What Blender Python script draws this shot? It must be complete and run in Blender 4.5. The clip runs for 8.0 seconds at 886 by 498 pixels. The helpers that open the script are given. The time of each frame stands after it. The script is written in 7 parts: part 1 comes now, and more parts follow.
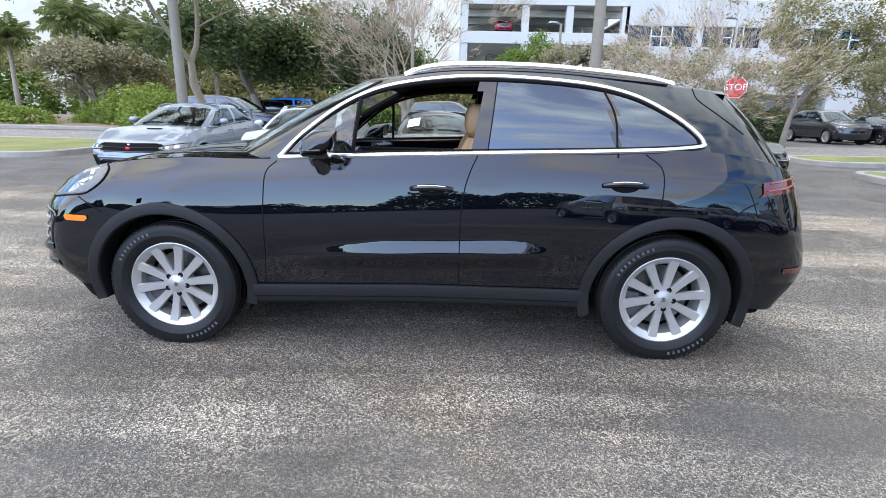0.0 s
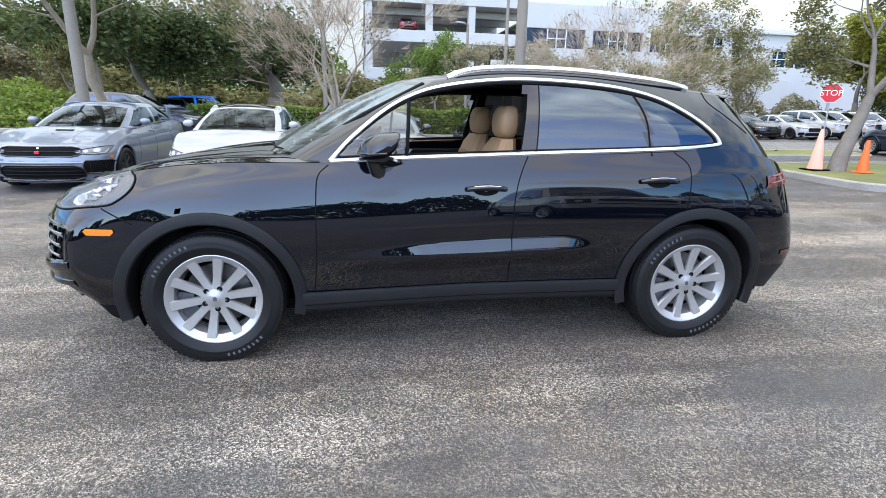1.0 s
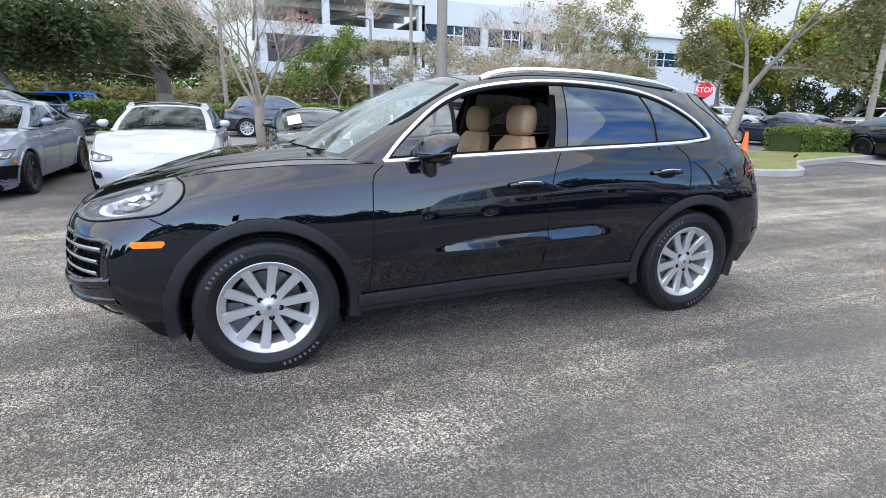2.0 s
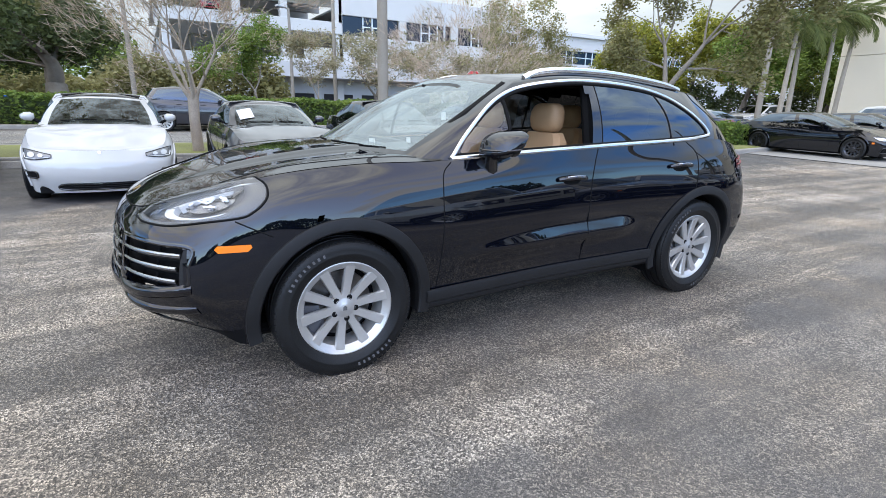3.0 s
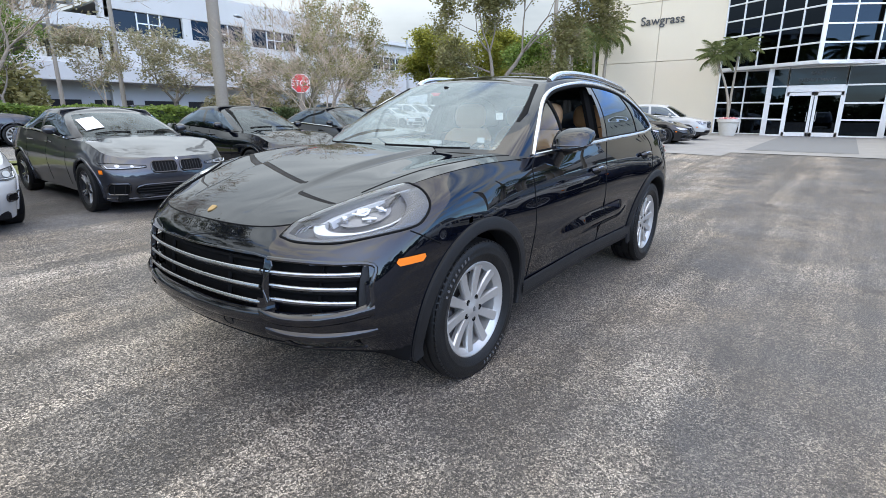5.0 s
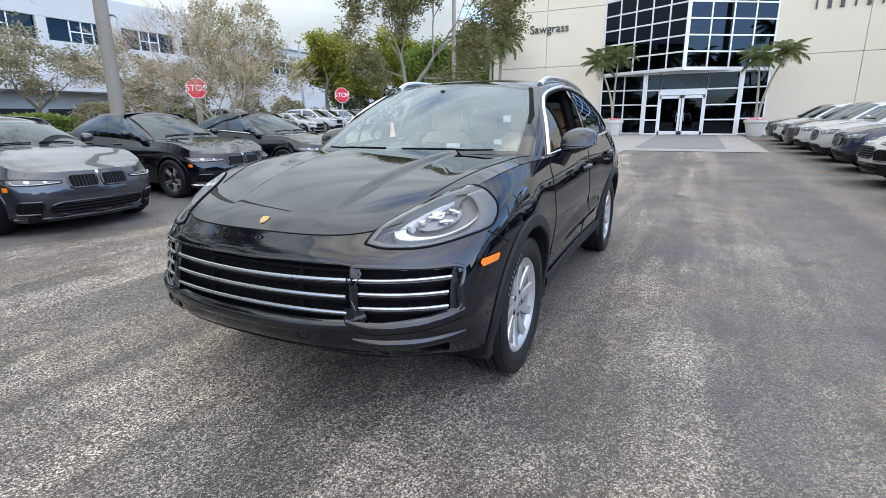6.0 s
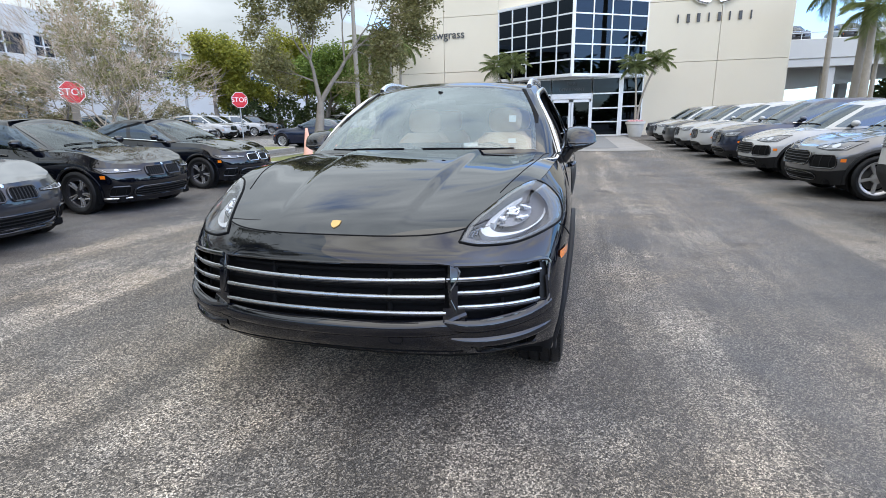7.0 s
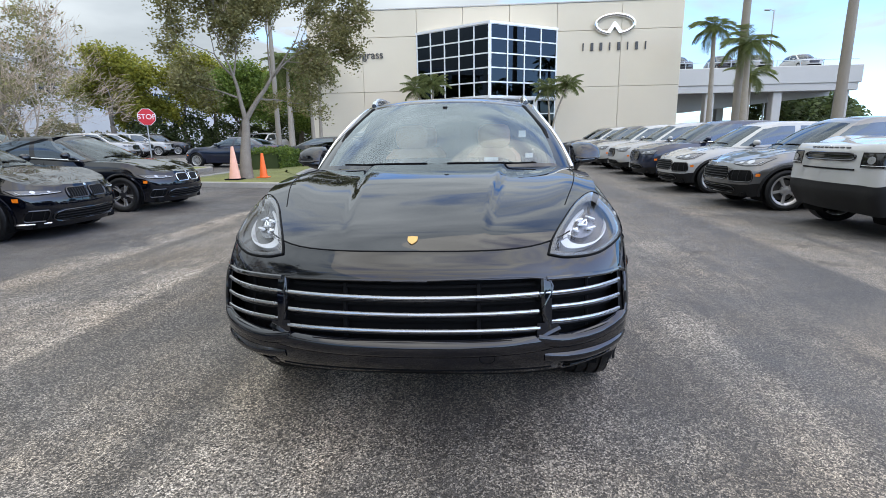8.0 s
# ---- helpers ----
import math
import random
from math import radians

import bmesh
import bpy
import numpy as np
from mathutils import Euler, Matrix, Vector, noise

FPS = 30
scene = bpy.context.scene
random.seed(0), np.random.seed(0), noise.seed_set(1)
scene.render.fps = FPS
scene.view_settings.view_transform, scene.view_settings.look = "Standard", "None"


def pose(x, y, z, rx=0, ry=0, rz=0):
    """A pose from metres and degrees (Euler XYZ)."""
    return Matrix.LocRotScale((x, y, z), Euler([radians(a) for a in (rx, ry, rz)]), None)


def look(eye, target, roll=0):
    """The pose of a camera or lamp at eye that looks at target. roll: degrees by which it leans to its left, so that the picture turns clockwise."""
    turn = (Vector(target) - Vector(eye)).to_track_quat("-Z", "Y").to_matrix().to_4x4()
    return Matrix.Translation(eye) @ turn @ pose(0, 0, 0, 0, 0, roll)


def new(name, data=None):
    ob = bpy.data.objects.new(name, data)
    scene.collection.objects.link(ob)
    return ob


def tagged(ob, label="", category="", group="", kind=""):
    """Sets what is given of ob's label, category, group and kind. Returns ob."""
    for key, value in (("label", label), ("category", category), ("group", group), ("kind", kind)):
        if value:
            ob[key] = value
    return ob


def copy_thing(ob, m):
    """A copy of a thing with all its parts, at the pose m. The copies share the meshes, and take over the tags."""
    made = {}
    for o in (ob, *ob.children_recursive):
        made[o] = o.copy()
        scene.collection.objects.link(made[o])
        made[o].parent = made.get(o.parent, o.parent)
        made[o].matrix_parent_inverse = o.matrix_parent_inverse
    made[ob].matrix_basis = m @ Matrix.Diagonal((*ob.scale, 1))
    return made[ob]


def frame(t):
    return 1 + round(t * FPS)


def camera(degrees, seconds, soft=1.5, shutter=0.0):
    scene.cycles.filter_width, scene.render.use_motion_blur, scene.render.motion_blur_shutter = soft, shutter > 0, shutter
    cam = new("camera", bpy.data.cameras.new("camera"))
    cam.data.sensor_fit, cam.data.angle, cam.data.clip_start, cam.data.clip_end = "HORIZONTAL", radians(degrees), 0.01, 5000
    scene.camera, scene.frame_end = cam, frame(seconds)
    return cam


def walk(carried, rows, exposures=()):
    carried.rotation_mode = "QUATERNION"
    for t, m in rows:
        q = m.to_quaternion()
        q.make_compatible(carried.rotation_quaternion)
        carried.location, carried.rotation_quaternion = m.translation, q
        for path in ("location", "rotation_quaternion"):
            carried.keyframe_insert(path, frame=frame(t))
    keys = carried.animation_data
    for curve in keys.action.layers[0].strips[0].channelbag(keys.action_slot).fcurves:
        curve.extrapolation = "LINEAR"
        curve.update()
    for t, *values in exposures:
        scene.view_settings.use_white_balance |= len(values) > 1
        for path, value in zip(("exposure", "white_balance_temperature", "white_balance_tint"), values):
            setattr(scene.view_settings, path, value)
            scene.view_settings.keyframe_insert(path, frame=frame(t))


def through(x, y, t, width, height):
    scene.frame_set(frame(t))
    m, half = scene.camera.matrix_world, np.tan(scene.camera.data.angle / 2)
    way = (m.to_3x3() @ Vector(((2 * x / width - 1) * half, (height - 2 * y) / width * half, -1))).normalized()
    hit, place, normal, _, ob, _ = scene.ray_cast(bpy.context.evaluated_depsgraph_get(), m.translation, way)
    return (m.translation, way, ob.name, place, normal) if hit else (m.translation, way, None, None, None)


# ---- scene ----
cam = camera(82.6, 8.0, soft=0.9)
PATH = [
    (0, (0.102, -0.038, 1.386), (0.052, 1.894, 0.872), 1.3),
    (0.5, (-0.334, -0.067, 1.407), (-0.208, 1.862, 0.895), 1.2),
    (1, (-0.743, -0.039, 1.392), (-0.43, 1.868, 0.878), 1.2),
    (1.5, (-1.165, 0.001, 1.392), (-0.662, 1.866, 0.876), 1.1),
    (1.7, (-1.346, 0.016, 1.404), (-0.767, 1.859, 0.887), 1.0),
    (2.8, (-2.207, 0.308, 1.393), (-1.297, 2.005, 0.852), 1.1),
    (3, (-2.381, 0.362, 1.41), (-1.413, 2.027, 0.87), 1.3),
    (3.5, (-2.723, 0.565, 1.397), (-1.615, 2.137, 0.849), 1.2),
    (4, (-3.076, 0.797, 1.397), (-1.829, 2.264, 0.857), 0.7),
    (4.5, (-3.388, 1.045, 1.397), (-2.009, 2.389, 0.86), 0.1),
    (4.7, (-3.495, 1.178, 1.387), (-2.054, 2.46, 0.857), 0.2),
    (5.8, (-4.042, 1.85, 1.366), (-2.344, 2.779, 0.864), -0.6),
    (6, (-4.104, 1.994, 1.37), (-2.369, 2.852, 0.867), -0.6),
    (6.5, (-4.283, 2.362, 1.364), (-2.465, 3.034, 0.87), -0.8),
    (7, (-4.395, 2.723, 1.352), (-2.519, 3.213, 0.861), -1.2),
    (7.5, (-4.414, 3.094, 1.348), (-2.495, 3.407, 0.88), -1.1),
    (8, (-4.436, 3.409, 1.33), (-2.489, 3.575, 0.906), -1.0),
]
walk(cam, [(t, look(eye, target, roll)) for t, eye, target, roll in PATH], exposures=[(0, 1.19, 7200, 10), (4.0, 0.97, 7200, 10), (6.5, 0.87, 7200, 10), (7.5, 0.79, 7200, 10), (8.0, 0.69, 7200, 10)])

# ---------------------------------------------------------------- world, sun, exposure
SUN_ELEV, SUN_AZ = radians(42), radians(217)   # azimuth counted from +y towards +x


def make_world():
    w = bpy.data.worlds.new("sky")
    scene.world = w
    w.use_nodes = True
    nt = w.node_tree
    nt.nodes.clear()
    N = nt.nodes.new
    out, bg = N("ShaderNodeOutputWorld"), N("ShaderNodeBackground")
    sky = N("ShaderNodeTexSky")
    sky.sky_type = "NISHITA"
    sky.sun_disc = False
    sky.sun_elevation = SUN_ELEV
    sky.sun_rotation = SUN_AZ
    sky.air_density, sky.dust_density, sky.ozone_density = 1.0, 0.1, 6.0
    tc, mp = N("ShaderNodeTexCoord"), N("ShaderNodeMapping")
    mp.inputs["Scale"].default_value = (1.0, 1.0, 3.4)
    mp.inputs["Location"].default_value = (2.1, 0.7, 0.4)
    lean, thick = N("ShaderNodeVectorMath"), N("ShaderNodeMath")   # cloud thickens from the south to the north and overhead
    lean.operation, thick.operation = "DOT_PRODUCT", "ADD"
    lean.inputs[1].default_value = (0.07, 0.22, 0.10)
    n1, n2 = N("ShaderNodeTexNoise"), N("ShaderNodeTexNoise")
    n1.inputs["Scale"].default_value, n1.inputs["Detail"].default_value, n1.inputs["Roughness"].default_value = 3.2, 8, 0.52
    n1.inputs["Distortion"].default_value = 0.5
    n2.inputs["Scale"].default_value, n2.inputs["Detail"].default_value = 3.5, 5
    ramp = N("ShaderNodeValToRGB")
    ramp.color_ramp.elements[0].position, ramp.color_ramp.elements[1].position = 0.38, 0.62
    shade = N("ShaderNodeValToRGB")
    shade.color_ramp.elements[0].position, shade.color_ramp.elements[1].position = 0.3, 0.72
    shade.color_ramp.elements[0].color = (2.06, 2.47, 2.97, 1)
    shade.color_ramp.elements[1].color = (3.42, 3.98, 4.62, 1)
    mix = N("ShaderNodeMix")
    mix.data_type = "RGBA"
    L = nt.links.new
    L(tc.outputs["Generated"], mp.inputs["Vector"])
    L(mp.outputs["Vector"], n1.inputs["Vector"])
    L(mp.outputs["Vector"], n2.inputs["Vector"])
    L(tc.outputs["Generated"], lean.inputs[0])
    L(n1.outputs["Fac"], thick.inputs[0])
    L(lean.outputs["Value"], thick.inputs[1])
    L(thick.outputs["Value"], ramp.inputs["Fac"])
    L(n2.outputs["Fac"], shade.inputs["Fac"])
    L(ramp.outputs["Color"], mix.inputs["Factor"])
    # veil of bright haze round the sun, which is hidden behind thin cloud
    sd = (math.sin(SUN_AZ) * math.cos(SUN_ELEV), math.cos(SUN_AZ) * math.cos(SUN_ELEV), math.sin(SUN_ELEV))
    dot, far, power, veil, bright, total = N("ShaderNodeVectorMath"), N("ShaderNodeMath"), N("ShaderNodeMath"), N("ShaderNodeVectorMath"), N("ShaderNodeVectorMath"), N("ShaderNodeVectorMath")
    dot.operation, far.operation, power.operation, veil.operation, bright.operation, total.operation = "DOT_PRODUCT", "MAXIMUM", "POWER", "SCALE", "MULTIPLY", "ADD"
    dot.inputs[1].default_value = sd
    far.inputs[1].default_value, power.inputs[1].default_value = 0.0, 8.0
    veil.inputs[0].default_value = (4.3, 4.7, 5.1)
    bright.inputs[1].default_value = (1.36, 1.80, 2.28)
    L(tc.outputs["Generated"], dot.inputs[0])
    L(dot.outputs["Value"], far.inputs[0])
    L(far.outputs[0], power.inputs[0])
    L(power.outputs[0], veil.inputs["Scale"])
    L(sky.outputs["Color"], bright.inputs[0])
    L(bright.outputs["Vector"], mix.inputs["A"])
    # an overcast dome is brighter overhead than near the horizon
    xyz, up, dome = N("ShaderNodeSeparateXYZ"), N("ShaderNodeMapRange"), N("ShaderNodeVectorMath")
    up.inputs["From Min"].default_value, up.inputs["From Max"].default_value = 0.0, 1.0
    up.inputs["To Min"].default_value, up.inputs["To Max"].default_value = 0.62, 3.3
    dome.operation = "SCALE"
    L(tc.outputs["Generated"], xyz.inputs[0])
    L(xyz.outputs["Z"], up.inputs["Value"])
    L(shade.outputs["Color"], dome.inputs[0])
    L(up.outputs["Result"], dome.inputs["Scale"])
    L(dome.outputs["Vector"], mix.inputs["B"])
    L(mix.outputs["Result"], total.inputs[0])
    L(veil.outputs["Vector"], total.inputs[1])
    L(total.outputs["Vector"], bg.inputs["Color"])
    bg.inputs["Strength"].default_value = 0.135
    L(bg.outputs["Background"], out.inputs["Surface"])


make_world()
sun = new("sun", bpy.data.lights.new("sun", "SUN"))
sun.data.energy, sun.data.angle, sun.data.color = 1.5, radians(130), (1.0, 0.83, 0.60)
sd = Vector((math.sin(SUN_AZ) * math.cos(SUN_ELEV), math.cos(SUN_AZ) * math.cos(SUN_ELEV), math.sin(SUN_ELEV)))
sun.matrix_world = look(sd * 60, (0, 0, 0))

# ---------------------------------------------------------------- materials
def mat(name, base, rough=0.5, metal=0.0, var=0.12, scale=6.0, fine=60.0, bump=0.0, coat=0.0, spec=0.5, per_object=0.0, per_island=0.0, trans=0.0, ior=1.5, alpha=1.0, tint=None, sheen=0.0, coat_rough=0.03, coat_ior=1.5):
    """A node material: base colour varied by a coarse and a fine noise, with fine relief."""
    m = bpy.data.materials.new(name)
    m.use_nodes = True
    nt = m.node_tree
    nt.nodes.clear()
    N, L = nt.nodes.new, nt.links.new
    out, p = N("ShaderNodeOutputMaterial"), N("ShaderNodeBsdfPrincipled")
    L(p.outputs["BSDF"], out.inputs["Surface"])
    p.inputs["Metallic"].default_value = metal
    p.inputs["IOR"].default_value = ior
    p.inputs["Specular IOR Level"].default_value = spec
    p.inputs["Coat Weight"].default_value = coat
    p.inputs["Coat Roughness"].default_value = coat_rough
    p.inputs["Coat IOR"].default_value = coat_ior
    p.inputs["Transmission Weight"].default_value = trans
    p.inputs["Alpha"].default_value = alpha
    p.inputs["Sheen Weight"].default_value = sheen
    tc = N("ShaderNodeTexCoord")
    a, b = N("ShaderNodeTexNoise"), N("ShaderNodeTexNoise")
    a.inputs["Scale"].default_value, a.inputs["Detail"].default_value = scale, 5
    b.inputs["Scale"].default_value, b.inputs["Detail"].default_value = fine, 3
    for n in (a, b):
        L(tc.outputs["Object"], n.inputs["Vector"])
    add = N("ShaderNodeMath")
    add.operation = "ADD"
    L(a.outputs["Fac"], add.inputs[0])
    L(b.outputs["Fac"], add.inputs[1])
    last = add.outputs[0]
    if per_object or per_island:
        src = N("ShaderNodeObjectInfo").outputs["Random"] if per_object else N("ShaderNodeNewGeometry").outputs["Random Per Island"]
        mul = N("ShaderNodeMath")
        mul.operation = "MULTIPLY_ADD"
        mul.inputs[1].default_value, mul.inputs[2].default_value = (per_object or per_island), -0.5 * (per_object or per_island)
        L(src, mul.inputs[0])
        add2 = N("ShaderNodeMath")
        add2.operation = "ADD"
        L(last, add2.inputs[0])
        L(mul.outputs[0], add2.inputs[1])
        last = add2.outputs[0]
    mr = N("ShaderNodeMapRange")
    mr.inputs["From Min"].default_value, mr.inputs["From Max"].default_value = 0.6, 1.4
    L(last, mr.inputs["Value"])
    mix = N("ShaderNodeMix")
    mix.data_type = "RGBA"
    lo = tuple(c * (1 - var) for c in base)
    hi = tuple(min(1.0, c * (1 + var)) for c in (tint or base))
    mix.inputs["A"].default_value, mix.inputs["B"].default_value = (*lo, 1), (*hi, 1)
    L(mr.outputs["Result"], mix.inputs["Factor"])
    L(mix.outputs["Result"], p.inputs["Base Color"])
    rr = N("ShaderNodeMapRange")
    rr.inputs["To Min"].default_value, rr.inputs["To Max"].default_value = rough * 0.85, min(1.0, rough * 1.15)
    L(a.outputs["Fac"], rr.inputs["Value"])
    L(rr.outputs["Result"], p.inputs["Roughness"])
    if bump:
        bp = N("ShaderNodeBump")
        bp.inputs["Strength"].default_value, bp.inputs["Distance"].default_value = bump, 0.01
        L(b.outputs["Fac"], bp.inputs["Height"])
        L(bp.outputs["Normal"], p.inputs["Normal"])
    return m


def paint(name, base, metal=0.0, rough=0.3):
    return mat(name, base, rough, metal, var=0.04, scale=1.5, fine=900, coat=1.0, coat_rough=0.0, spec=0.0 if metal == 0 else 0.3, coat_ior=1.60)


def glass(name, tint, rough=0.0, ior=1.7, milkiness=0.0, sheen=(1.0, 1.0, 1.0)):
    m = bpy.data.materials.new(name)
    m.use_nodes = True
    nt = m.node_tree
    nt.nodes.clear()
    N, L = nt.nodes.new, nt.links.new
    out, tr, gl, mx, lw, bend, fac = N("ShaderNodeOutputMaterial"), N("ShaderNodeBsdfTransparent"), N("ShaderNodeBsdfGlossy"), N("ShaderNodeMixShader"), N("ShaderNodeLayerWeight"), N("ShaderNodeMath"), N("ShaderNodeMath")
    tr.inputs["Color"].default_value = (*tint, 1)
    gl.inputs["Roughness"].default_value = rough
    gl.inputs["Color"].default_value = (*sheen, 1)
    f0 = ((ior - 1) / (ior + 1)) ** 2
    lw.inputs["Blend"].default_value = 0.5
    bend.operation, fac.operation = "POWER", "MULTIPLY_ADD"
    bend.inputs[1].default_value = 5.0
    fac.inputs[1].default_value, fac.inputs[2].default_value = 1 - f0, f0
    L(lw.outputs["Facing"], bend.inputs[0])
    L(bend.outputs[0], fac.inputs[0])
    L(fac.outputs[0], mx.inputs["Fac"])
    L(tr.outputs["BSDF"], mx.inputs[1])
    L(gl.outputs["BSDF"], mx.inputs[2])
    last = mx.outputs["Shader"]
    if milkiness:   # a faint uneven pale haze, painted in for the glass's milky reflection
        pale_haze, fm, ns, mr, tc = N("ShaderNodeBsdfDiffuse"), N("ShaderNodeMixShader"), N("ShaderNodeTexNoise"), N("ShaderNodeMapRange"), N("ShaderNodeTexCoord")
        pale_haze.inputs["Color"].default_value = (0.62, 0.64, 0.63, 1)
        ns.inputs["Scale"].default_value, ns.inputs["Detail"].default_value = 3.0, 6
        mr.inputs["To Min"].default_value, mr.inputs["To Max"].default_value = milkiness * .6, milkiness * 1.4
        L(tc.outputs["Object"], ns.inputs["Vector"])
        L(ns.outputs["Fac"], mr.inputs["Value"])
        L(mr.outputs["Result"], fm.inputs["Fac"])
        L(last, fm.inputs[1])
        L(pale_haze.outputs["BSDF"], fm.inputs[2])
        last = fm.outputs["Shader"]
    L(last, out.inputs["Surface"])
    return m


def leafy(name, base, tint, rough=0.55, through=0.45):
    """Leaves: colour varied leaf by leaf, part of the light shining through."""
    m = bpy.data.materials.new(name)
    m.use_nodes = True
    nt = m.node_tree
    nt.nodes.clear()
    N, L = nt.nodes.new, nt.links.new
    out, p, tr, mx, geo = N("ShaderNodeOutputMaterial"), N("ShaderNodeBsdfPrincipled"), N("ShaderNodeBsdfTranslucent"), N("ShaderNodeMixShader"), N("ShaderNodeNewGeometry")
    ramp = N("ShaderNodeValToRGB")
    e = ramp.color_ramp.elements
    e[0].color, e[1].color = (*[c * .7 for c in base], 1), (*[c * 1.25 for c in tint], 1)
    mid = e.new(.5)
    mid.color = (*[(a + b) / 2 for a, b in zip(base, tint)], 1)
    tc, ns, add = N("ShaderNodeTexCoord"), N("ShaderNodeTexNoise"), N("ShaderNodeMath")
    ns.inputs["Scale"].default_value = 0.9
    add.operation = "MULTIPLY_ADD"
    add.inputs[1].default_value = 0.62
    sh = N("ShaderNodeMapRange")
    sh.inputs["From Min"].default_value, sh.inputs["From Max"].default_value, sh.inputs["To Max"].default_value = 0.3, 0.7, 0.38
    L(tc.outputs["Object"], ns.inputs["Vector"])
    L(ns.outputs["Fac"], sh.inputs["Value"])
    L(geo.outputs["Random Per Island"], add.inputs[0])
    L(sh.outputs["Result"], add.inputs[2])
    L(add.outputs[0], ramp.inputs["Fac"])
    L(ramp.outputs["Color"], p.inputs["Base Color"])
    L(ramp.outputs["Color"], tr.inputs["Color"])
    p.inputs["Roughness"].default_value = rough
    p.inputs["Specular IOR Level"].default_value = 0.3
    mx.inputs["Fac"].default_value = through
    L(p.outputs["BSDF"], mx.inputs[1])
    L(tr.outputs["BSDF"], mx.inputs[2])
    L(mx.outputs["Shader"], out.inputs["Surface"])
    return m


def asphalt(name, dark, light, bays=False):
    """Worn asphalt: pale stones in dark binder, polished and stained patches, faint tyre tracks."""
    m = bpy.data.materials.new(name)
    m.use_nodes = True
    nt = m.node_tree
    nt.nodes.clear()
    N, L = nt.nodes.new, nt.links.new
    out, p, tc = N("ShaderNodeOutputMaterial"), N("ShaderNodeBsdfPrincipled"), N("ShaderNodeTexCoord")
    L(p.outputs["BSDF"], out.inputs["Surface"])

    def noisy(scale, detail, rough=0.55, vec=None):
        n = N("ShaderNodeTexNoise")
        n.inputs["Scale"].default_value, n.inputs["Detail"].default_value, n.inputs["Roughness"].default_value = scale, detail, rough
        L(vec or tc.outputs["Object"], n.inputs["Vector"])
        return n.outputs["Fac"]

    def ranged(v, a, b, c=0.0, d=1.0):
        r = N("ShaderNodeMapRange")
        for k, x in zip(("From Min", "From Max", "To Min", "To Max"), (a, b, c, d)):
            r.inputs[k].default_value = x
        L(v, r.inputs["Value"])
        return r.outputs["Result"]

    def mixed(f, a, b, mode="MIX"):
        x = N("ShaderNodeMix")
        x.data_type, x.blend_type = "RGBA", mode
        for k, v in (("Factor", f), ("A", a), ("B", b)):
            if isinstance(v, (tuple, float)):
                x.inputs[k].default_value = (*v, 1) if isinstance(v, tuple) else v
            else:
                L(v, x.inputs[k])
        return x.outputs["Result"]

    vor = N("ShaderNodeTexVoronoi")
    vor.inputs["Scale"].default_value = 132
    L(tc.outputs["Object"], vor.inputs["Vector"])
    sep = N("ShaderNodeSeparateColor")
    L(vor.outputs["Color"], sep.inputs["Color"])
    stone = ranged(sep.outputs["Red"], 0.52, 0.70)
    pit = ranged(sep.outputs["Green"], 0.60, 0.72)
    patchy = ranged(noisy(0.6, 8, 0.72), 0.44, 0.57)

    def streaks(turn, sx, sy, scale, lo, hi):
        mp = N("ShaderNodeMapping")
        mp.inputs["Rotation"].default_value = (0, 0, radians(turn))
        mp.inputs["Scale"].default_value = (sx, sy, 1)
        L(tc.outputs["Object"], mp.inputs["Vector"])
        return ranged(noisy(scale, 5, 0.62, mp.outputs["Vector"]), lo, hi)

    worn = streaks(7, 0.10, 1.5, 0.9, 0.43, 0.58)
    track = streaks(-12, 0.09, 1.2, 0.55, 0.38, 0.52)
    amount = mixed(0.5, patchy, worn)
    amount = mixed(1.0, amount, ranged(track, 0, 1, 0.12, 1.0), "MULTIPLY")
    scuff = streaks(4, 0.16, 2.6, 0.8, 0.40, 0.56)
    amount = mixed(1.0, amount, ranged(scuff, 0, 1, 0.30, 1.25), "MULTIPLY")
    mid = tuple(a * .62 + b * .38 for a, b in zip(dark, light))
    ground = mixed(amount, dark, mid)
    keep = N("ShaderNodeMath")
    keep.operation = "MULTIPLY"
    L(stone, keep.inputs[0])
    L(ranged(amount, 0, 1, 0.22, 0.95), keep.inputs[1])
    col = mixed(keep.outputs[0], ground, light)
    col = mixed(ranged(pit, 0, 1, 0.0, 0.85), col, tuple(c * 0.45 for c in dark))
    if bays:
        xyz, wob = N("ShaderNodeSeparateXYZ"), ranged(noisy(0.55, 6, 0.6), 0.2, 0.8, -0.9, 0.9)
        L(tc.outputs["Object"], xyz.inputs[0])

        def calc(op, a, b):
            n = N("ShaderNodeMath")
            n.operation = op
            if op == "MULTIPLY_ADD":
                n.inputs[2].default_value = 0.0
            for i, v in enumerate((a, b)):
                if isinstance(v, float):
                    n.inputs[i].default_value = v
                else:
                    L(v, n.inputs[i])
            return n.outputs[0]
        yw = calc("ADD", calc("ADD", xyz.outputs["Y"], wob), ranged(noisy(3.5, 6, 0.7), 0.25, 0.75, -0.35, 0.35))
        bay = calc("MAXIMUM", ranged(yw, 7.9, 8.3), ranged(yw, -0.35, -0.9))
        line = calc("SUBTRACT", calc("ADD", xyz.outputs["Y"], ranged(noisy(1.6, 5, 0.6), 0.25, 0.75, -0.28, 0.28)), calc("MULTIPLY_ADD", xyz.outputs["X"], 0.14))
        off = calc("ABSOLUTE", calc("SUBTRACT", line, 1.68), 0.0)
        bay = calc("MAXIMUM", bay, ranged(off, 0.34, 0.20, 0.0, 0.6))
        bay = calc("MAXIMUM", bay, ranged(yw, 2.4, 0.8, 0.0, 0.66))
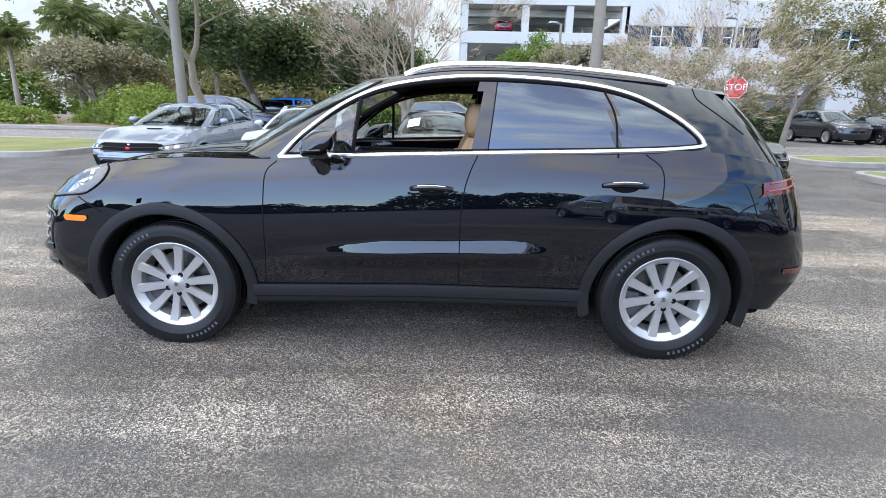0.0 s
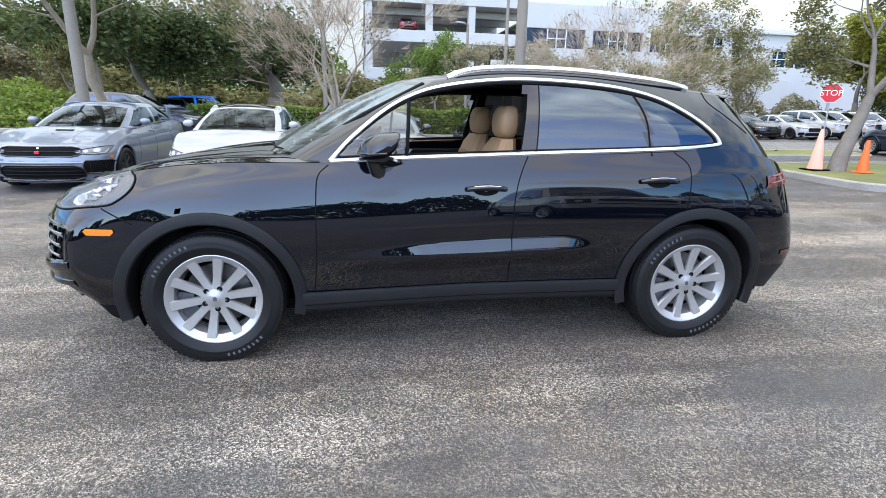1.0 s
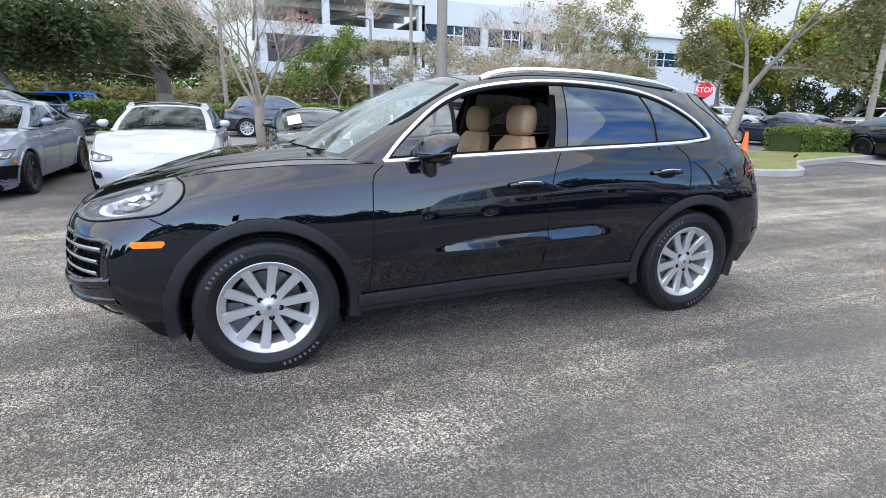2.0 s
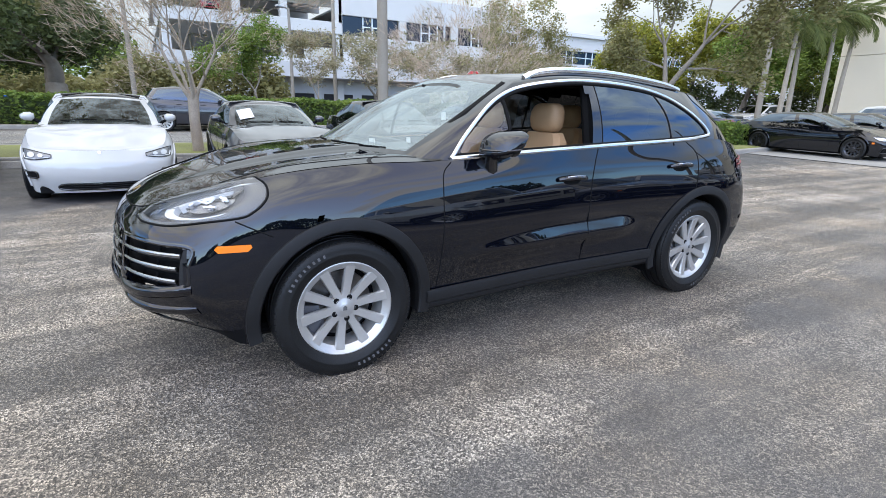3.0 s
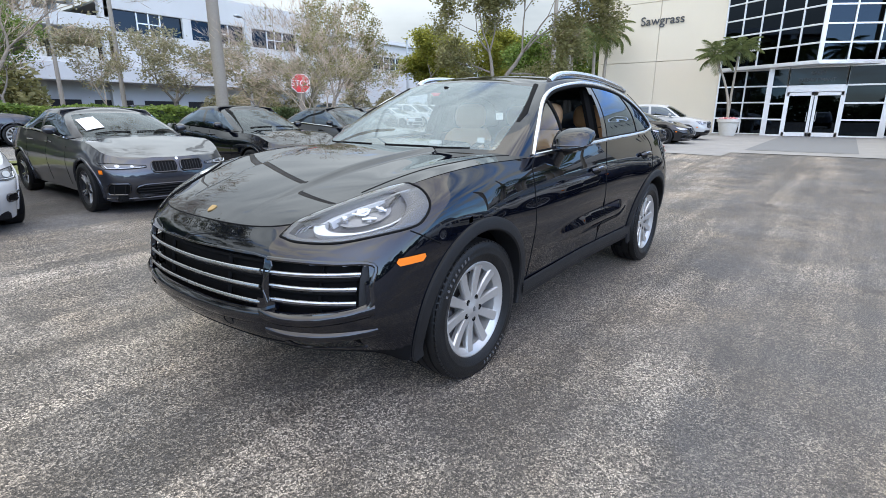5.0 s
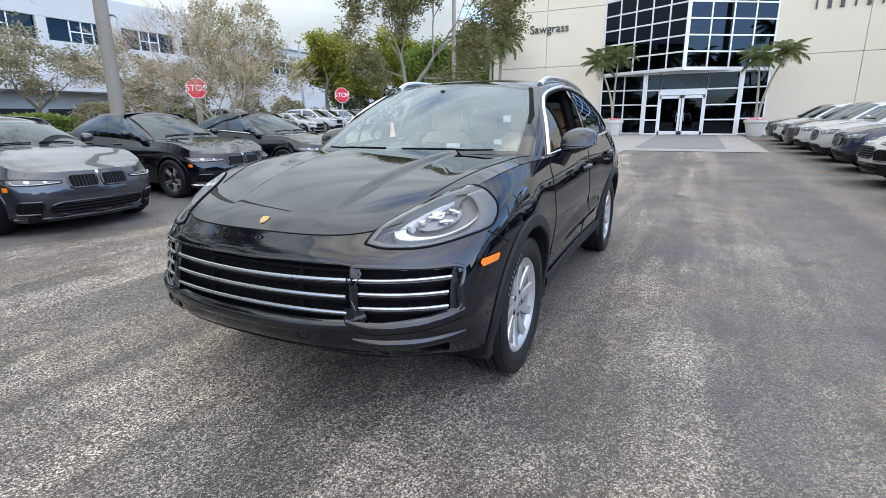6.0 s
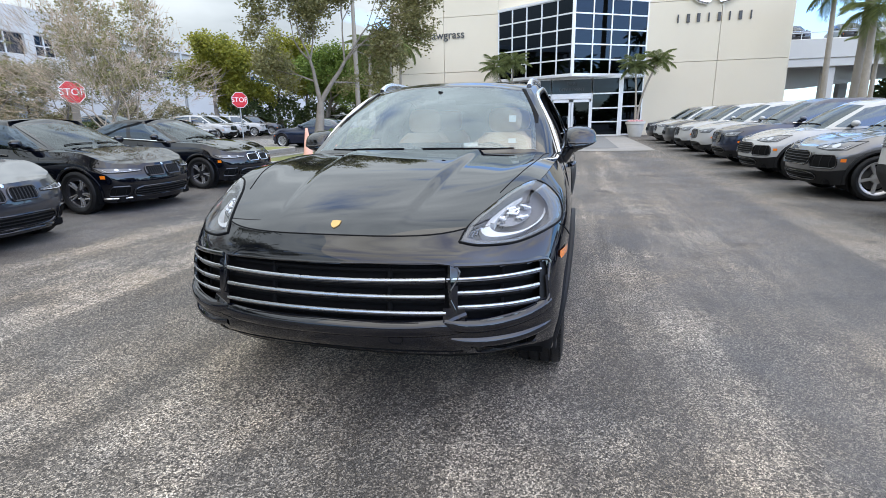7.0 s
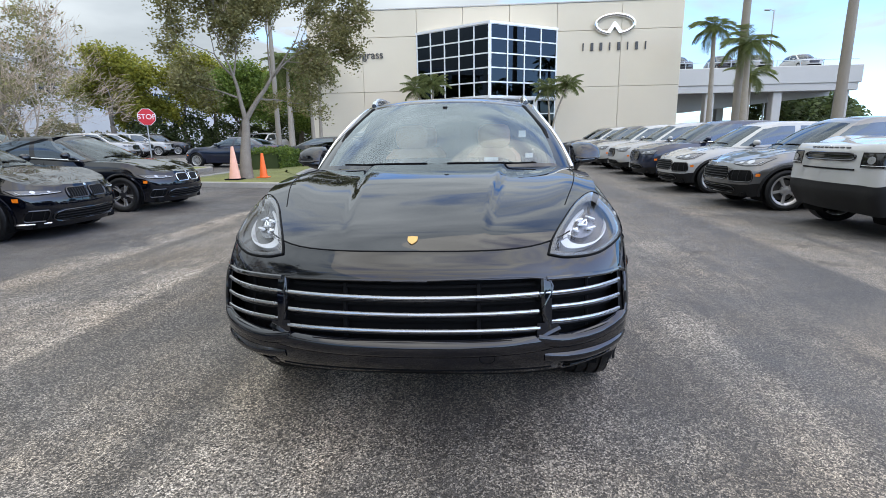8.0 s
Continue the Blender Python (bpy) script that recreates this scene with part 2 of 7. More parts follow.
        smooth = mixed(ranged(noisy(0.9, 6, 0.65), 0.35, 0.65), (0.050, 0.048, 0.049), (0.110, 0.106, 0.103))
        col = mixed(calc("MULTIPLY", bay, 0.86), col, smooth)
    speck = ranged(noisy(240, 1), 0.36, 0.64, 0.22, 1.78)
    col = mixed(1.0, col, speck, "MULTIPLY")
    col = mixed(ranged(noisy(0.8, 5, 0.6), 0.38, 0.62), col, mixed(1.0, col, (1.06, 0.99, 0.90), "MULTIPLY"))
    stain = ranged(noisy(1.5, 4), 0.62, 0.70)
    col = mixed(ranged(stain, 0, 1, 0, 0.45), col, tuple(c * 0.6 for c in dark))
    L(col, p.inputs["Base Color"])
    L(ranged(amount, 0, 1, 0.62, 0.88), p.inputs["Roughness"])
    p.inputs["Specular IOR Level"].default_value = 0.35
    bp = N("ShaderNodeBump")
    bp.inputs["Strength"].default_value, bp.inputs["Distance"].default_value = 0.55, 0.006
    L(vor.outputs["Distance"], bp.inputs["Height"])
    L(bp.outputs["Normal"], p.inputs["Normal"])
    return m


MAT = dict(
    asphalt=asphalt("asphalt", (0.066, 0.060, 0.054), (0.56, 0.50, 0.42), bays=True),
    road=asphalt("road_asphalt", (0.16, 0.155, 0.15), (0.36, 0.35, 0.33)),
    concrete=mat("concrete", (0.25, 0.238, 0.218), 0.85, var=0.2, scale=1.2, fine=45, bump=0.25),
    kerb=mat("kerb_concrete", (0.31, 0.29, 0.255), 0.88, var=0.3, scale=2.5, fine=50, bump=0.3),
    paving=mat("paving", (0.23, 0.222, 0.208), 0.8, var=0.15, scale=1.5, fine=60, bump=0.2),
    cream=mat("cream_stucco", (0.63, 0.555, 0.43), 0.85, var=0.05, scale=0.35, fine=80, bump=0.12),
    white_wall=mat("white_wall_paint", (0.45, 0.44, 0.42), 0.8, var=0.09, scale=0.25, fine=40, bump=0.08),
    # greyer wall copy with shade put into its colour, for set-back walls
    shaded_wall=mat("shaded_block_wall", (0.42, 0.42, 0.42), 0.85, var=0.1, scale=0.4, fine=30, bump=0.1),
    soffit=mat("soffit", (0.45, 0.45, 0.44), 0.85, var=0.1, scale=0.4, fine=20),
    # near-black that stands in for the shade inside the garage
    dark=mat("void_shade", (0.015, 0.015, 0.017), 0.9, var=0.3),
    mullion=mat("aluminium_mullion", (0.72, 0.72, 0.72), 0.4, 0.3, var=0.05),
    steel=mat("galvanised_steel", (0.42, 0.43, 0.43), 0.5, 0.7, var=0.12),
    pole=mat("concrete_pole", (0.235, 0.205, 0.165), 0.85, var=0.15, scale=1.5, fine=30, bump=0.2),
    grass=mat("lawn", (0.16, 0.165, 0.05), 0.95, var=0.5, scale=1.0, fine=35, bump=0.8),
    mulch=mat("mulch", (0.17, 0.12, 0.08), 0.95, var=0.5, scale=3, fine=40, bump=0.9),
    bark=mat("bark", (0.18, 0.155, 0.125), 0.92, var=0.3, scale=4, fine=40, bump=0.6),
    bark_pale=mat("pale_bark", (0.29, 0.235, 0.18), 0.85, var=0.25, scale=4, fine=40, bump=0.4),
    palm_bark=mat("palm_bark", (0.30, 0.26, 0.205), 0.9, var=0.2, scale=5, fine=30, bump=0.5),
    leaf_olive=leafy("leaf_olive", (0.15, 0.15, 0.055), (0.29, 0.265, 0.12)),
    leaf_green=leafy("leaf_green", (0.07, 0.13, 0.025), (0.20, 0.26, 0.055)),
    leaf_fresh=leafy("leaf_fresh", (0.13, 0.19, 0.035), (0.27, 0.34, 0.075)),
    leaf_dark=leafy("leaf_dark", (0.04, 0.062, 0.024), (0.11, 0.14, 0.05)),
    leaf_lime=leafy("leaf_lime", (0.13, 0.16, 0.022), (0.36, 0.33, 0.055)),
    leaf_grey=leafy("leaf_grey", (0.17, 0.165, 0.09), (0.34, 0.30, 0.18)),
    frond=leafy("frond", (0.10, 0.135, 0.045), (0.23, 0.255, 0.095)),
    rubber=mat("tyre_rubber", (0.009, 0.009, 0.009), 0.45, var=0.25, scale=8, fine=120, bump=0.15, spec=0.25),
    cladding=mat("grained_black_plastic", (0.011, 0.011, 0.0115), 0.5, var=0.1, scale=6, fine=400, bump=0.1, spec=0.25),
    black_gloss=mat("gloss_black", (0.008, 0.008, 0.009), 0.12, var=0.05, coat=0.5),
    black_matt=mat("matt_black", (0.004, 0.004, 0.0043), 0.75, var=0.15, spec=0.12),
    chrome=mat("brushed_trim", (0.72, 0.725, 0.73), 0.24, 1.0, var=0.03),
    rim=mat("silver_wheel", (0.45, 0.44, 0.42), 0.34, 0.6, var=0.04, coat=0.5),
    rim_dark=mat("dark_wheel", (0.06, 0.06, 0.065), 0.3, 0.8, var=0.05),
    disc=mat("brake_disc", (0.16, 0.155, 0.15), 0.35, 0.9, var=0.15),
    caliper=mat("caliper", (0.10, 0.10, 0.11), 0.5, 0.5),
    tan=mat("tan_leather", (0.42, 0.25, 0.13), 0.55, var=0.1, scale=5, fine=180, bump=0.15),
    tan_dark=mat("tan_leather_seam", (0.33, 0.19, 0.10), 0.6, var=0.1),
    amber=mat("amber_lens", (0.85, 0.20, 0.015), 0.15, var=0.03, coat=0.8),
    red_lens=mat("red_lens", (0.085, 0.003, 0.005), 0.12, var=0.1, coat=0.8),
    lamp_red=mat("bright_red_strip", (0.30, 0.02, 0.03), 0.3, var=0.05, coat=0.8),
    lamp_mid=mat("lamp_reflector", (0.17, 0.175, 0.185), 0.25, 0.6, var=0.1),
    lamp_smoke=mat("smoked_lamp", (0.07, 0.073, 0.078), 0.18, 0.3, var=0.1, coat=0.8),
    twig=mat("dry_twig", (0.42, 0.32, 0.235), 0.9, var=0.35, scale=2, fine=20),
    clear_lamp=mat("lamp_chrome", (0.45, 0.46, 0.48), 0.25, 0.7, var=0.1),
    led_lens=mat("led_lens", (0.78, 0.80, 0.83), 0.15, var=0.02, coat=0.6),
    grille_metal=mat("satin_grille_metal", (0.50, 0.505, 0.51), 0.27, 1.0, var=0.03),
    lamp_white=mat("lamp_white", (0.52, 0.525, 0.53), 0.3, var=0.02),
    lamp_grey=mat("lamp_housing", (0.085, 0.085, 0.084), 0.45, 0.1, var=0.1),
    gold=mat("gold_badge", (0.52, 0.33, 0.13), 0.3, 0.8),
    paper=mat("paper", (0.62, 0.62, 0.60), 0.7, var=0.02),
    orange=mat("orange_plastic", (0.85, 0.14, 0.02), 0.55, var=0.1),
    orange_faded=mat("faded_orange_plastic", (0.80, 0.42, 0.30), 0.7, var=0.12, scale=4),
    sign_red=mat("sign_red", (0.62, 0.02, 0.03), 0.45, var=0.05),
    sign_white=mat("sign_white", (0.80, 0.80, 0.78), 0.45, var=0.03),
    letter=mat("letter_metal", (0.06, 0.06, 0.062), 0.4, 0.3),
    mat_grey=mat("door_mat", (0.16, 0.16, 0.155), 0.95, var=0.1, bump=0.5),
    terracotta=mat("planter_stone", (0.52, 0.50, 0.45), 0.85, var=0.1, bump=0.2),
    flower=mat("flower_red", (0.45, 0.03, 0.03), 0.6, per_island=0.8, tint=(0.8, 0.5, 0.5)),
    paint_black=paint("black_paint", (0.0016, 0.0022, 0.0045)),
    paint_white=paint("white_paint", (0.40, 0.397, 0.385)),
    paint_bluegrey=paint("blue_grey_paint", (0.175, 0.20, 0.24), 0.2),
    paint_grey=paint("dark_grey_paint", (0.022, 0.023, 0.028), 0.2),
    paint_gunmetal=paint("gunmetal_paint", (0.13, 0.13, 0.13), 0.5),
    paint_navy=paint("navy_paint", (0.006, 0.012, 0.034), 0.3),
    paint_blue=paint("bright_blue_paint", (0.01, 0.16, 0.55)),
    paint_red=paint("dark_red_paint", (0.25, 0.01, 0.02)),
    glass_clear=glass("clear_glass", (0.86, 0.90, 0.89)),
    # windscreen carries a little painted haze to look brighter
    glass_screen=glass("windscreen_glass", (0.72, 0.78, 0.77), ior=2.15, milkiness=0.05, sheen=(0.86, 0.97, 1.0)),
    glass_parked=glass("parked_windscreen", (0.26, 0.29, 0.29), ior=1.75, sheen=(0.9, 0.97, 1.0)),
    glass_tint=glass("privacy_glass", (0.045, 0.05, 0.055), ior=2.1, sheen=(0.66, 0.82, 1.0)),
    glass_wall=glass("solar_glass", (0.03, 0.036, 0.05), ior=1.42, sheen=(0.6, 0.78, 1.0)),
    lens=glass("lamp_lens", (0.95, 0.96, 0.97), ior=1.42),
)

# ---------------------------------------------------------------- mesh helpers
from mathutils.bvhtree import BVHTree


class Geo:
    """Collects vertices and faces of one mesh."""

    def __init__(self):
        self.v, self.f = [], []

    def add(self, verts, faces, m=None):
        o = len(self.v)
        self.v.extend([tuple(m @ Vector(p)) for p in verts] if m else [tuple(p) for p in verts])
        self.f.extend(tuple(i + o for i in f) for f in faces)
        return self

    def box(self, lo, hi, c=0.0, m=None):
        """A box from lo to hi, with chamfered edges of width c."""
        if c <= 0:
            x0, y0, z0 = lo
            x1, y1, z1 = hi
            return self.add([(x0, y0, z0), (x1, y0, z0), (x1, y1, z0), (x0, y1, z0), (x0, y0, z1), (x1, y0, z1), (x1, y1, z1), (x0, y1, z1)],
                            [(0, 3, 2, 1), (4, 5, 6, 7), (0, 1, 5, 4), (1, 2, 6, 5), (2, 3, 7, 6), (3, 0, 4, 7)], m)
        rings = []
        for z, i in ((lo[2], c), (lo[2] + c, 0), (hi[2] - c, 0), (hi[2], c)):
            x0, y0, x1, y1 = lo[0] + i, lo[1] + i, hi[0] - i, hi[1] - i
            k = c
            rings.append([(x0 + k, y0, z), (x1 - k, y0, z), (x1, y0 + k, z), (x1, y1 - k, z), (x1 - k, y1, z), (x0 + k, y1, z), (x0, y1 - k, z), (x0, y0 + k, z)])
        return self.rings(rings, m, caps=True)

    def rings(self, rings, m=None, caps=True, closed=True):
        n = len(rings[0])
        v = [p for r in rings for p in r]
        f = []
        for j in range(len(rings) - 1):
            for i in range(n if closed else n - 1):
                k = (i + 1) % n
                f.append((j * n + i, j * n + k, (j + 1) * n + k, (j + 1) * n + i))
        if caps and closed:
            f.append(tuple(range(n - 1, -1, -1)))
            f.append(tuple(range((len(rings) - 1) * n, len(rings) * n)))
        return self.add(v, f, m)

    def tube(self, pts, r, n=8, m=None, squash=1.0):
        """A tube through pts; r is a radius or one for each point."""
        pts = [Vector(p) for p in pts]
        rr = [float(q) for q in r] if isinstance(r, (list, tuple)) else [float(r)] * len(pts)
        rings, ref = [], None
        for i, p in enumerate(pts):
            d = (pts[min(i + 1, len(pts) - 1)] - pts[max(i - 1, 0)])
            d = d.normalized() if d.length > 1e-9 else Vector((0, 0, 1))
            if ref is None:
                ref = Vector((0, 0, 1)) if abs(d.z) < 0.9 else Vector((1, 0, 0))
            a = d.cross(ref)
            a = a.normalized() if a.length > 1e-6 else d.orthogonal().normalized()
            b = a.cross(d).normalized()
            ref = b
            rings.append([tuple(p + rr[i] * (math.cos(t) * a + squash * math.sin(t) * b)) for t in (2 * math.pi * k / n for k in range(n))])
        return self.rings([r[::-1] for r in rings], m)

    def lathe(self, prof, n=32, m=None, closed_profile=False):
        """prof: (radius, height) pairs turned round z."""
        rings = [[(r * math.cos(2 * math.pi * k / n), r * math.sin(2 * math.pi * k / n), z) for k in range(n)] for r, z in prof]
        if closed_profile:
            rings.append(rings[0])
        return self.rings(rings, m, caps=not closed_profile)

    def prism(self, poly, d0, d1, m=None, axis="z"):
        """A polygon of (a, b) pairs, pushed from d0 to d1 along an axis."""
        put = {"z": lambda a, b, d: (a, b, d), "x": lambda a, b, d: (d, a, b), "y": lambda a, b, d: (a, d, b)}[axis]
        if axis == "y":
            poly = poly[::-1]
        return self.rings([[put(a, b, d0) for a, b in poly], [put(a, b, d1) for a, b in poly]], m)

    def grid(self, rows, m=None, wrap=False):
        n = len(rows[0])
        f = []
        for j in range(len(rows) - 1):
            for i in range(n if wrap else n - 1):
                k = (i + 1) % n
                f.append((j * n + i, j * n + k, (j + 1) * n + k, (j + 1) * n + i))
        return self.add([p for r in rows for p in r], f, m)

    def outward(self, centre=(0, 0, 0.6)):
        """Turn all faces away from a point inside."""
        c, t = Vector(centre), 0.0
        for f in self.f:
            a, b, d = (Vector(self.v[i]) for i in f[:3])
            t += (b - a).cross(d - a).dot(a - c)
        if t < 0:
            self.f = [f[::-1] for f in self.f]
        return self

    def mesh(self, name, material=None, smooth=30):
        me = bpy.data.meshes.new(name)
        me.from_pydata(self.v, [], self.f)
        me.validate()
        if material:
            me.materials.append(MAT[material] if isinstance(material, str) else material)
        if smooth:
            me.polygons.foreach_set("use_smooth", [True] * len(me.polygons))
            if smooth < 180:
                me.set_sharp_from_angle(angle=radians(smooth))
        me.update()
        return me


def part(name, geo, material, parent, label="", smooth=30):
    """One mesh object under a thing or under a part."""
    me = geo.mesh(name, material, smooth) if isinstance(geo, Geo) else geo
    ob = new(name, me)
    ob.parent = parent
    return tagged(ob, label)


def thing(name, m, label, category, group="", kind=""):
    """An Empty at the base of a thing, for its parts."""
    ob = new(name)
    ob.empty_display_size = 0.2
    ob.matrix_world = m
    return tagged(ob, label, category, group, kind)


def solid(name, geo, material, m=None, label="", category="", group="", kind="", smooth=30):
    """A thing that is one mesh."""
    ob = new(name, geo.mesh(name, material, smooth))
    if m:
        ob.matrix_world = m
    return tagged(ob, label, category, group, kind)


def catmull(P, sub, closed_ends=None):
    """Points through the rows of P (k x 3), sub steps a span; closed_ends: what pads the ends."""
    P = np.asarray(P, float)
    a, b = closed_ends if closed_ends is not None else (2 * P[0] - P[1], 2 * P[-1] - P[-2])
    Q = np.vstack([[a], P, [b]])
    out = []
    for i in range(len(P) - 1):
        p0, p1, p2, p3 = Q[i], Q[i + 1], Q[i + 2], Q[i + 3]
        for k in range(sub):
            t = k / sub
            out.append(0.5 * (2 * p1 + (p2 - p0) * t + (2 * p0 - 5 * p1 + 4 * p2 - p3) * t * t + (3 * p1 - p0 - 3 * p2 + p3) * t ** 3))
    out.append(P[-1])
    return np.array(out)


def inside(x, y, poly):
    r = False
    n = len(poly)
    for i in range(n):
        (x1, y1), (x2, y2) = poly[i], poly[i - 1]
        if (y1 > y) != (y2 > y) and x < (x2 - x1) * (y - y1) / (y2 - y1) + x1:
            r = not r
    return r


def gz(x, y):
    """Height of the ground, which climbs gently towards the road and the showroom."""
    return 0.014 * min(max(0.0, y - 4.5), 22.0) + 0.006 * min(max(0.0, x - 8.0), 26.0)


def at_ground(x, y, turn=0, dz=0.0):
    return pose(x, y, gz(x, y) + dz, 0, 0, turn)


def words(text, size, depth, material, name, parent, m, label=""):
    """Lettering in the built-in font as a mesh part, lying in the local xy plane."""
    cu = bpy.data.curves.new(name, "FONT")
    cu.body, cu.size, cu.extrude, cu.align_x, cu.align_y = text, size, depth, "CENTER", "CENTER"
    tmp = new("tmp_text", cu)
    bpy.context.view_layer.update()
    me = bpy.data.meshes.new_from_object(tmp.evaluated_get(bpy.context.evaluated_depsgraph_get()))
    bpy.data.objects.remove(tmp)
    me.materials.clear()
    me.materials.append(MAT[material])
    ob = new(name, me)
    ob.parent = parent
    ob.matrix_local = m
    return tagged(ob, label)

# ---------------------------------------------------------------- ground, islands, kerbs
def ground_sheet():
    g = Geo()
    xs = sorted(set([-900, -400, -200, -120] + list(range(-80, 101, 2)) + [140, 220, 420, 900]))
    ys = sorted(set([-900, -400, -200, -100] + list(range(-60, 121, 2)) + [160, 240, 420, 900]))
    g.grid([[(x, y, gz(x, y)) for x in xs] for y in ys])
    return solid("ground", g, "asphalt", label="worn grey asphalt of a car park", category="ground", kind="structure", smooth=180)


def rounded(poly, r, n=6):
    """A polygon with its corners rounded."""
    out = []
    k = len(poly)
    for i in range(k):
        p, a, b = (Vector(poly[j % k]) for j in (i, i - 1, i + 1))
        ra = min(r, (a - p).length * 0.45, (b - p).length * 0.45)
        u, v = p + (a - p).normalized() * ra, p + (b - p).normalized() * ra
        for t in np.linspace(0, 1, n):
            out.append(tuple((1 - t) ** 2 * u + 2 * t * (1 - t) * p + t * t * v))
    return out


def shrink(poly, d):
    """The outline moved inwards by d (counter-clockwise outlines)."""
    k, out = len(poly), []
    for i in range(k):
        a, b = Vector(poly[i - 1]), Vector(poly[(i + 1) % k])
        t = (b - a).normalized()
        out.append((poly[i][0] - t.y * d, poly[i][1] + t.x * d))
    return out


def island(poly, fill, label, kerb_h=0.15, r=1.2, kerb_w=0.16):
    """A raised bed with a concrete kerb round it."""
    o = rounded(poly, r)
    i = shrink(o, kerb_w)
    rings = []
    for ring, h in ((o, -0.05), (o, kerb_h - 0.02), (shrink(o, 0.02), kerb_h), (shrink(o, kerb_w - 0.01), kerb_h), (i, kerb_h - 0.03)):
        rings.append([(x, y, gz(x, y) + h) for x, y in ring])
    solid("kerb", Geo().rings(rings, caps=False), "kerb", label="weathered concrete kerb edging a planting bed", category="kerb", kind="structure")
    g = Geo()
    cx, cy = sum(p[0] for p in i) / len(i), sum(p[1] for p in i) / len(i)
    lv = []
    for k, h in ((1.0, kerb_h - 0.03), (0.9, kerb_h), (0.5, kerb_h + 0.03), (0.02, kerb_h + 0.04)):
        lv.append([(cx + (x - cx) * k, cy + (y - cy) * k, gz(x, y) + h) for x, y in i])
    g.rings(lv, caps=False)
    return solid("planting_bed", g, fill, label=label, category="bed", kind="structure", smooth=180)


ground_sheet()
rd = Geo()
rd.grid([[(x, y, gz(x, y) + 0.006) for x in range(-90, 91, 4)] for y in (18.5, 20, 22, 24)])
solid("road", rd, "road", label="pale worn access road behind the parking row", category="road", kind="structure", smooth=180)
ISLANDS = [
    (rounded([(9.6, 12.9), (9.3, 8.6), (10.6, 8.2), (12.2, 9.7), (15.0, 10.3), (18.6, 10.7), (18.6, 13.0)], 0.9), "grass", "patchy lawn island with a tree and traffic cones"),
    ([(10.6, 15.0), (17.2, 15.0), (17.2, 17.4), (10.6, 17.4)], "grass", "lawn strip beside the access road"),
    ([(-60, 13.0), (-10.3, 12.4), (-10.3, 17.6), (-60, 17.6)], "grass", "lawn strip beside the access road"),
    ([(-9.6, 13.3), (8.2, 13.3), (8.2, 16.6), (-9.6, 16.6)], "grass", "lawn and mulch strip behind the parked cars"),
    ([(-60, 25.2), (-13, 25.2), (-13, 60), (-60, 60)], "mulch", "planted bank beside the access road"),
    ([(-9, 25.2), (9, 25.2), (9, 27.6), (-9, 27.6)], "mulch", "mulched bed under the clipped hedge"),
]
for poly, fill, lab in ISLANDS:
    island(poly, fill, lab)
# concrete apron in front of the showroom
ap = Geo()
for (x0, x1, y0, y1) in ((17.0, 34.2, -0.4, 4.5), (15.2, 34.2, 4.5, 12.6)):
    ap.grid([[(x + (0.0 if x > x0 else 0.35 * (4.5 - min(4.5, y)) * .1), y, gz(x, y) + 0.02) for x in np.linspace(x0, x1, 9)] for y in np.linspace(y0, y1, 5)])
solid("pavement", ap, "concrete", label="pale concrete apron before the showroom doors", category="pavement", kind="structure")
dm = Geo()
dm.grid([[(x, y, gz(x, y) + 0.03) for y in (0.9, 2.5, 4.3)] for x in np.linspace(18.6, 32.4, 8)][::-1])
solid("entrance_mat", dm, "mat_grey", label="long dark grey mat before the showroom doors", category="mat")


# ---------------------------------------------------------------- showroom
def pane_wall(win, a, b, z0, z1, cols, rows, glass_mat="glass_wall", bar=0.045):
    """A glazed curtain wall between two plan points: panes and mullions as parts of a window."""
    a, b = Vector((*a, 0)), Vector((*b, 0))
    d = (b - a)
    n = Vector((d.y, -d.x, 0)).normalized()
    ln = d.length
    m = Matrix.Translation((a.x, a.y, 0)) @ Matrix(((d.x / ln, n.x, 0, 0), (d.y / ln, n.y, 0, 0), (0, 0, 1, 0), (0, 0, 0, 1)))
    zs = list(np.linspace(z0, z1, rows + 1)) if isinstance(rows, int) else rows
    xs = np.linspace(0, ln, cols + 1)
    for i in range(cols):
        for j in range(len(zs) - 1):
            g = Geo().box((xs[i] + 0.02, -0.012, zs[j] + 0.02), (xs[i + 1] - 0.02, 0.012, zs[j + 1] - 0.02), 0, m)
            part("pane", g, glass_mat, win, smooth=0)
    for x in xs:
        part("mullion", Geo().box((x - bar, -0.06, z0), (x + bar, 0.07, z1), 0.012, m), "mullion", win)
    for z in zs:
        part("transom", Geo().box((0, -0.055, z - bar), (ln, 0.062, z + bar), 0.012, m), "mullion", win)


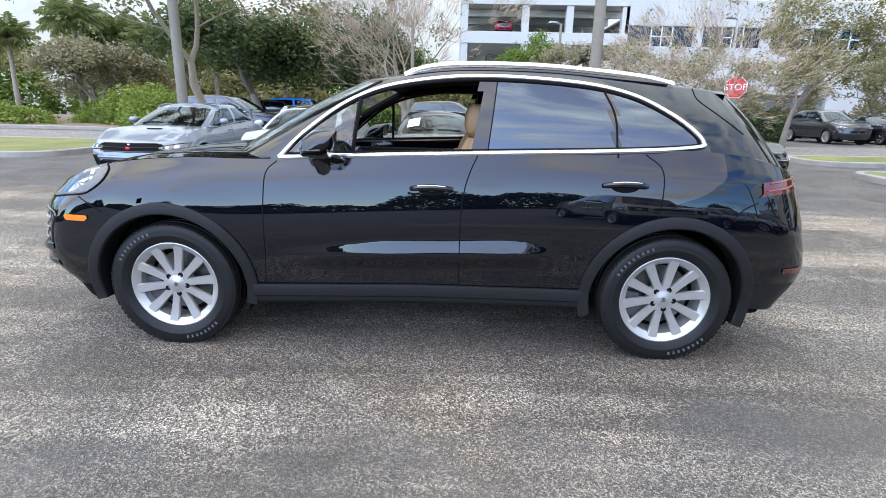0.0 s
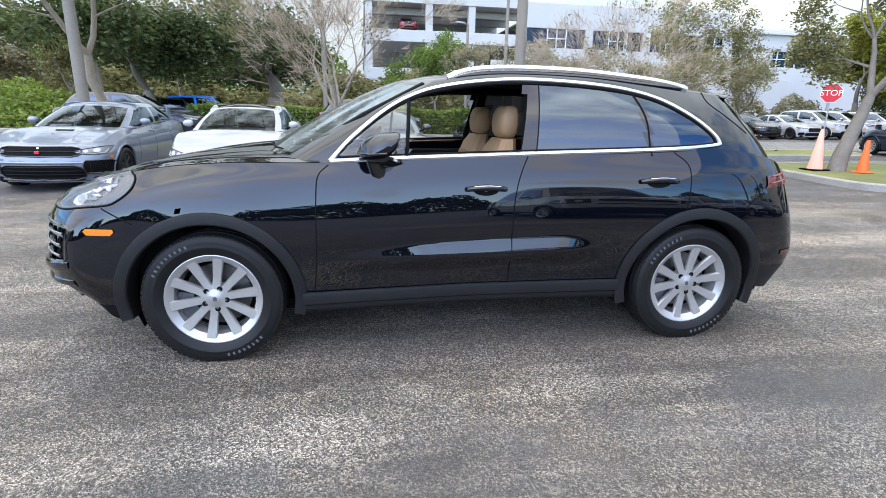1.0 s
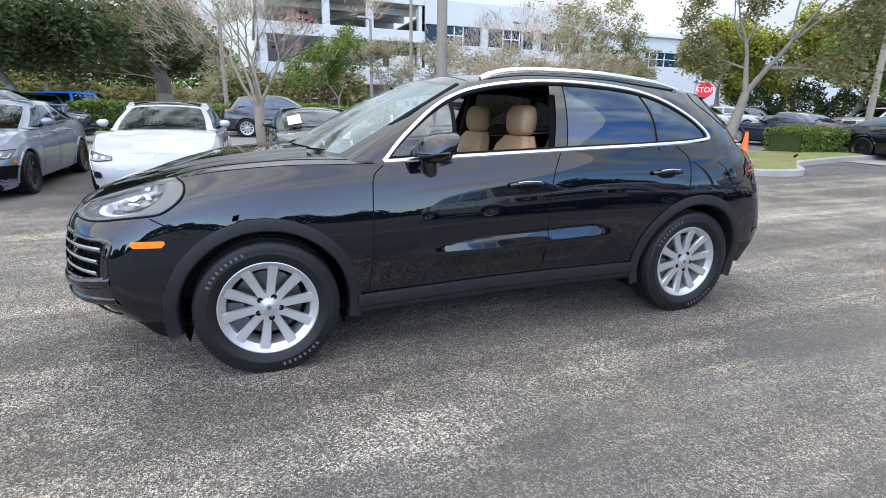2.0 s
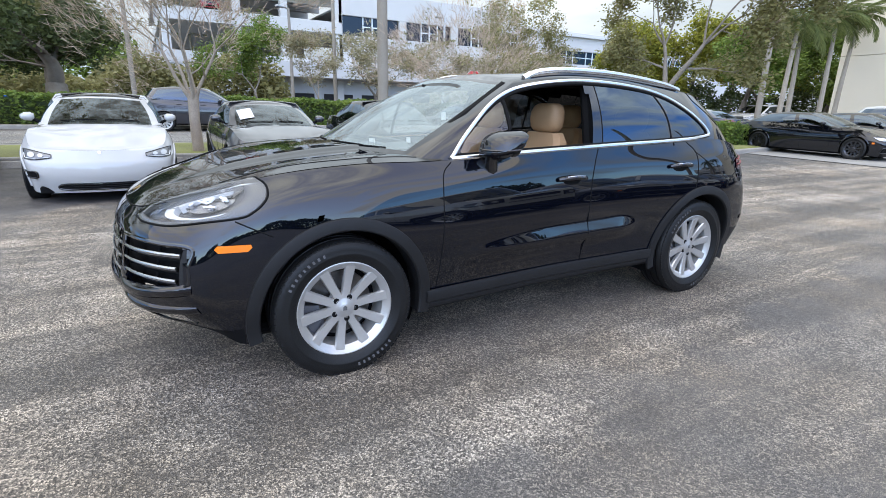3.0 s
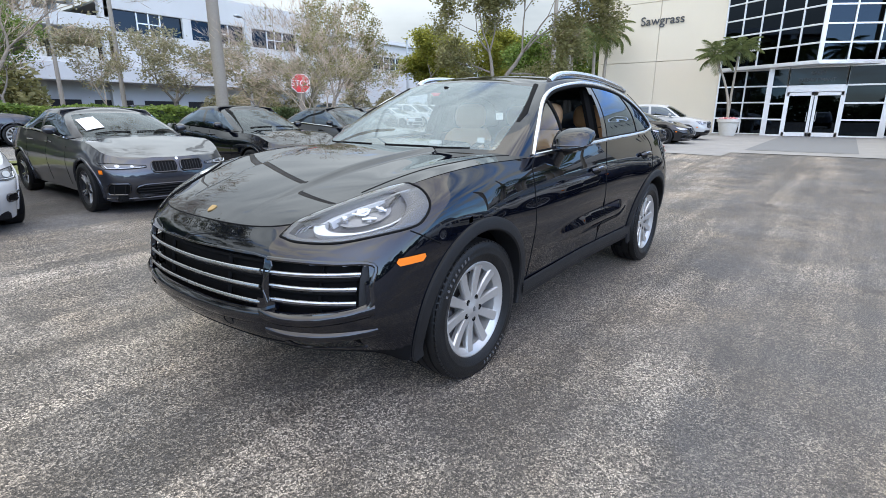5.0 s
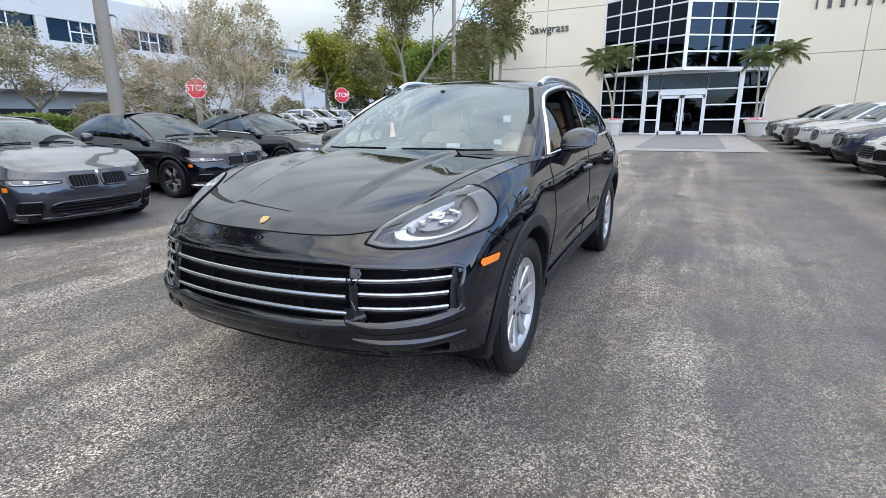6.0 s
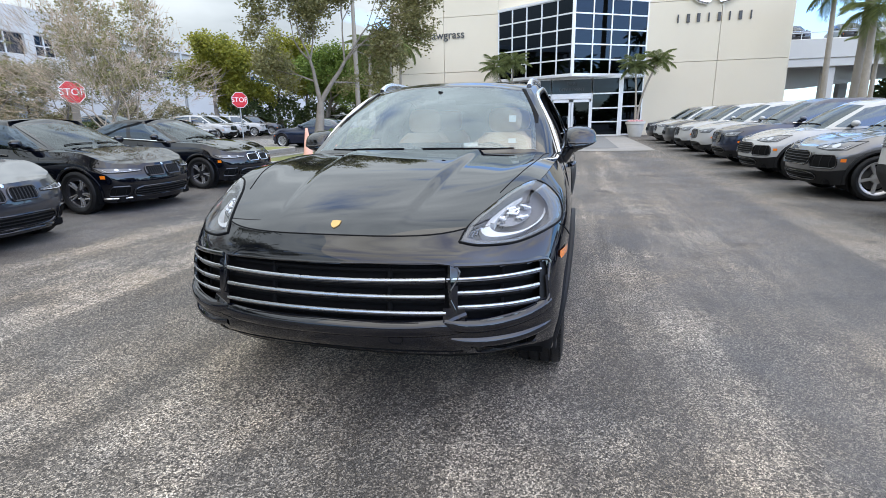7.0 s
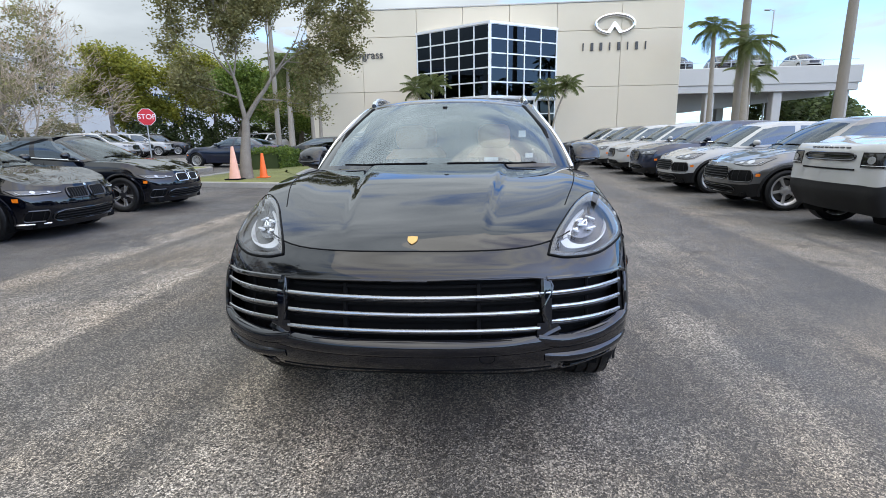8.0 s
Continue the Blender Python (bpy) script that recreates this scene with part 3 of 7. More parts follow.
def showroom():
    X, z0, top = 34.0, gz(34, 3), 10.45
    b = thing("showroom", pose(0, 0, 0), "cream rendered two-storey car showroom with a pointed glass bay", "building", kind="structure")
    back = Geo()
    back.box((X + .28, -10.2, 0), (X + 26, -1.6, top - .1)).box((X + .28, 8.3, 0), (X + 26, 16.4, top - .1)).box((X + .28, -1.6, 8.75), (X + 26, 8.3, top - .1)).box((X + 1.5, -1.6, 0), (X + 26, 8.3, 8.75))
    part("core", back, "shaded_wall", b, smooth=0)
    levels = (z0 - .2, 4.84, 8.62, top)
    for ys in ((-10.2, -6.05, -1.62), (8.32, 12.35, 16.4)):
        for y0, y1 in zip(ys, ys[1:]):
            for a, c in zip(levels, levels[1:]):
                part("wall_panel", Geo().box((X, y0 + .012, a + .012), (X + .28, y1 - .012, c - .012), .012), "cream", b, smooth=0)
    for y0, y1 in ((-1.62, 1.7), (1.7, 5.0), (5.0, 8.32)):
        part("wall_panel", Geo().box((X, y0 + .012, 8.80), (X + .28, y1 - .012, top - .012), .012), "cream", b, smooth=0)
    for x0 in range(6):
        part("wall_panel", Geo().box((X + .29 + x0 * 4.3, 16.38, z0 - .2), (X + .29 + x0 * 4.3 + 4.27, 16.5, top - .012), .012), "cream", b, smooth=0)
        part("wall_panel", Geo().box((X + .29 + x0 * 4.3, -10.3, z0 - .2), (X + .29 + x0 * 4.3 + 4.27, -10.18, top - .012), .012), "cream", b, smooth=0)
    part("coping", Geo().box((X - .05, -10.35, top), (X + .38, 16.55, top + .10), .02), "white_wall", b)
    part("roof", Geo().box((X + .38, -10.2, top - .1), (X + 26, 16.4, top + .02)), "white_wall", b)
    # glass bay
    w = new("glass_bay")
    w.parent = b
    apex = (31.0, 3.1)
    pane_wall(w, (X, 8.3), apex, 4.15, 8.72, 5, 5)
    pane_wall(w, apex, (X, -1.6), 4.15, 8.72, 4, 5)
    part("corner_post", Geo().box((apex[0] - .10, apex[1] - .10, 4.05), (apex[0] + .12, apex[1] + .12, 8.85), .03), "mullion", w)
    tri = [(X, 8.42), (X, -1.72), (30.85, 3.1)]
    part("bay_roof", Geo().prism(tri, 8.72, 8.86), "mullion", w)
    part("bay_soffit", Geo().prism(tri, 4.0, 4.14), "mullion", w)
    # ground floor glazing and vestibule
    g = new("shop_glazing")
    g.parent = b
    pane_wall(g, (X, 8.3), (X, 5.3), z0, 4.0, 2, [z0 + .05, 1.15, 2.1, 3.05, 4.0])
    pane_wall(g, (X, 0.0), (X, -1.6), z0, 4.0, 1, [z0 + .05, 1.15, 2.1, 3.05, 4.0])
    v = new("vestibule")
    v.parent = b
    vx = 32.6
    for y in (5.36, -.12):
        part("pier", Geo().box((vx, y - .12, z0), (X, y + .12, 4.0), .02), "mullion", v)
    pane_wall(v, (vx, 5.24), (vx, 4.45), z0, 4.0, 1, [z0 + .05, 1.1, 2.0, 2.95, 3.95])
    pane_wall(v, (vx, 1.75), (vx, 0.0), z0, 4.0, 1, [z0 + .05, 1.1, 2.0, 2.95, 3.95])
    pane_wall(v, (vx, 4.45), (vx, 1.75), 2.95, 3.95, 1, 1)
    part("door_head", Geo().box((vx - .07, 1.75, 2.62), (vx + .07, 4.45, 2.95), .02), "mullion", v)
    for y0, y1 in ((3.12, 4.42), (1.78, 3.08)):
        d = new("door")
        d.parent = b
        fr = Geo()
        for lo, hi in (((y0, z0 + .02), (y0 + .14, 2.6)), ((y1 - .14, z0 + .02), (y1, 2.6)), ((y0, z0 + .02), (y1, z0 + .24)), ((y0, 2.42), (y1, 2.6))):
            fr.box((vx - .045, lo[0], lo[1]), (vx + .045, hi[0], hi[1]), .008)
        part("door_frame", fr, "mullion", d)
        part("pane", Geo().box((vx - .01, y0 + .13, z0 + .22), (vx + .01, y1 - .13, 2.44)), "glass_wall", d, smooth=0)
        yy = y0 + .2 if y0 > 3 else y1 - .2
        part("door_handle", Geo().tube([(vx - .05, yy, 1.0), (vx - .10, yy, 1.02), (vx - .10, yy, 1.5), (vx - .05, yy, 1.52)], .016, 8), "steel", d)
    face = Matrix(((0, 0, -1, 0), (-1, 0, 0, 0), (0, 1, 0, 0), (0, 0, 0, 1)))
    words("SALES", .27, .01, "letter", "door_lettering", v, Matrix.Translation((vx - .09, 3.1, 3.62)) @ face, "dark letters over the doors")
    words("DEPARTMENT", .27, .01, "letter", "door_lettering", v, Matrix.Translation((vx - .09, 3.1, 3.25)) @ face, "dark letters over the doors")
    sg = thing("wall_lettering", pose(0, 0, 0), "dark metal letters on the cream wall", "sign")
    words("Sawgrass", .78, .03, "letter", "letters", sg, Matrix.Translation((X - .06, 12.2, 7.42)) @ face)
    lg = thing("wall_lettering", pose(0, 0, 0), "dark metal bars of a maker's sign on the cream wall", "sign")
    for k in range(8):
        y = -3.45 - k * .61
        wide = .17 if k in (1, 2, 4, 6) else .06
        part("letter_bar", Geo().box((X - .10, y - wide / 2 - .02, 7.26), (X - .02, y + wide / 2, 7.78), .012), "letter", lg)
    em = thing("wall_emblem", pose(0, 0, 0), "polished oval metal emblem on the cream wall", "sign")
    ring = [(X - .12, -5.55 + 1.30 * math.cos(t), 8.95 + .62 * math.sin(t)) for t in np.linspace(-1.25, math.pi * 2 - 1.9, 48)]
    part("ring", Geo().tube(ring, .13, 8), "chrome", em)
    part("wedge", Geo().prism([(-6.15, 8.36), (-5.60, 9.10), (-5.48, 9.10), (-4.95, 8.36), (-5.25, 8.36), (-5.54, 8.80), (-5.85, 8.36)], X - .2, X - .02, axis="x"), "chrome", em)
    # planters at the entrance
    for px, py in ((30.6, 6.9), (31.2, -1.0)):
        t = thing("planter", at_ground(px, py), "large tapered stone planter with red flowers and palms", "planter")
        part("pot", Geo().lathe([(0, 0), (.38, 0), (.42, .1), (.55, .78), (.62, .80), (.62, .95), (.55, .95), (.52, .86), (0, .86)], 28), "terracotta", t)
        fl = Geo()
        for k in range(90):
            a, q = random.uniform(0, 6.28), random.uniform(.1, .5)
            s = random.uniform(.03, .06)
            fl.box((-s, -s, -s * .6), (s, s, s * .6), .01, pose(q * math.cos(a), q * math.sin(a), .9 + random.uniform(0, .12), random.uniform(0, 90), random.uniform(0, 90), 0))
        tagged(part("flowers", fl, "flower", t), kind="stuff")


showroom()


# ---------------------------------------------------------------- parking garage behind the road
def garage():
    Y = 58.0
    g = thing("parking_garage", pose(0, 0, 0), "white multi-storey parking garage with open decks and window strips", "building", kind="structure")
    # open decks at the corner: columns and slabs
    for x in (0.35, 6.8, 11.45, 17.3):
        part("column", Geo().box((x - .38, Y, 0), (x + .38, Y + .8, 13.3), .03), "white_wall", g)
        # rear columns take the wall copy with shade in its colour
        part("column", Geo().box((x - .38, Y + 16, 0), (x + .38, Y + 16.8, 13.3), .03), "shaded_wall", g)
    for z0, z1 in ((5.0, 6.2), (8.9, 10.1), (12.75, 13.7)):
        part("deck_edge", Geo().box((0, Y - .12, z0), (17.6, Y + .5, z1), .03), "white_wall", g)
        part("deck_edge", Geo().box((-.12, Y + .5, z0), (.4, Y + 40, z1), .03), "white_wall", g)
        part("deck_slab", Geo().box((.4, Y + .5, z0 + .1), (17.6, Y + 40, z0 + .4)), "soffit", g)
    for k in range(4):
        part("roof_beam", Geo().box((.4, Y + 3 + k * 5, 12.1), (17.6, Y + 3.4 + k * 5, 12.8)), "soffit", g)
    part("lower_wall", Geo().box((0, Y - .05, 0), (9.0, Y + .4, 5.05), .03), "white_wall", g)
    part("lower_wall", Geo().box((-.05, Y, 0), (.3, Y + 40, 5.05), .03), "white_wall", g)
    for k in range(9):
        part("louvre", Geo().box((1.0, Y - .12, 1.2 + .2 * k), (7.6, Y - .05, 1.3 + .2 * k), 0, None), "shaded_wall", g)
    part("back_wall", Geo().box((0, Y + 30, 0), (17.6, Y + 30.5, 8.9)), "shaded_wall", g)
    # long front with window strips
    bays = [(17.7, 24.6), (25.5, 31.6), (32.6, 38.8), (39.8, 42.0)]
    part("parapet", Geo().box((17.3, Y, 10.95), (42.3, Y + .5, 13.55), .03), "white_wall", g)
    part("spandrel", Geo().box((17.3, Y, 5.7), (42.3, Y + .5, 8.93), .03), "white_wall", g)
    xs = [17.3] + [v for b in bays for v in b] + [42.3]
    for a, b in zip(xs[::2], xs[1::2]):
        part("pier", Geo().box((a, Y, 8.93), (b, Y + .5, 10.95), .0), "white_wall", g)
    for a, b in bays:
        w = new("window")
        w.parent = g
        part("pane", Geo().box((a, Y + .35, 8.93), (b, Y + .38, 10.95)), "glass_wall", w, smooth=0)
        c = a + (b - a) * .52
        fr = Geo()
        for x in (c - 1.1, c, c + 1.1):
            fr.box((x - .05, Y + .2, 8.93), (x + .05, Y + .34, 10.95))
        fr.box((c - 1.1, Y + .2, 9.9), (c + 1.1, Y + .34, 10.0))
        part("window_frame", fr, "mullion", w, smooth=0)
    # black sheet behind the panes, painted as the unlit rooms
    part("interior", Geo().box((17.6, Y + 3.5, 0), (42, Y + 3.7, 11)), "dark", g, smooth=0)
    part("canopy", Geo().box((9.0, Y - 2.4, 4.15), (38.0, Y + .3, 5.7), .04), "white_wall", g)
    part("ground_wall", Geo().box((9.0, Y + .6, 0), (38.0, Y + .9, 4.2)), "shaded_wall", g)
    # no holes here: shade of the openings as black panels on the wall
    for x in (11, 15.5, 20, 24.5, 29, 33.5):
        part("opening_shade", Geo().box((x, Y + .52, .4), (x + 3.4, Y + .62, 2.6), .0), "dark", g, smooth=0)
    part("low_wing", Geo().box((38.0, Y - 2.4, 0), (49.5, Y + .3, 6.2), .04), "white_wall", g)
    part("far_wing_parapet", Geo().box((42.3, Y + 1, 9.75), (110, Y + 1.5, 12.25), .04), "white_wall", g)
    part("far_wing_spandrel", Geo().box((42.3, Y + 1, 0), (110, Y + 1.5, 7.95), .04), "white_wall", g)
    for k, (a, b) in enumerate(((42.3, 44), (45.2, 49.6), (60.2, 61.5), (72.5, 74), (85, 86.5), (98, 99.5))):
        part("pier", Geo().box((a, Y + 1, 7.95), (b, Y + 1.5, 9.75)), "white_wall", g)
    for a, b in ((44, 45.2), (49.6, 60.2), (61.5, 72.5), (74, 85), (86.5, 98)):
        w = new("window")
        w.parent = g
        part("pane", Geo().box((a, Y + 1.3, 7.95), (b, Y + 1.34, 9.75)), "glass_wall", w, smooth=0)
        fr = Geo()
        for k in range(int((b - a) / 1.3)):
            if k % 4 < 3:
                fr.box((a + .8 + k * 1.3, Y + 1.15, 7.95), (a + .88 + k * 1.3, Y + 1.29, 9.75))
        fr.box((a, Y + 1.15, 8.85), (b, Y + 1.29, 8.93))
        part("window_frame", fr, "mullion", w, smooth=0)
    # same painted darkness behind the far wing's windows
    part("far_interior_shade", Geo().box((42.3, Y + 4, 0), (110, Y + 4.2, 9.8)), "dark", g, smooth=0)
    part("roof_deck", Geo().box((17.3, Y + .5, 11.6), (110, Y + 40, 11.8)), "soffit", g)


garage()


def ramp():
    """Raised parking deck beside the showroom."""
    X = 46.0
    r = thing("parking_deck", pose(0, 0, 0), "white concrete parking deck with a curved-edge parapet and columns", "building", kind="structure")
    part("parapet", Geo().box((X, -30.2, 5.75), (X + .35, -11.0, 7.3), .05), "white_wall", r)
    part("edge_beam", Geo().box((X + .1, -30.2, 5.1), (X + .8, -11.0, 5.8), .04), "white_wall", r)
    part("deck", Geo().box((X + .3, -30.2, 5.3), (X + 22, -11.0, 7.0)), "soffit", r)
    part("parapet", Geo().box((X, -30.4, 5.75), (X + 22, -30.1, 7.3), .05), "white_wall", r)
    part("ramp_wall", Geo().prism([(-11.0, 5.3), (-30.2, 5.3), (-30.2, 4.9), (-24, 4.3), (-17, 3.6), (-11.0, 3.3)], X + 4, X + 4.5, axis="x"), "soffit", r)
    for y in (-12.5, -17.5, -23.5, -29.3):
        part("column", Geo().box((X + .4, y - .4, 0), (X + 1.3, y + .4, 5.2), .05), "white_wall", r)
        part("column", Geo().box((X + 12, y - .4, 0), (X + 12.9, y + .4, 5.2), .05), "white_wall", r)
    for y in (-13, -15, -17, -19, -21, -23, -25, -27, -29):
        part("rail_post", Geo().box((X + .15, y - .03, 7.3), (X + .2, y + .03, 7.8)), "steel", r)
    part("rail", Geo().box((X + .15, -30, 7.76), (X + .2, -11.2, 7.82)), "steel", r)


ramp()

# ---------------------------------------------------------------- car bodies
def mirrored(p):
    return np.array([p[0], -p[1], p[2]])


def half_curve(P, sub):
    P = np.asarray(P, float)
    return catmull(P, sub, (mirrored(P[1]), mirrored(P[-2])))


def across(curves, sub):
    """Loft through curves of equal length: rows from the first to the last."""
    C = np.array(curves)
    return catmull(C.reshape(len(C), -1), sub).reshape(-1, C.shape[1], 3)


def loop(rows):
    """Half rows (rear middle to front middle) closed round the other side."""
    other = rows[:, -2:0:-1].copy()
    other[:, :, 1] *= -1
    return np.concatenate([rows, other], axis=1)


def smoothstep(a, b, x):
    t = min(1.0, max(0.0, (x - a) / (b - a)))
    return t * t * (3 - 2 * t)


class Shell:
    """The outer skin of a car as grids of points. Local axes: x ahead, y left, z up, wheels at ground 0."""

    def __init__(self, P, sub=10, vsub=6, bsub=0):
        self.P = P
        self.verts, self.faces, self.tags = [], [], []
        curves = [half_curve(P[k], sub) for k in ("sill", "low", "wide", "shoulder", "edge")]
        rows = across(curves, bsub or vsub)
        if "step" in P:
            self.press(rows, *P["step"])
        body = loop(rows)
        self.put(body, "body", wrap=True)
        edge = curves[-1]
        # bonnet: straight sections from the top edge to the spine
        n7 = P.get("cowl_index", 7) * sub
        self.deck(edge[n7:], P["bonnet"], "bonnet", sub)
        n3 = P.get("deck_index", 3) * sub
        self.deck(edge[:n3 + 1][::-1], P["tail"], "deck", sub)
        g0, g1 = half_curve(P["cabin_base"], sub), half_curve(P["cabin_top"], sub)
        rows = []
        nh = vsub * 3
        for j in range(nh + 1):
            h = j / nh
            r = g0 * (1 - h) + g1 * h
            b = math.sin(math.pi * h)
            r[:, 1] += P.get("side_bulge", 0.035) * b * (np.abs(g0[:, 1]) / max(g0[:, 1])) ** 2
            r[:, 2] += P.get("screen_bulge", 0.03) * b * (1 - (np.abs(g0[:, 1]) / max(g0[:, 1])) ** 3)
            rows.append(r)
        self.put(loop(np.array(rows)), "cabin", wrap=True)
        spine = np.array(P["roof"], float)
        order = np.argsort(spine[:, 0])
        sx, sz = spine[order, 0], spine[order, 1]
        sx2 = catmull(np.c_[sx, sz, sz * 0], 12)
        nb = 10
        cap = []
        for p in g1:
            zc = float(np.interp(p[0], sx2[:, 0], sx2[:, 1]))
            row = []
            for k in range(nb + 1):
                b = k / nb
                w = 1 - (1 - b) ** 2.2
                row.append((p[0], p[1] * (1 - b), p[2] * (1 - w) + zc * w))
            row += [(x, -y, z) for x, y, z in row[-2::-1]]
            cap.append(row)
        self.put(np.array(cap), "roof")

    def press(self, rows, x0, x1, z0, z1, tall, deep):
        """A pressed step low in the doors, from x0 to x1: a long lens that faces up, with a crease below it."""
        for r in rows:
            for p in r:
                t = (p[0] - x0) / (x1 - x0)
                if not 0 < t < 1:
                    continue
                w = smoothstep(0, .16, t) * smoothstep(1, .50, t)
                d = p[2] - (z0 + (z1 - z0) * t)
                k = max(0.0, 1 - d / (tall * (.35 + .65 * w))) if d >= 0 else 1 - smoothstep(0, .11, -d)
                p[1] += deep * w * k

    def deck(self, edge, spine, tag, sub):
        s = np.array(spine, float)
        s = s[np.argsort(s[:, 0])]
        fine = catmull(np.c_[s, s[:, :1] * 0], 10)
        nb, rows = self.P.get("fine", 12), []
        for p in edge:
            zc = float(np.interp(p[0], fine[:, 0], fine[:, 1]))
            row = []
            for k in range(nb + 1):
                b = k / nb
                w = 1 - (1 - b) ** 2.3
                y = p[1] * (1 - b)
                z = p[2] * (1 - w) + zc * w
                if tag == "bonnet":
                    z += self.P.get("crest", 0.016) * math.exp(-((b - 0.14) / 0.12) ** 2) * smoothstep(2.0, 1.6, p[0])
                    yc = .29 + .11 * (2.35 - p[0])
                    z += self.P.get("dome", 0.012) * smoothstep(yc + .022, yc - .022, abs(y)) * smoothstep(2.40, 1.75, p[0])
                row.append((p[0], y, z))
            row += [(x, -y, z) for x, y, z in row[-2::-1]]
            rows.append(row)
        self.put(np.array(rows), tag)

    def put(self, rows, tag, wrap=False):
        o, (m, n) = len(self.verts), rows.shape[:2]
        self.verts.extend(map(tuple, rows.reshape(-1, 3)))
        for j in range(m - 1):
            for i in range(n if wrap else n - 1):
                k = (i + 1) % n
                self.faces.append((o + j * n + i, o + j * n + k, o + (j + 1) * n + k, o + (j + 1) * n + i))
                self.tags.append((tag, i, j))

    def weld(self):
        """Join points that fall together, turn all faces outwards, and keep smooth normals."""
        key, remap, verts = {}, [], []
        for v in self.verts:
            k = (round(v[0], 4), round(v[1], 4), round(v[2], 4))
            if k not in key:
                key[k] = len(verts)
                verts.append(v)
            remap.append(key[k])
        faces, tags = [], []
        V = np.array(verts)
        for f, t in zip(self.faces, self.tags):
            g = []
            for i in f:
                r = remap[i]
                if r not in g:
                    g.append(r)
            if len(g) < 3:
                continue
            a, b, c = V[g[0]], V[g[1]], V[g[2]]
            d = V[g[3]] if len(g) > 3 else c
            nrm = np.cross(c - a, d - b) if len(g) > 3 else np.cross(b - a, c - a)
            mid = V[g].mean(0)
            hub = np.array([0.9 * mid[0] if abs(mid[0]) < 1.6 else 1.4 * np.sign(mid[0]), 0.0, 0.6])
            if t[0] in ("bonnet", "deck", "roof"):
                flip = nrm[2] < 0
            else:
                flip = np.dot(nrm, mid - hub) < 0
            faces.append(g[::-1] if flip else g)
            tags.append(t)
        self.V, self.faces, self.tags = V, faces, tags
        self.tree = BVHTree.FromPolygons([tuple(v) for v in verts], faces)
        me = bpy.data.meshes.new("shell")
        me.from_pydata([tuple(v) for v in verts], [], faces)
        me.update()
        N = np.zeros(len(verts) * 3)
        me.vertices.foreach_get("normal", N)
        self.N = N.reshape(-1, 3)
        bpy.data.meshes.remove(me)
        self.mid = np.array([V[f].mean(0) for f in faces])
        return self

    def panel(self, name, pick, material, parent, label="", inset=0.0):
        """The faces in the list pick as one mesh with the whole skin's normals."""
        use, verts, faces = {}, [], []
        for i in pick:
            g = []
            for v in self.faces[i]:
                if v not in use:
                    use[v] = len(verts)
                    verts.append(v)
                g.append(use[v])
            faces.append(g)
        me = bpy.data.meshes.new(name)
        pts = self.V[verts] - inset * self.N[verts]
        me.from_pydata([tuple(p) for p in pts], [], faces)
        me.materials.append(MAT[material])
        me.polygons.foreach_set("use_smooth", [True] * len(faces))
        me.update()
        if len(faces):
            me.normals_split_custom_set_from_vertices([tuple(n) for n in self.N[verts]])
        ob = new(name, me)
        ob.parent = parent
        return tagged(ob, label)

    def on(self, p, way):
        """Where the skin is met from far outside along way; the place and normal."""
        way = Vector(way).normalized()
        hit, nrm, _, _ = self.tree.ray_cast(Vector(p) - way * 3.0, way)
        if hit is None:
            hit, nrm, _, _ = self.tree.find_nearest(Vector(p))
        if nrm.dot(way) > 0:
            nrm = -nrm
        return hit, nrm

    def side(self, x, z, s=1, lift=0.0):
        h, n = self.on((x, 1.0 * s, z), (0, -s, 0))
        return h + n * lift

    def front(self, y, z, lift=0.0, s=1):
        h, n = self.on((2.0 * s, y, z), (-s, 0, 0))
        return h + n * lift

    def top(self, x, y, lift=0.0):
        h, n = self.on((x, y, 1.5), (0, 0, -1))
        return h + n * lift

    def patch(self, poly, how, lift, steps=14, thick=0.0):
        """A patch on the skin that fills a four-sided outline: poly holds its rim as two equal rows of (a, b), bottom and top."""
        lo, hi = (catmull([(a, b, 0) for a, b in row], steps) for row in poly)
        rows = []
        for j in range(9):
            h = j / 8
            rows.append([tuple(how(*(l * (1 - h) + u * h)[:2], lift)) for l, u in zip(lo, hi)])
        return Geo().grid(rows)

    def line(self, pts, how, r, lift=0.0, sub=6, n=6, squash=1.0):
        pts = catmull([(a, b, 0) for a, b in pts], sub) if len(pts) > 2 else np.linspace((*pts[0], 0), (*pts[1], 0), 12)
        return Geo().tube([how(p[0], p[1], lift) for p in pts], r, n, squash=squash)


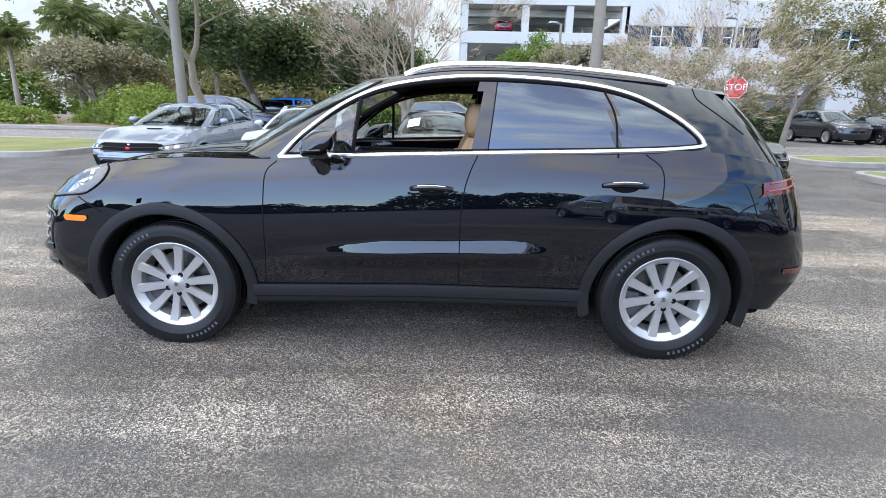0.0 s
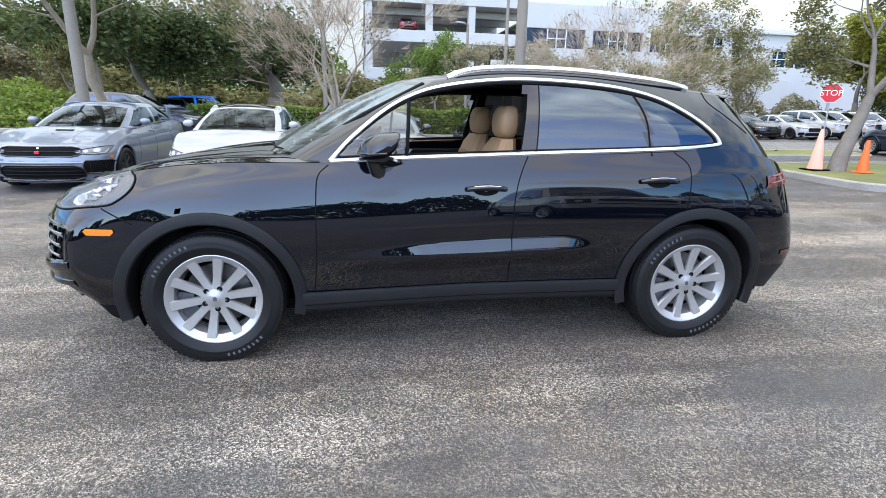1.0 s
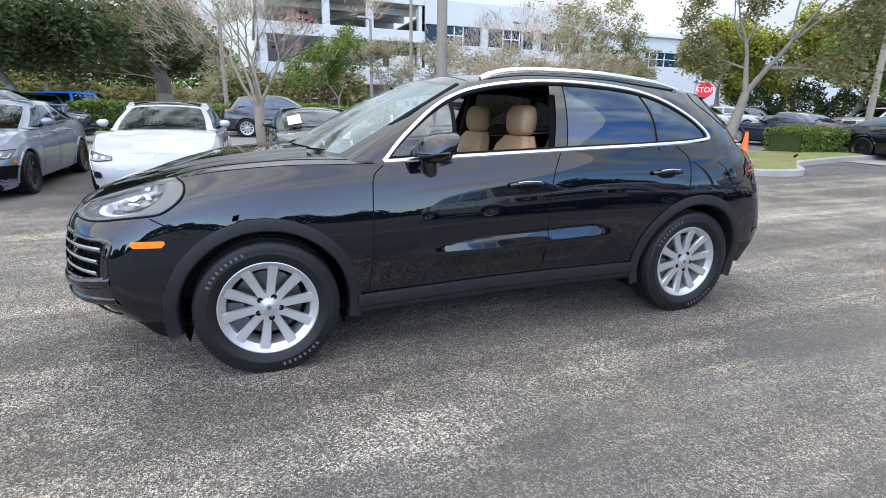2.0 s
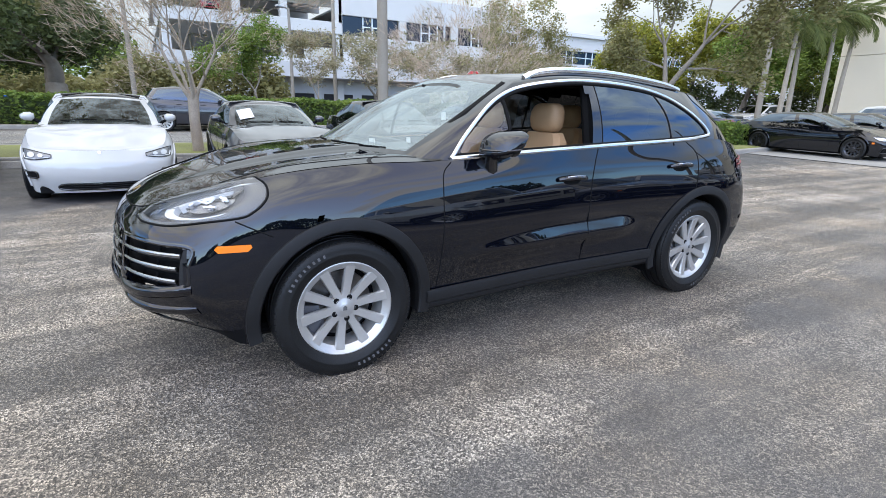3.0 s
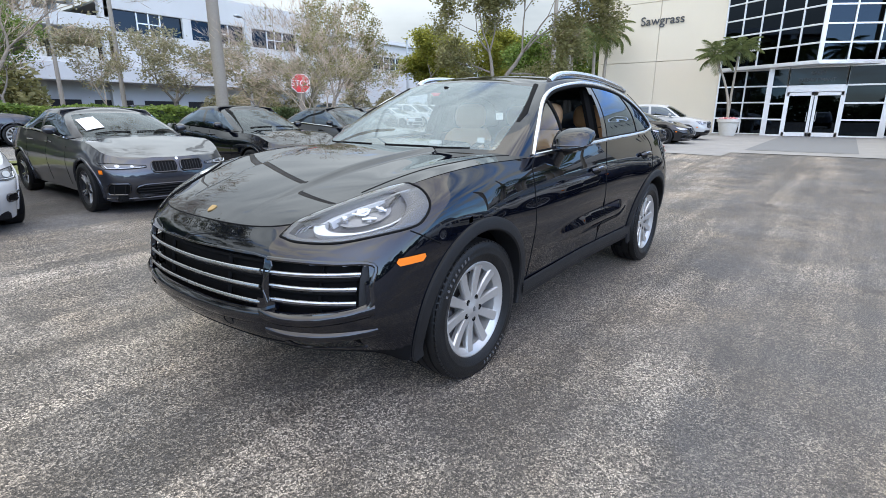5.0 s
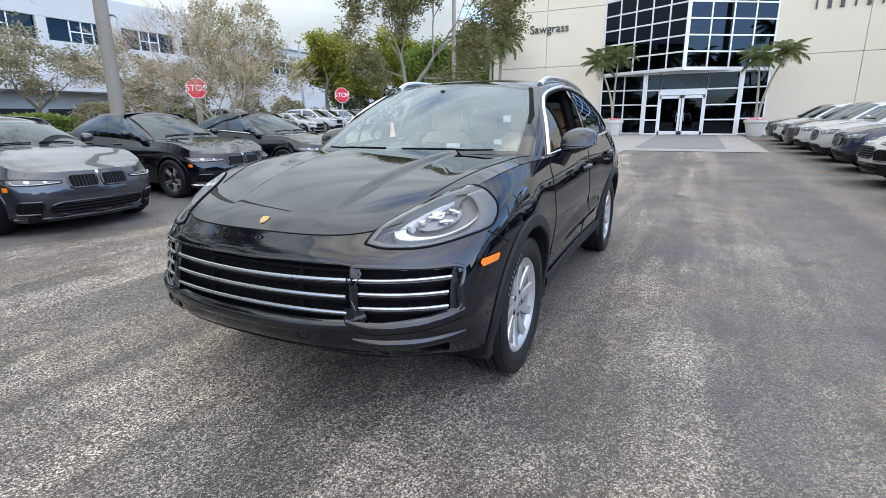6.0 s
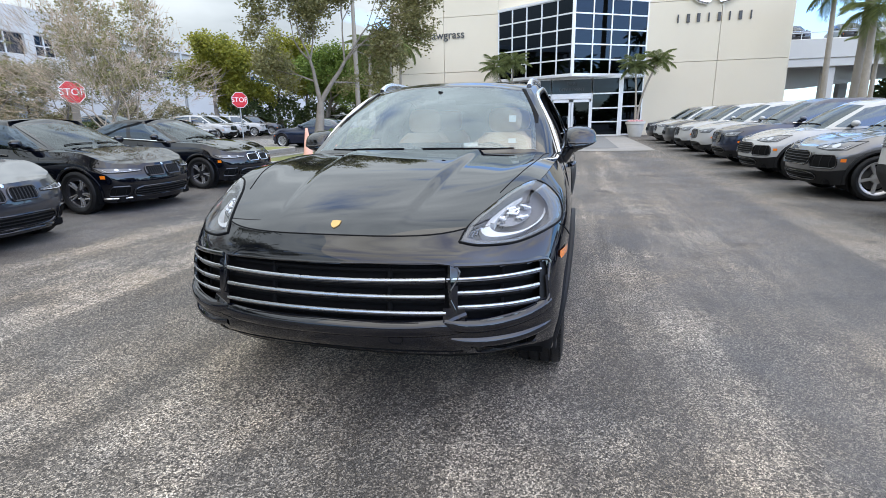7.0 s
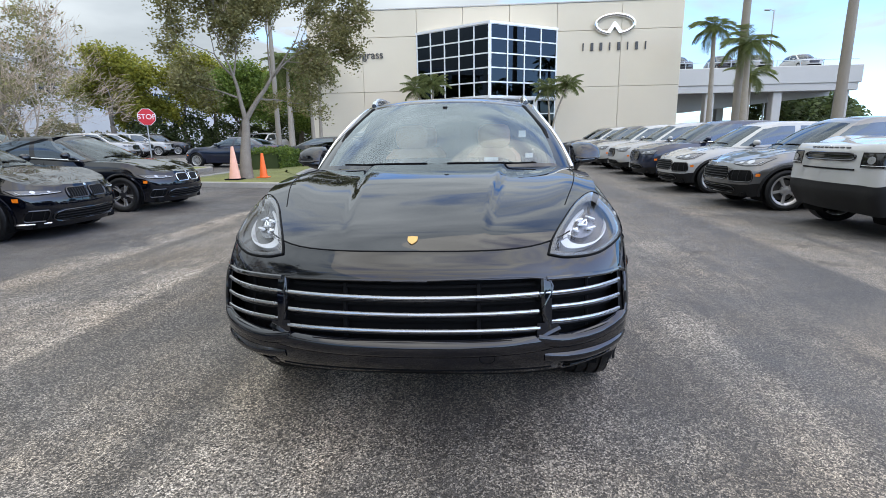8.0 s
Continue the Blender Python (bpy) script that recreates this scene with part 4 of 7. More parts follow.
def wheel(parent, x, y, side, R, rim_r, width, rim_mat="rim", spokes=10, caliper="caliper", detail=1, style="straight"):
    """A road wheel at the axle end: tyre, rim, brake disc. side: 1 left, -1 right."""
    w = new("wheel")
    w.parent = parent
    w.matrix_local = pose(x, y, R - 0.012, 0, 0, 0) @ pose(0, 0, 0, -90 * side, 0, 0)
    n = 64 if detail else 32
    h = width / 2
    t = Geo()
    prof = [(rim_r + 0.004, -h * 0.80), (rim_r + 0.02, -h * 0.93), (rim_r + 0.045, -h * 0.985), (rim_r + 0.049, -h * 1.005), (rim_r + 0.056, -h * 1.005), (rim_r + 0.06, -h * .99), (R - 0.05, -h * 1.0), (R - 0.018, -h * 0.93), (R - 0.004, -h * 0.80)]
    tread = []
    if detail:
        for a, d in ((-0.55, 0), (-0.53, 0.010), (-0.45, 0.010), (-0.43, 0), (-0.05, 0), (-0.03, 0.010), (0.03, 0.010), (0.05, 0), (0.43, 0), (0.45, 0.010), (0.53, 0.010), (0.55, 0)):
            tread.append((R - d, a * h))
    prof = prof + tread + [(r, -z) for r, z in prof[::-1]]
    t.lathe(prof, n, closed_profile=True)
    if detail:
        lug = Geo()
        for k in range(72):
            for a0, a1 in ((-0.97, -0.58), (0.58, 0.97)):
                m = pose(0, 0, 0, 0, 0, k * 5)
                lug.box((R - 0.03, -0.0115, a0 * h), (R - 0.0015 - 0.007 * (abs(a0 + a1) > 1.5), 0.0115, a1 * .95 * h if a1 > 0 else a1 * h), 0, m)
        tagged(part("tread", lug, "rubber", w), kind="stuff")
    tyre = part("tyre", t, "rubber", w, smooth=35)
    if detail:
        for a0, n0 in ((100, 8), (290, 9)):
            mk = Geo()
            for k in range(n0):
                mk.box((rim_r + .064, -.006, h * .985), (rim_r + .082, .006, h * 1.012), 0, pose(0, 0, 0, 0, 0, a0 + 5.2 * k))
            part("sidewall_marking", mk, "lamp_mid", tyre, "raised pale marks on the tyre wall")
    r = Geo()
    r.lathe([(rim_r, h * 0.82), (rim_r + 0.009, h * 0.80), (rim_r + 0.009, h * 0.70), (rim_r - 0.022, h * 0.62), (rim_r - 0.035, -h * 0.3), (rim_r + 0.006, -h * 0.8), (rim_r - 0.006, -h * 0.8), (rim_r - 0.05, -h * 0.25), (rim_r - 0.038, h * 0.58), (rim_r - 0.014, h * 0.76)], n, closed_profile=True)
    face = Geo()
    for k in range(spokes):
        a = 360 / spokes * k + 9
        wide = 0.5 * (0.060 if style == "straight" else 0.026) * rim_r / 0.26
        ring = []
        for q, zz, ww in ((0.055, 0.62, 0.72), (0.085, 0.60, 0.84), (rim_r * 0.45, 0.60, 0.84), (rim_r * 0.7, 0.65, 0.94), (rim_r - 0.012, 0.74, 1.06)):
            b = wide * ww
            ring.append([(q, -b, h * zz - 0.010), (q, -b * 0.80, h * zz), (q, b * 0.80, h * zz), (q, b, h * zz - 0.010), (q, b * 0.8, h * zz - 0.034), (q, -b * 0.8, h * zz - 0.034)])
        (face if style == "twin" else r).rings(ring, pose(0, 0, 0, 0, 0, a + (11 if style == "twin" and k % 2 else -11 if style == "twin" else 0)))
    r.lathe([(0.0, h * 0.66), (0.034, h * 0.66), (0.040, h * 0.63), (0.078, h * 0.60), (0.085, h * 0.50), (0.085, h * 0.1), (0.0, h * 0.1)], 28)
    part("rim", r, rim_mat, w, smooth=40)
    if style == "twin":
        part("spokes", face, "rim", w, "bright machined double spokes", smooth=40)
    if detail:
        for k in range(5):
            part("wheel_bolt", Geo().lathe([(0.0, h * 0.618), (0.0165, h * 0.620), (0.017, h * 0.55), (0.0, h * 0.55)], 8, pose(0, 0, 0, 0, 0, 72 * k + 27) @ pose(0.062, 0, 0)), "black_matt", w)
        part("hub_cap", Geo().lathe([(0, h * 0.685), (0.026, h * 0.68), (0.031, h * 0.655), (0, h * 0.65)], 20), "rim", w)
        part("badge", Geo().prism([(-0.011, -0.006), (0, -0.015), (0.011, -0.006), (0.011, 0.013), (-0.011, 0.013)], h * 0.683, h * 0.688), "lamp_grey", w)
    d = Geo().lathe([(0.07, -0.022), (rim_r - 0.075, -0.022), (rim_r - 0.075, -0.05), (0.07, -0.05)], 32)
    part("brake_disc", d, "disc", w)
    if detail:
        c = Geo()
        pts = [(q * math.cos(t), q * math.sin(t)) for q, ts in ((rim_r - 0.045, np.linspace(-0.5, 0.5, 7)), (rim_r - 0.13, np.linspace(0.5, -0.5, 7))) for t in ts]
        c.prism(pts, -0.06, 0.025, pose(0, 0, 0, 0, 0, 20))
        part("brake_caliper", c, caliper, w)
    part("wheel_back", Geo().lathe([(0.0, -h * 0.4), (rim_r - 0.04, -h * 0.4), (rim_r - 0.04, -h * 0.45), (0, -h * 0.45)], 24), "black_matt", w)
    return w

# ---------------------------------------------------------------- the black SUV in the middle of the lot
LAMP = [(.590, .838), (.67, .826), (.79, .842), (.880, .908), (.882, .97), (.838, 1.05), (.755, 1.112), (.685, 1.065), (.635, .975), (.600, .895)]
LAMP_HOLE = [(.745 + (a - .745) * .93, .955 + (b - .955) * .93) for a, b in LAMP]
HERO = dict(
    sill=[(-2.36, 0, .30), (-2.33, .45, .29), (-2.15, .79, .29), (-1.9, .905, .33), (-1.45, .93, .38), (-.8, .915, .405), (0, .91, .40), (.9, .92, .375), (1.45, .93, .36), (1.9, .915, .265), (2.09, .82, .335), (2.32, .52, .365), (2.40, 0, .385)],
    low=[(-2.47, 0, .5), (-2.43, .5, .5), (-2.23, .84, .52), (-1.9, .945, .56), (-1.45, .97, .60), (-.8, .94, .59), (0, .93, .57), (.9, .945, .56), (1.45, .975, .6), (1.9, .955, .50), (2.20, .87, .475), (2.425, .55, .475), (2.49, 0, .475)],
    wide=[(-2.44, 0, .72), (-2.40, .52, .72), (-2.19, .85, .76), (-1.9, .955, .82), (-1.45, .985, .84), (-.8, .965, .80), (0, .96, .78), (.9, .965, .77), (1.45, .985, .82), (1.9, .958, .74), (2.205, .87, .67), (2.425, .55, .655), (2.49, 0, .65)],
    shoulder=[(-2.36, 0, .95), (-2.33, .5, .96), (-2.13, .81, 1.0), (-1.88, .92, 1.03), (-1.45, .955, 1.05), (-.8, .945, 1.03), (0, .94, 1.0), (.9, .935, .99), (1.4, .945, 1.0), (1.85, .935, .93), (2.18, .825, .835), (2.395, .54, .81), (2.46, 0, .81)],
    edge=[(-2.33, 0, 1.08), (-2.29, .45, 1.09), (-2.12, .74, 1.12), (-1.86, .85, 1.19), (-1.45, .885, 1.225), (-.8, .895, 1.20), (0, .90, 1.165), (.85, .885, 1.125), (1.35, .875, 1.12), (1.78, .83, 1.075), (2.11, .715, .98), (2.335, .47, .91), (2.395, 0, .902)],
    bonnet=[(.85, 1.19), (1.28, 1.16), (1.6, 1.12), (1.9, 1.065), (2.15, 1.005), (2.29, .960), (2.395, .902)],
    tail=[(-2.33, 1.08), (-2.1, 1.12), (-1.86, 1.17)],
    cabin_base=[(-2.31, 0, 1.09), (-2.27, .42, 1.10), (-2.10, .70, 1.13), (-1.84, .82, 1.195), (-1.40, .87, 1.225), (-.75, .885, 1.198), (0, .888, 1.165), (.82, .873, 1.125), (1.03, .76, 1.15), (1.18, .42, 1.16), (1.24, 0, 1.165)],
    cabin_top=[(-1.88, 0, 1.575), (-1.86, .36, 1.568), (-1.76, .54, 1.555), (-1.55, .60, 1.572), (-1.15, .635, 1.60), (-.70, .655, 1.63), (-.20, .66, 1.63), (.14, .635, 1.59), (.24, .60, 1.57), (.35, .33, 1.60), (.38, 0, 1.61)],
    fine=48, dome=.022,
    step=(-.84, .92, .635, .585, .085, .036),
    roof=[(.38, 1.61), (.1, 1.655), (-.4, 1.678), (-.9, 1.668), (-1.4, 1.63), (-1.88, 1.575)],
)
DLO = [(.79, 1.132), (.66, 1.265), (.46, 1.42), (.27, 1.513), (.06, 1.563), (-.18, 1.592), (-.40, 1.600), (-.70, 1.590), (-1.0, 1.56), (-1.22, 1.505), (-1.40, 1.415), (-1.52, 1.33), (-1.575, 1.265), (-1.53, 1.238), (-1.13, 1.212), (-.32, 1.182), (.45, 1.15)]
FW, RW, WR, ARCH = 1.4475, -1.4475, 0.381, 0.50
WZ = WR - 0.012


def hero_car():
    car = thing("suv", pose(-0.121, 3.70, 0, 0, 0, 180), "glossy black mid-size luxury SUV with silver ten-spoke wheels on worn asphalt", "car")
    S = Shell(HERO, sub=16, vsub=8, bsub=20).weld()
    groups = {}

    def into(k, i):
        groups.setdefault(k, []).append(i)

    grille_c = [(-.515, .80), (.515, .80), (.505, .565), (-.505, .565)]
    grille_s = [(.535, .795), (.880, .772), (.885, .592), (.575, .562)]
    low_s = [(.60, .448), (.855, .452), (.835, .395), (.60, .392)]
    ncab = (len(HERO["cabin_base"]) - 1) * 16
    for i, ((tag, u, v), c) in enumerate(zip(S.tags, S.mid)):
        x, y, z = c
        sd = "L" if y > 0 else "R"
        ay = abs(y)
        if tag in ("body", "bonnet") and x > 1.55 and inside(ay + .2 * (x - 2.10), z - .17 * (x - 2.10), LAMP_HOLE):
            continue
        if tag == "body":
            if min(math.hypot(x - FW, z - WZ), math.hypot(x - RW, z - WZ)) < ARCH - 0.02 and ay > 0.6:
                continue
            if x > 1.95:
                if inside(y, z, grille_c) or inside(ay, z, grille_s) and x > 1.9 or inside(ay, z, low_s):
                    continue
                into("front_bumper" if z > .385 + .03 * smoothstep(.3, .0, ay) - .03 * smoothstep(.6, .85, ay) else "front_valance", i)
            elif x > FW and z < 0.70 and x > FW + 0.3:
                into("front_bumper", i)
            elif x > 0.875:
                into("fender" + sd, i)
            elif x > -0.25 - 0.3 * max(0, z - 0.9) / 0.3 * 0.25:
                into("front_door" + sd, i)
            elif x > -1.34 and math.hypot(x - RW, z - WZ) > ARCH - 0.02 and not (z < 0.8 and x < -1.0):
                into("rear_door" + sd, i)
            elif z < 0.475 and x < RW - 0.3:
                into("rear_valance", i)
            elif x < -2.0 and z < 0.74 or x < RW - 0.3 and z < 0.62:
                into("rear_bumper", i)
            elif ay < 0.62 and x < -2.1:
                into("tailgate", i)
            else:
                into("rear_wing" + sd, i)
        elif tag == "bonnet":
            into("bonnet" if ay < 0.79 - 0.10 * smoothstep(1.3, 1.9, x) - 0.28 * smoothstep(1.85, 2.3, x) else "fender" + sd, i)
        elif tag == "deck":
            into("tailgate" if ay < 0.62 else "rear_wing" + sd, i)
        elif tag == "roof":
            into("roof", i)
        else:
            uu = u if u <= ncab else 2 * ncab - u - 1
            h = (v + .5) / 24
            if uu >= 8.05 * 16:
                if h < 0.03 or h > 0.965:
                    into("roof", i)
                else:
                    into("windscreen", i)
            elif uu < 1.75 * 16 and 0.10 < h < 0.86:
                into("rear_window", i)
            elif uu >= 2.2 * 16 and inside(x, z, DLO):
                if x > 0.36:
                    into("quarter_light" + sd, i)
                elif x > -0.30 - (z - 1.2) * 0.12:
                    if y < 0:
                        into("front_window", i)
                elif x > -0.40 - (z - 1.2) * 0.12:
                    into("pillar_trim" + sd, i)
                elif x > -1.03 - 0.06 * (1.6 - z) / 0.4:
                    into("rear_window_pane" + sd, i)
                elif x > -1.075 - 0.06 * (1.6 - z) / 0.4:
                    into("rear_pillar_trim" + sd, i)
                else:
                    into("quarter_window" + sd, i)
            else:
                into("roof", i)
    look_of = {"front_valance": "black_matt", "rear_valance": "cladding", "windscreen": "glass_screen", "rear_window": "glass_tint", "front_window": "glass_clear", "rear_window_pane": "glass_tint", "quarter_window": "glass_tint", "quarter_light": "glass_clear", "pillar_trim": "black_gloss", "rear_pillar_trim": "black_gloss"}
    P = {}
    for k, ids in groups.items():
        name = k[:-1] if k[-1] in "LR" else k
        glassy = look_of.get(name, "paint_black")
        lab = {"glass_tint": "dark privacy-tinted glass", "glass_clear": "clear glass", "glass_screen": "clear windscreen glass"}.get(glassy, "")
        P[k] = S.panel(name, ids, glassy, car, lab)
        if "glass" in glassy:
            P[k].visible_shadow = False
    # headlining and inner faces of the cabin
    inner = [i for i, t in enumerate(S.tags) if t[0] == "roof"]
    S.panel("headlining", inner, "black_matt", car, inset=0.03)

    for s, sd in ((1, "L"), (-1, "R")):
        on = lambda a, b, l, s=s: S.side(a, b, s, l)
        # joints between panels
        for ln in ([(.80, 1.115), (.855, 1.06), (.87, .95), (.88, .6), (.90, .40)], [(-.33, 1.17), (-.29, 1.08), (-.26, .97), (-.245, .8), (-.245, .41)], [(-1.25, 1.20), (-1.34, 1.12), (-1.345, .97), (-1.33, .87)],
                   [(1.955, .888), (1.88, .85), (1.80, .81)], [(-1.74, .86), (-1.80, .92), (-1.88, .955)], [(-1.578, 1.565), (-1.592, 1.50), (-1.70, 1.416), (-1.84, 1.315)]):
            part("panel_gap", S.line(ln, on, 0.0035, 0.0), "black_matt", P["front_door" + sd], smooth=0)
        # bright surround of the side windows
        rim = [p for p in DLO] + [DLO[0]]
        g = Geo()
        pts = catmull([(a, b, 0) for a, b in rim], 5)
        ring = []
        for a, b, _ in pts:
            ring.append(on(a, b, 0.006))
        g.tube(ring, 0.0135, 8)
        part("window_trim", g, "chrome", car, "satin bright metal trim round the side windows")
        inset = Geo()
        cxm, czm = -0.4, 1.38
        ring = []
        for a, b, _ in pts:
            ring.append(on(a + (cxm - a) * 0.018, b + (czm - b) * 0.075, 0.0))
        inset.tube(ring, 0.010, 8)
        part("window_seal", inset, "black_matt", car)
        part("window_divider", S.line([(-.385, 1.19), (-.435, 1.585)], on, 0.004, 0.0), "black_matt", car)
        part("window_divider", S.line([(-1.10, 1.215), (-1.09, 1.40), (-1.035, 1.55)], on, 0.006, 0.0), "black_matt", car)
        part("window_divider", S.line([(.37, 1.16), (.345, 1.46)], on, 0.012, 0.0), "black_matt", car)
        # wheel arch lips, sills
        for wx in (FW, RW):
            a0, a1 = (-0.22, math.pi + 0.22) if wx > 0 else (-0.24, math.pi + 0.33)
            rows = []
            for q, lift, dz in ((ARCH + .004, .001, 0), (ARCH + .002, .013, 0), (ARCH - .004, .016, 0), (ARCH - .056, .018, 0), (ARCH - .064, .010, 0), (ARCH - .066, -.03, 0), (ARCH - .066, -.12, 0)):
                row = []
                for t in np.linspace(a0, a1, 48):
                    p = on(wx + (ARCH + .01) * math.cos(t), max(0.30, WZ + (ARCH + .01) * math.sin(t)), 0)
                    row.append((wx + q * math.cos(t), p.y + s * lift, WZ + q * math.sin(t)))
                rows.append(row if s > 0 else row[::-1])
            part("wheel_arch_trim", Geo().grid(rows), "cladding", car, "grained black plastic arch trim")
            liner = Geo()
            rows = []
            for yy in (0.86, 0.45):
                rows.append([(wx + (ARCH - .058) * math.cos(t), s * yy, WZ + (ARCH - .058) * math.sin(t)) for t in np.linspace(-0.4, math.pi + 0.4, 24)])
            rows.append([(wx + 0.05 * math.cos(t), s * 0.45, WZ + 0.05 * math.sin(t)) for t in np.linspace(-0.4, math.pi + 0.4, 24)])
            part("arch_liner", liner.grid(rows if s < 0 else [r[::-1] for r in rows]), "black_matt", car)
        rows = []
        for z, l in ((.415, .0), (.412, .012), (.395, .016), (.345, .010), (.335, .0), (.31, -.004), (.285, -.03), (.28, -.12)):
            rows.append([(x, s * (on(x, .45, 0).y * s + l), z - 0.02 * (x > 0) * x / .9) for x in np.linspace(-.96, .965, 30)])
        part("sill_trim", Geo().grid(rows if s < 0 else [r[::-1] for r in rows]), "cladding", car, "grained black plastic sill")
        # door handles
        for hx, hz, d in ((-.08, .985, "front_door"), (-1.14, 1.03, "rear_door")):
            pull = []
            for k in range(13):
                t = k / 12
                pull.append(on(hx + .115 - .23 * t, hz + 0.008 * math.sin(math.pi * t), 0.010 + 0.030 * math.sin(math.pi * t) ** 0.5))
            g = Geo().tube(pull, [0.012 + 0.004 * math.sin(math.pi * k / 12) for k in range(13)], 8, squash=1.15)
            part("door_handle", g, "paint_black", P[d + sd])
            rows = []
            for q in (1.0, 0.6, 0.25):
                rows.append([tuple(on(hx + .075 * q * math.cos(t), hz - .004 + .032 * q * math.sin(t), 0.0035)) for t in np.linspace(0, 2 * math.pi, 25)])
            part("handle_recess", Geo().grid(rows), "black_matt", P[d + sd])
            part("handle_trim", Geo().tube([pp + Vector((0, s * .010, .012)) for pp in pull[2:-2]], 0.003, 6), "chrome", P[d + sd])
        # roof rails
        xs = [.10, .03, -.05, -.2, -.4, -.7, -1.0, -1.25, -1.40, -1.46]
        zs = [.0, .022, .031, .033, .033, .033, .032, .028, .014, .0]
        g = Geo()
        pts = [S.top(x, s * (.625 - .02 * abs(x + .6)), 0) + Vector((0, 0, dz)) for x, dz in zip(xs, zs)]
        fine = catmull([tuple(p) for p in pts], 4)
        g.tube([tuple(p) for p in fine], [0.0165 + 0.004 * (abs(k - len(fine) / 2) > len(fine) / 2 - 4) for k in range(len(fine))], 8, squash=1.2)
        part("roof_rail", g, "chrome", car, "satin aluminium roof rail")
        part("rail_base", Geo().tube([tuple(S.top(x, s * (.628 - .02 * abs(x + .6)), 0.004)) for x in np.linspace(.1, -1.46, 24)], 0.014, 6), "black_gloss", car)
        # mirror
        mir = new("mirror")
        mir.parent = car
        g = Geo()
        rings = []
        for q, dy, sx, sz in ((0, .905, .055, .055), (.12, .925, .085, .085), (.4, .98, .098, .094), (.7, 1.05, .092, .085), (.92, 1.10, .066, .06), (1.0, 1.118, .03, .03)):
            cx = .535 - .05 * q
            sq = lambda v: math.copysign(abs(v) ** .62, v)
            rings.append([(cx + sx * (1.2 if math.cos(t) > 0 else .8) * sq(math.cos(t)) - .03 * math.sin(t), s * dy, 1.222 + sz * sq(math.sin(t)) * (.82 if math.sin(t) > 0 else .72) - .02 * (cx + sx * math.cos(t) - .5) / .1) for t in np.linspace(0, 2 * math.pi, 29)[:-1]])
        g.rings(rings if s < 0 else [r[::-1] for r in rings])
        part("mirror_housing", g, "paint_black", mir, smooth=60)
        part("mirror_band", Geo().tube([(.65 - .02, s * .93, 1.192), (.645, s * .98, 1.188), (.615, s * 1.05, 1.188), (.56, s * 1.105, 1.19), (.49, s * 1.118, 1.195)], 0.006, 6), "black_gloss", mir)
        part("mirror_glass", Geo().rings([[(.463 - k * .001, s * (1.01 + .085 * math.cos(t)), 1.215 + .068 * math.sin(t)) for t in np.linspace(0, 2 * math.pi, 25)[:-1]] for k in range(2)]), "chrome", mir)
        part("mirror_foot", Geo().rings([[(x0, s * yy, z0 + dz) for x0, dz in ((cx0 + w0, 0), (cx0 + w0 * .5, .022), (cx0 - w0, .018), (cx0 - w0 * 1.3, -.004), (cx0 - w0 * .6, -.022), (cx0 + w0 * .6, -.022))][::-s] for cx0, w0, yy, z0 in ((.54, .055, 1.03, 1.168), (.53, .062, .97, 1.150), (.50, .070, .92, 1.132), (.47, .085, .875, 1.122))]), "black_gloss", mir, smooth=70)
        part("mirror_stalk", Geo().tube([(.56, s * .955, 1.185), (.555, s * .935, 1.14), (.54, s * .91, 1.10), (.53, s * .885, 1.075)], [.045, .04, .042, .052], 10), "black_gloss", mir, smooth=70)
        # front corner marker, tail lamp
        rows = [[tuple(on(a, b, 0.006)) for a in np.linspace(a0, a1, 10)] for b, a0, a1 in ((.750, 2.04, 1.915), (.768, 2.055, 1.895), (.783, 2.04, 1.90))]
        part("side_marker", Geo().grid(rows if s > 0 else [r[::-1] for r in rows]), "amber", P["front_bumper"], "orange side marker lens")
        rows = [[tuple(on(a, b + 0.03 * (-(a + 1.9)) / .3, 0.006)) for a in np.linspace(-1.905 + .02 * (b < 1.0), -2.2, 12)] for b in (.985, 1.0, 1.02, 1.04, 1.058)]
        tl = part("tail_lamp", Geo().grid(rows if s < 0 else [r[::-1] for r in rows]), "red_lens", car, "dark red tail lamp")
        part("lamp_strip", Geo().tube([tuple(on(a, 1.012 + 0.03 * (-(a + 1.9)) / .3, 0.010)) for a in np.linspace(-1.93, -2.17, 8)], 0.004, 6), "lamp_red", tl, "bright red light strip")
        part("lamp_strip", Geo().tube([tuple(on(a, 1.05 + 0.03 * (-(a + 1.9)) / .3, 0.010)) for a in np.linspace(-1.95, -2.17, 8)], 0.004, 6), "lamp_red", tl, "bright red light strip")
        part("reflector", Geo().grid([[tuple(on(a, b, 0.005)) for a in np.linspace(-2.10, -2.24, 6)][::(-1 if s > 0 else 1)] for b in (.545, .575)]), "red_lens", P["rear_bumper"])
        headlight(S, car, s)
        # side air intake bars and fins
        fr = lambda y, z, l: S.front(y * s, z, l)
        fb = P["front_bumper"]
        sheet = lambda corners, l, n=8: Geo().grid([[tuple(fr(*((1 - v) * ((1 - u) * np.array(corners[0]) + u * np.array(corners[1])) + v * ((1 - u) * np.array(corners[3]) + u * np.array(corners[2]))), l)) for u in np.linspace(0, 1, n)] for v in np.linspace(0, 1, 5)][::s])
        part("intake_backing", sheet([(.51, .82), (.91, .80), (.91, .565), (.55, .545)], -.075), "black_matt", fb)
        # recessed side walls of the intake, wider towards the wheel
        part("intake_surround", sheet([(.862, .770), (.892, .775), (.895, .590), (.868, .600)], -.012, 4), "cladding", fb, "grained black plastic intake frame")
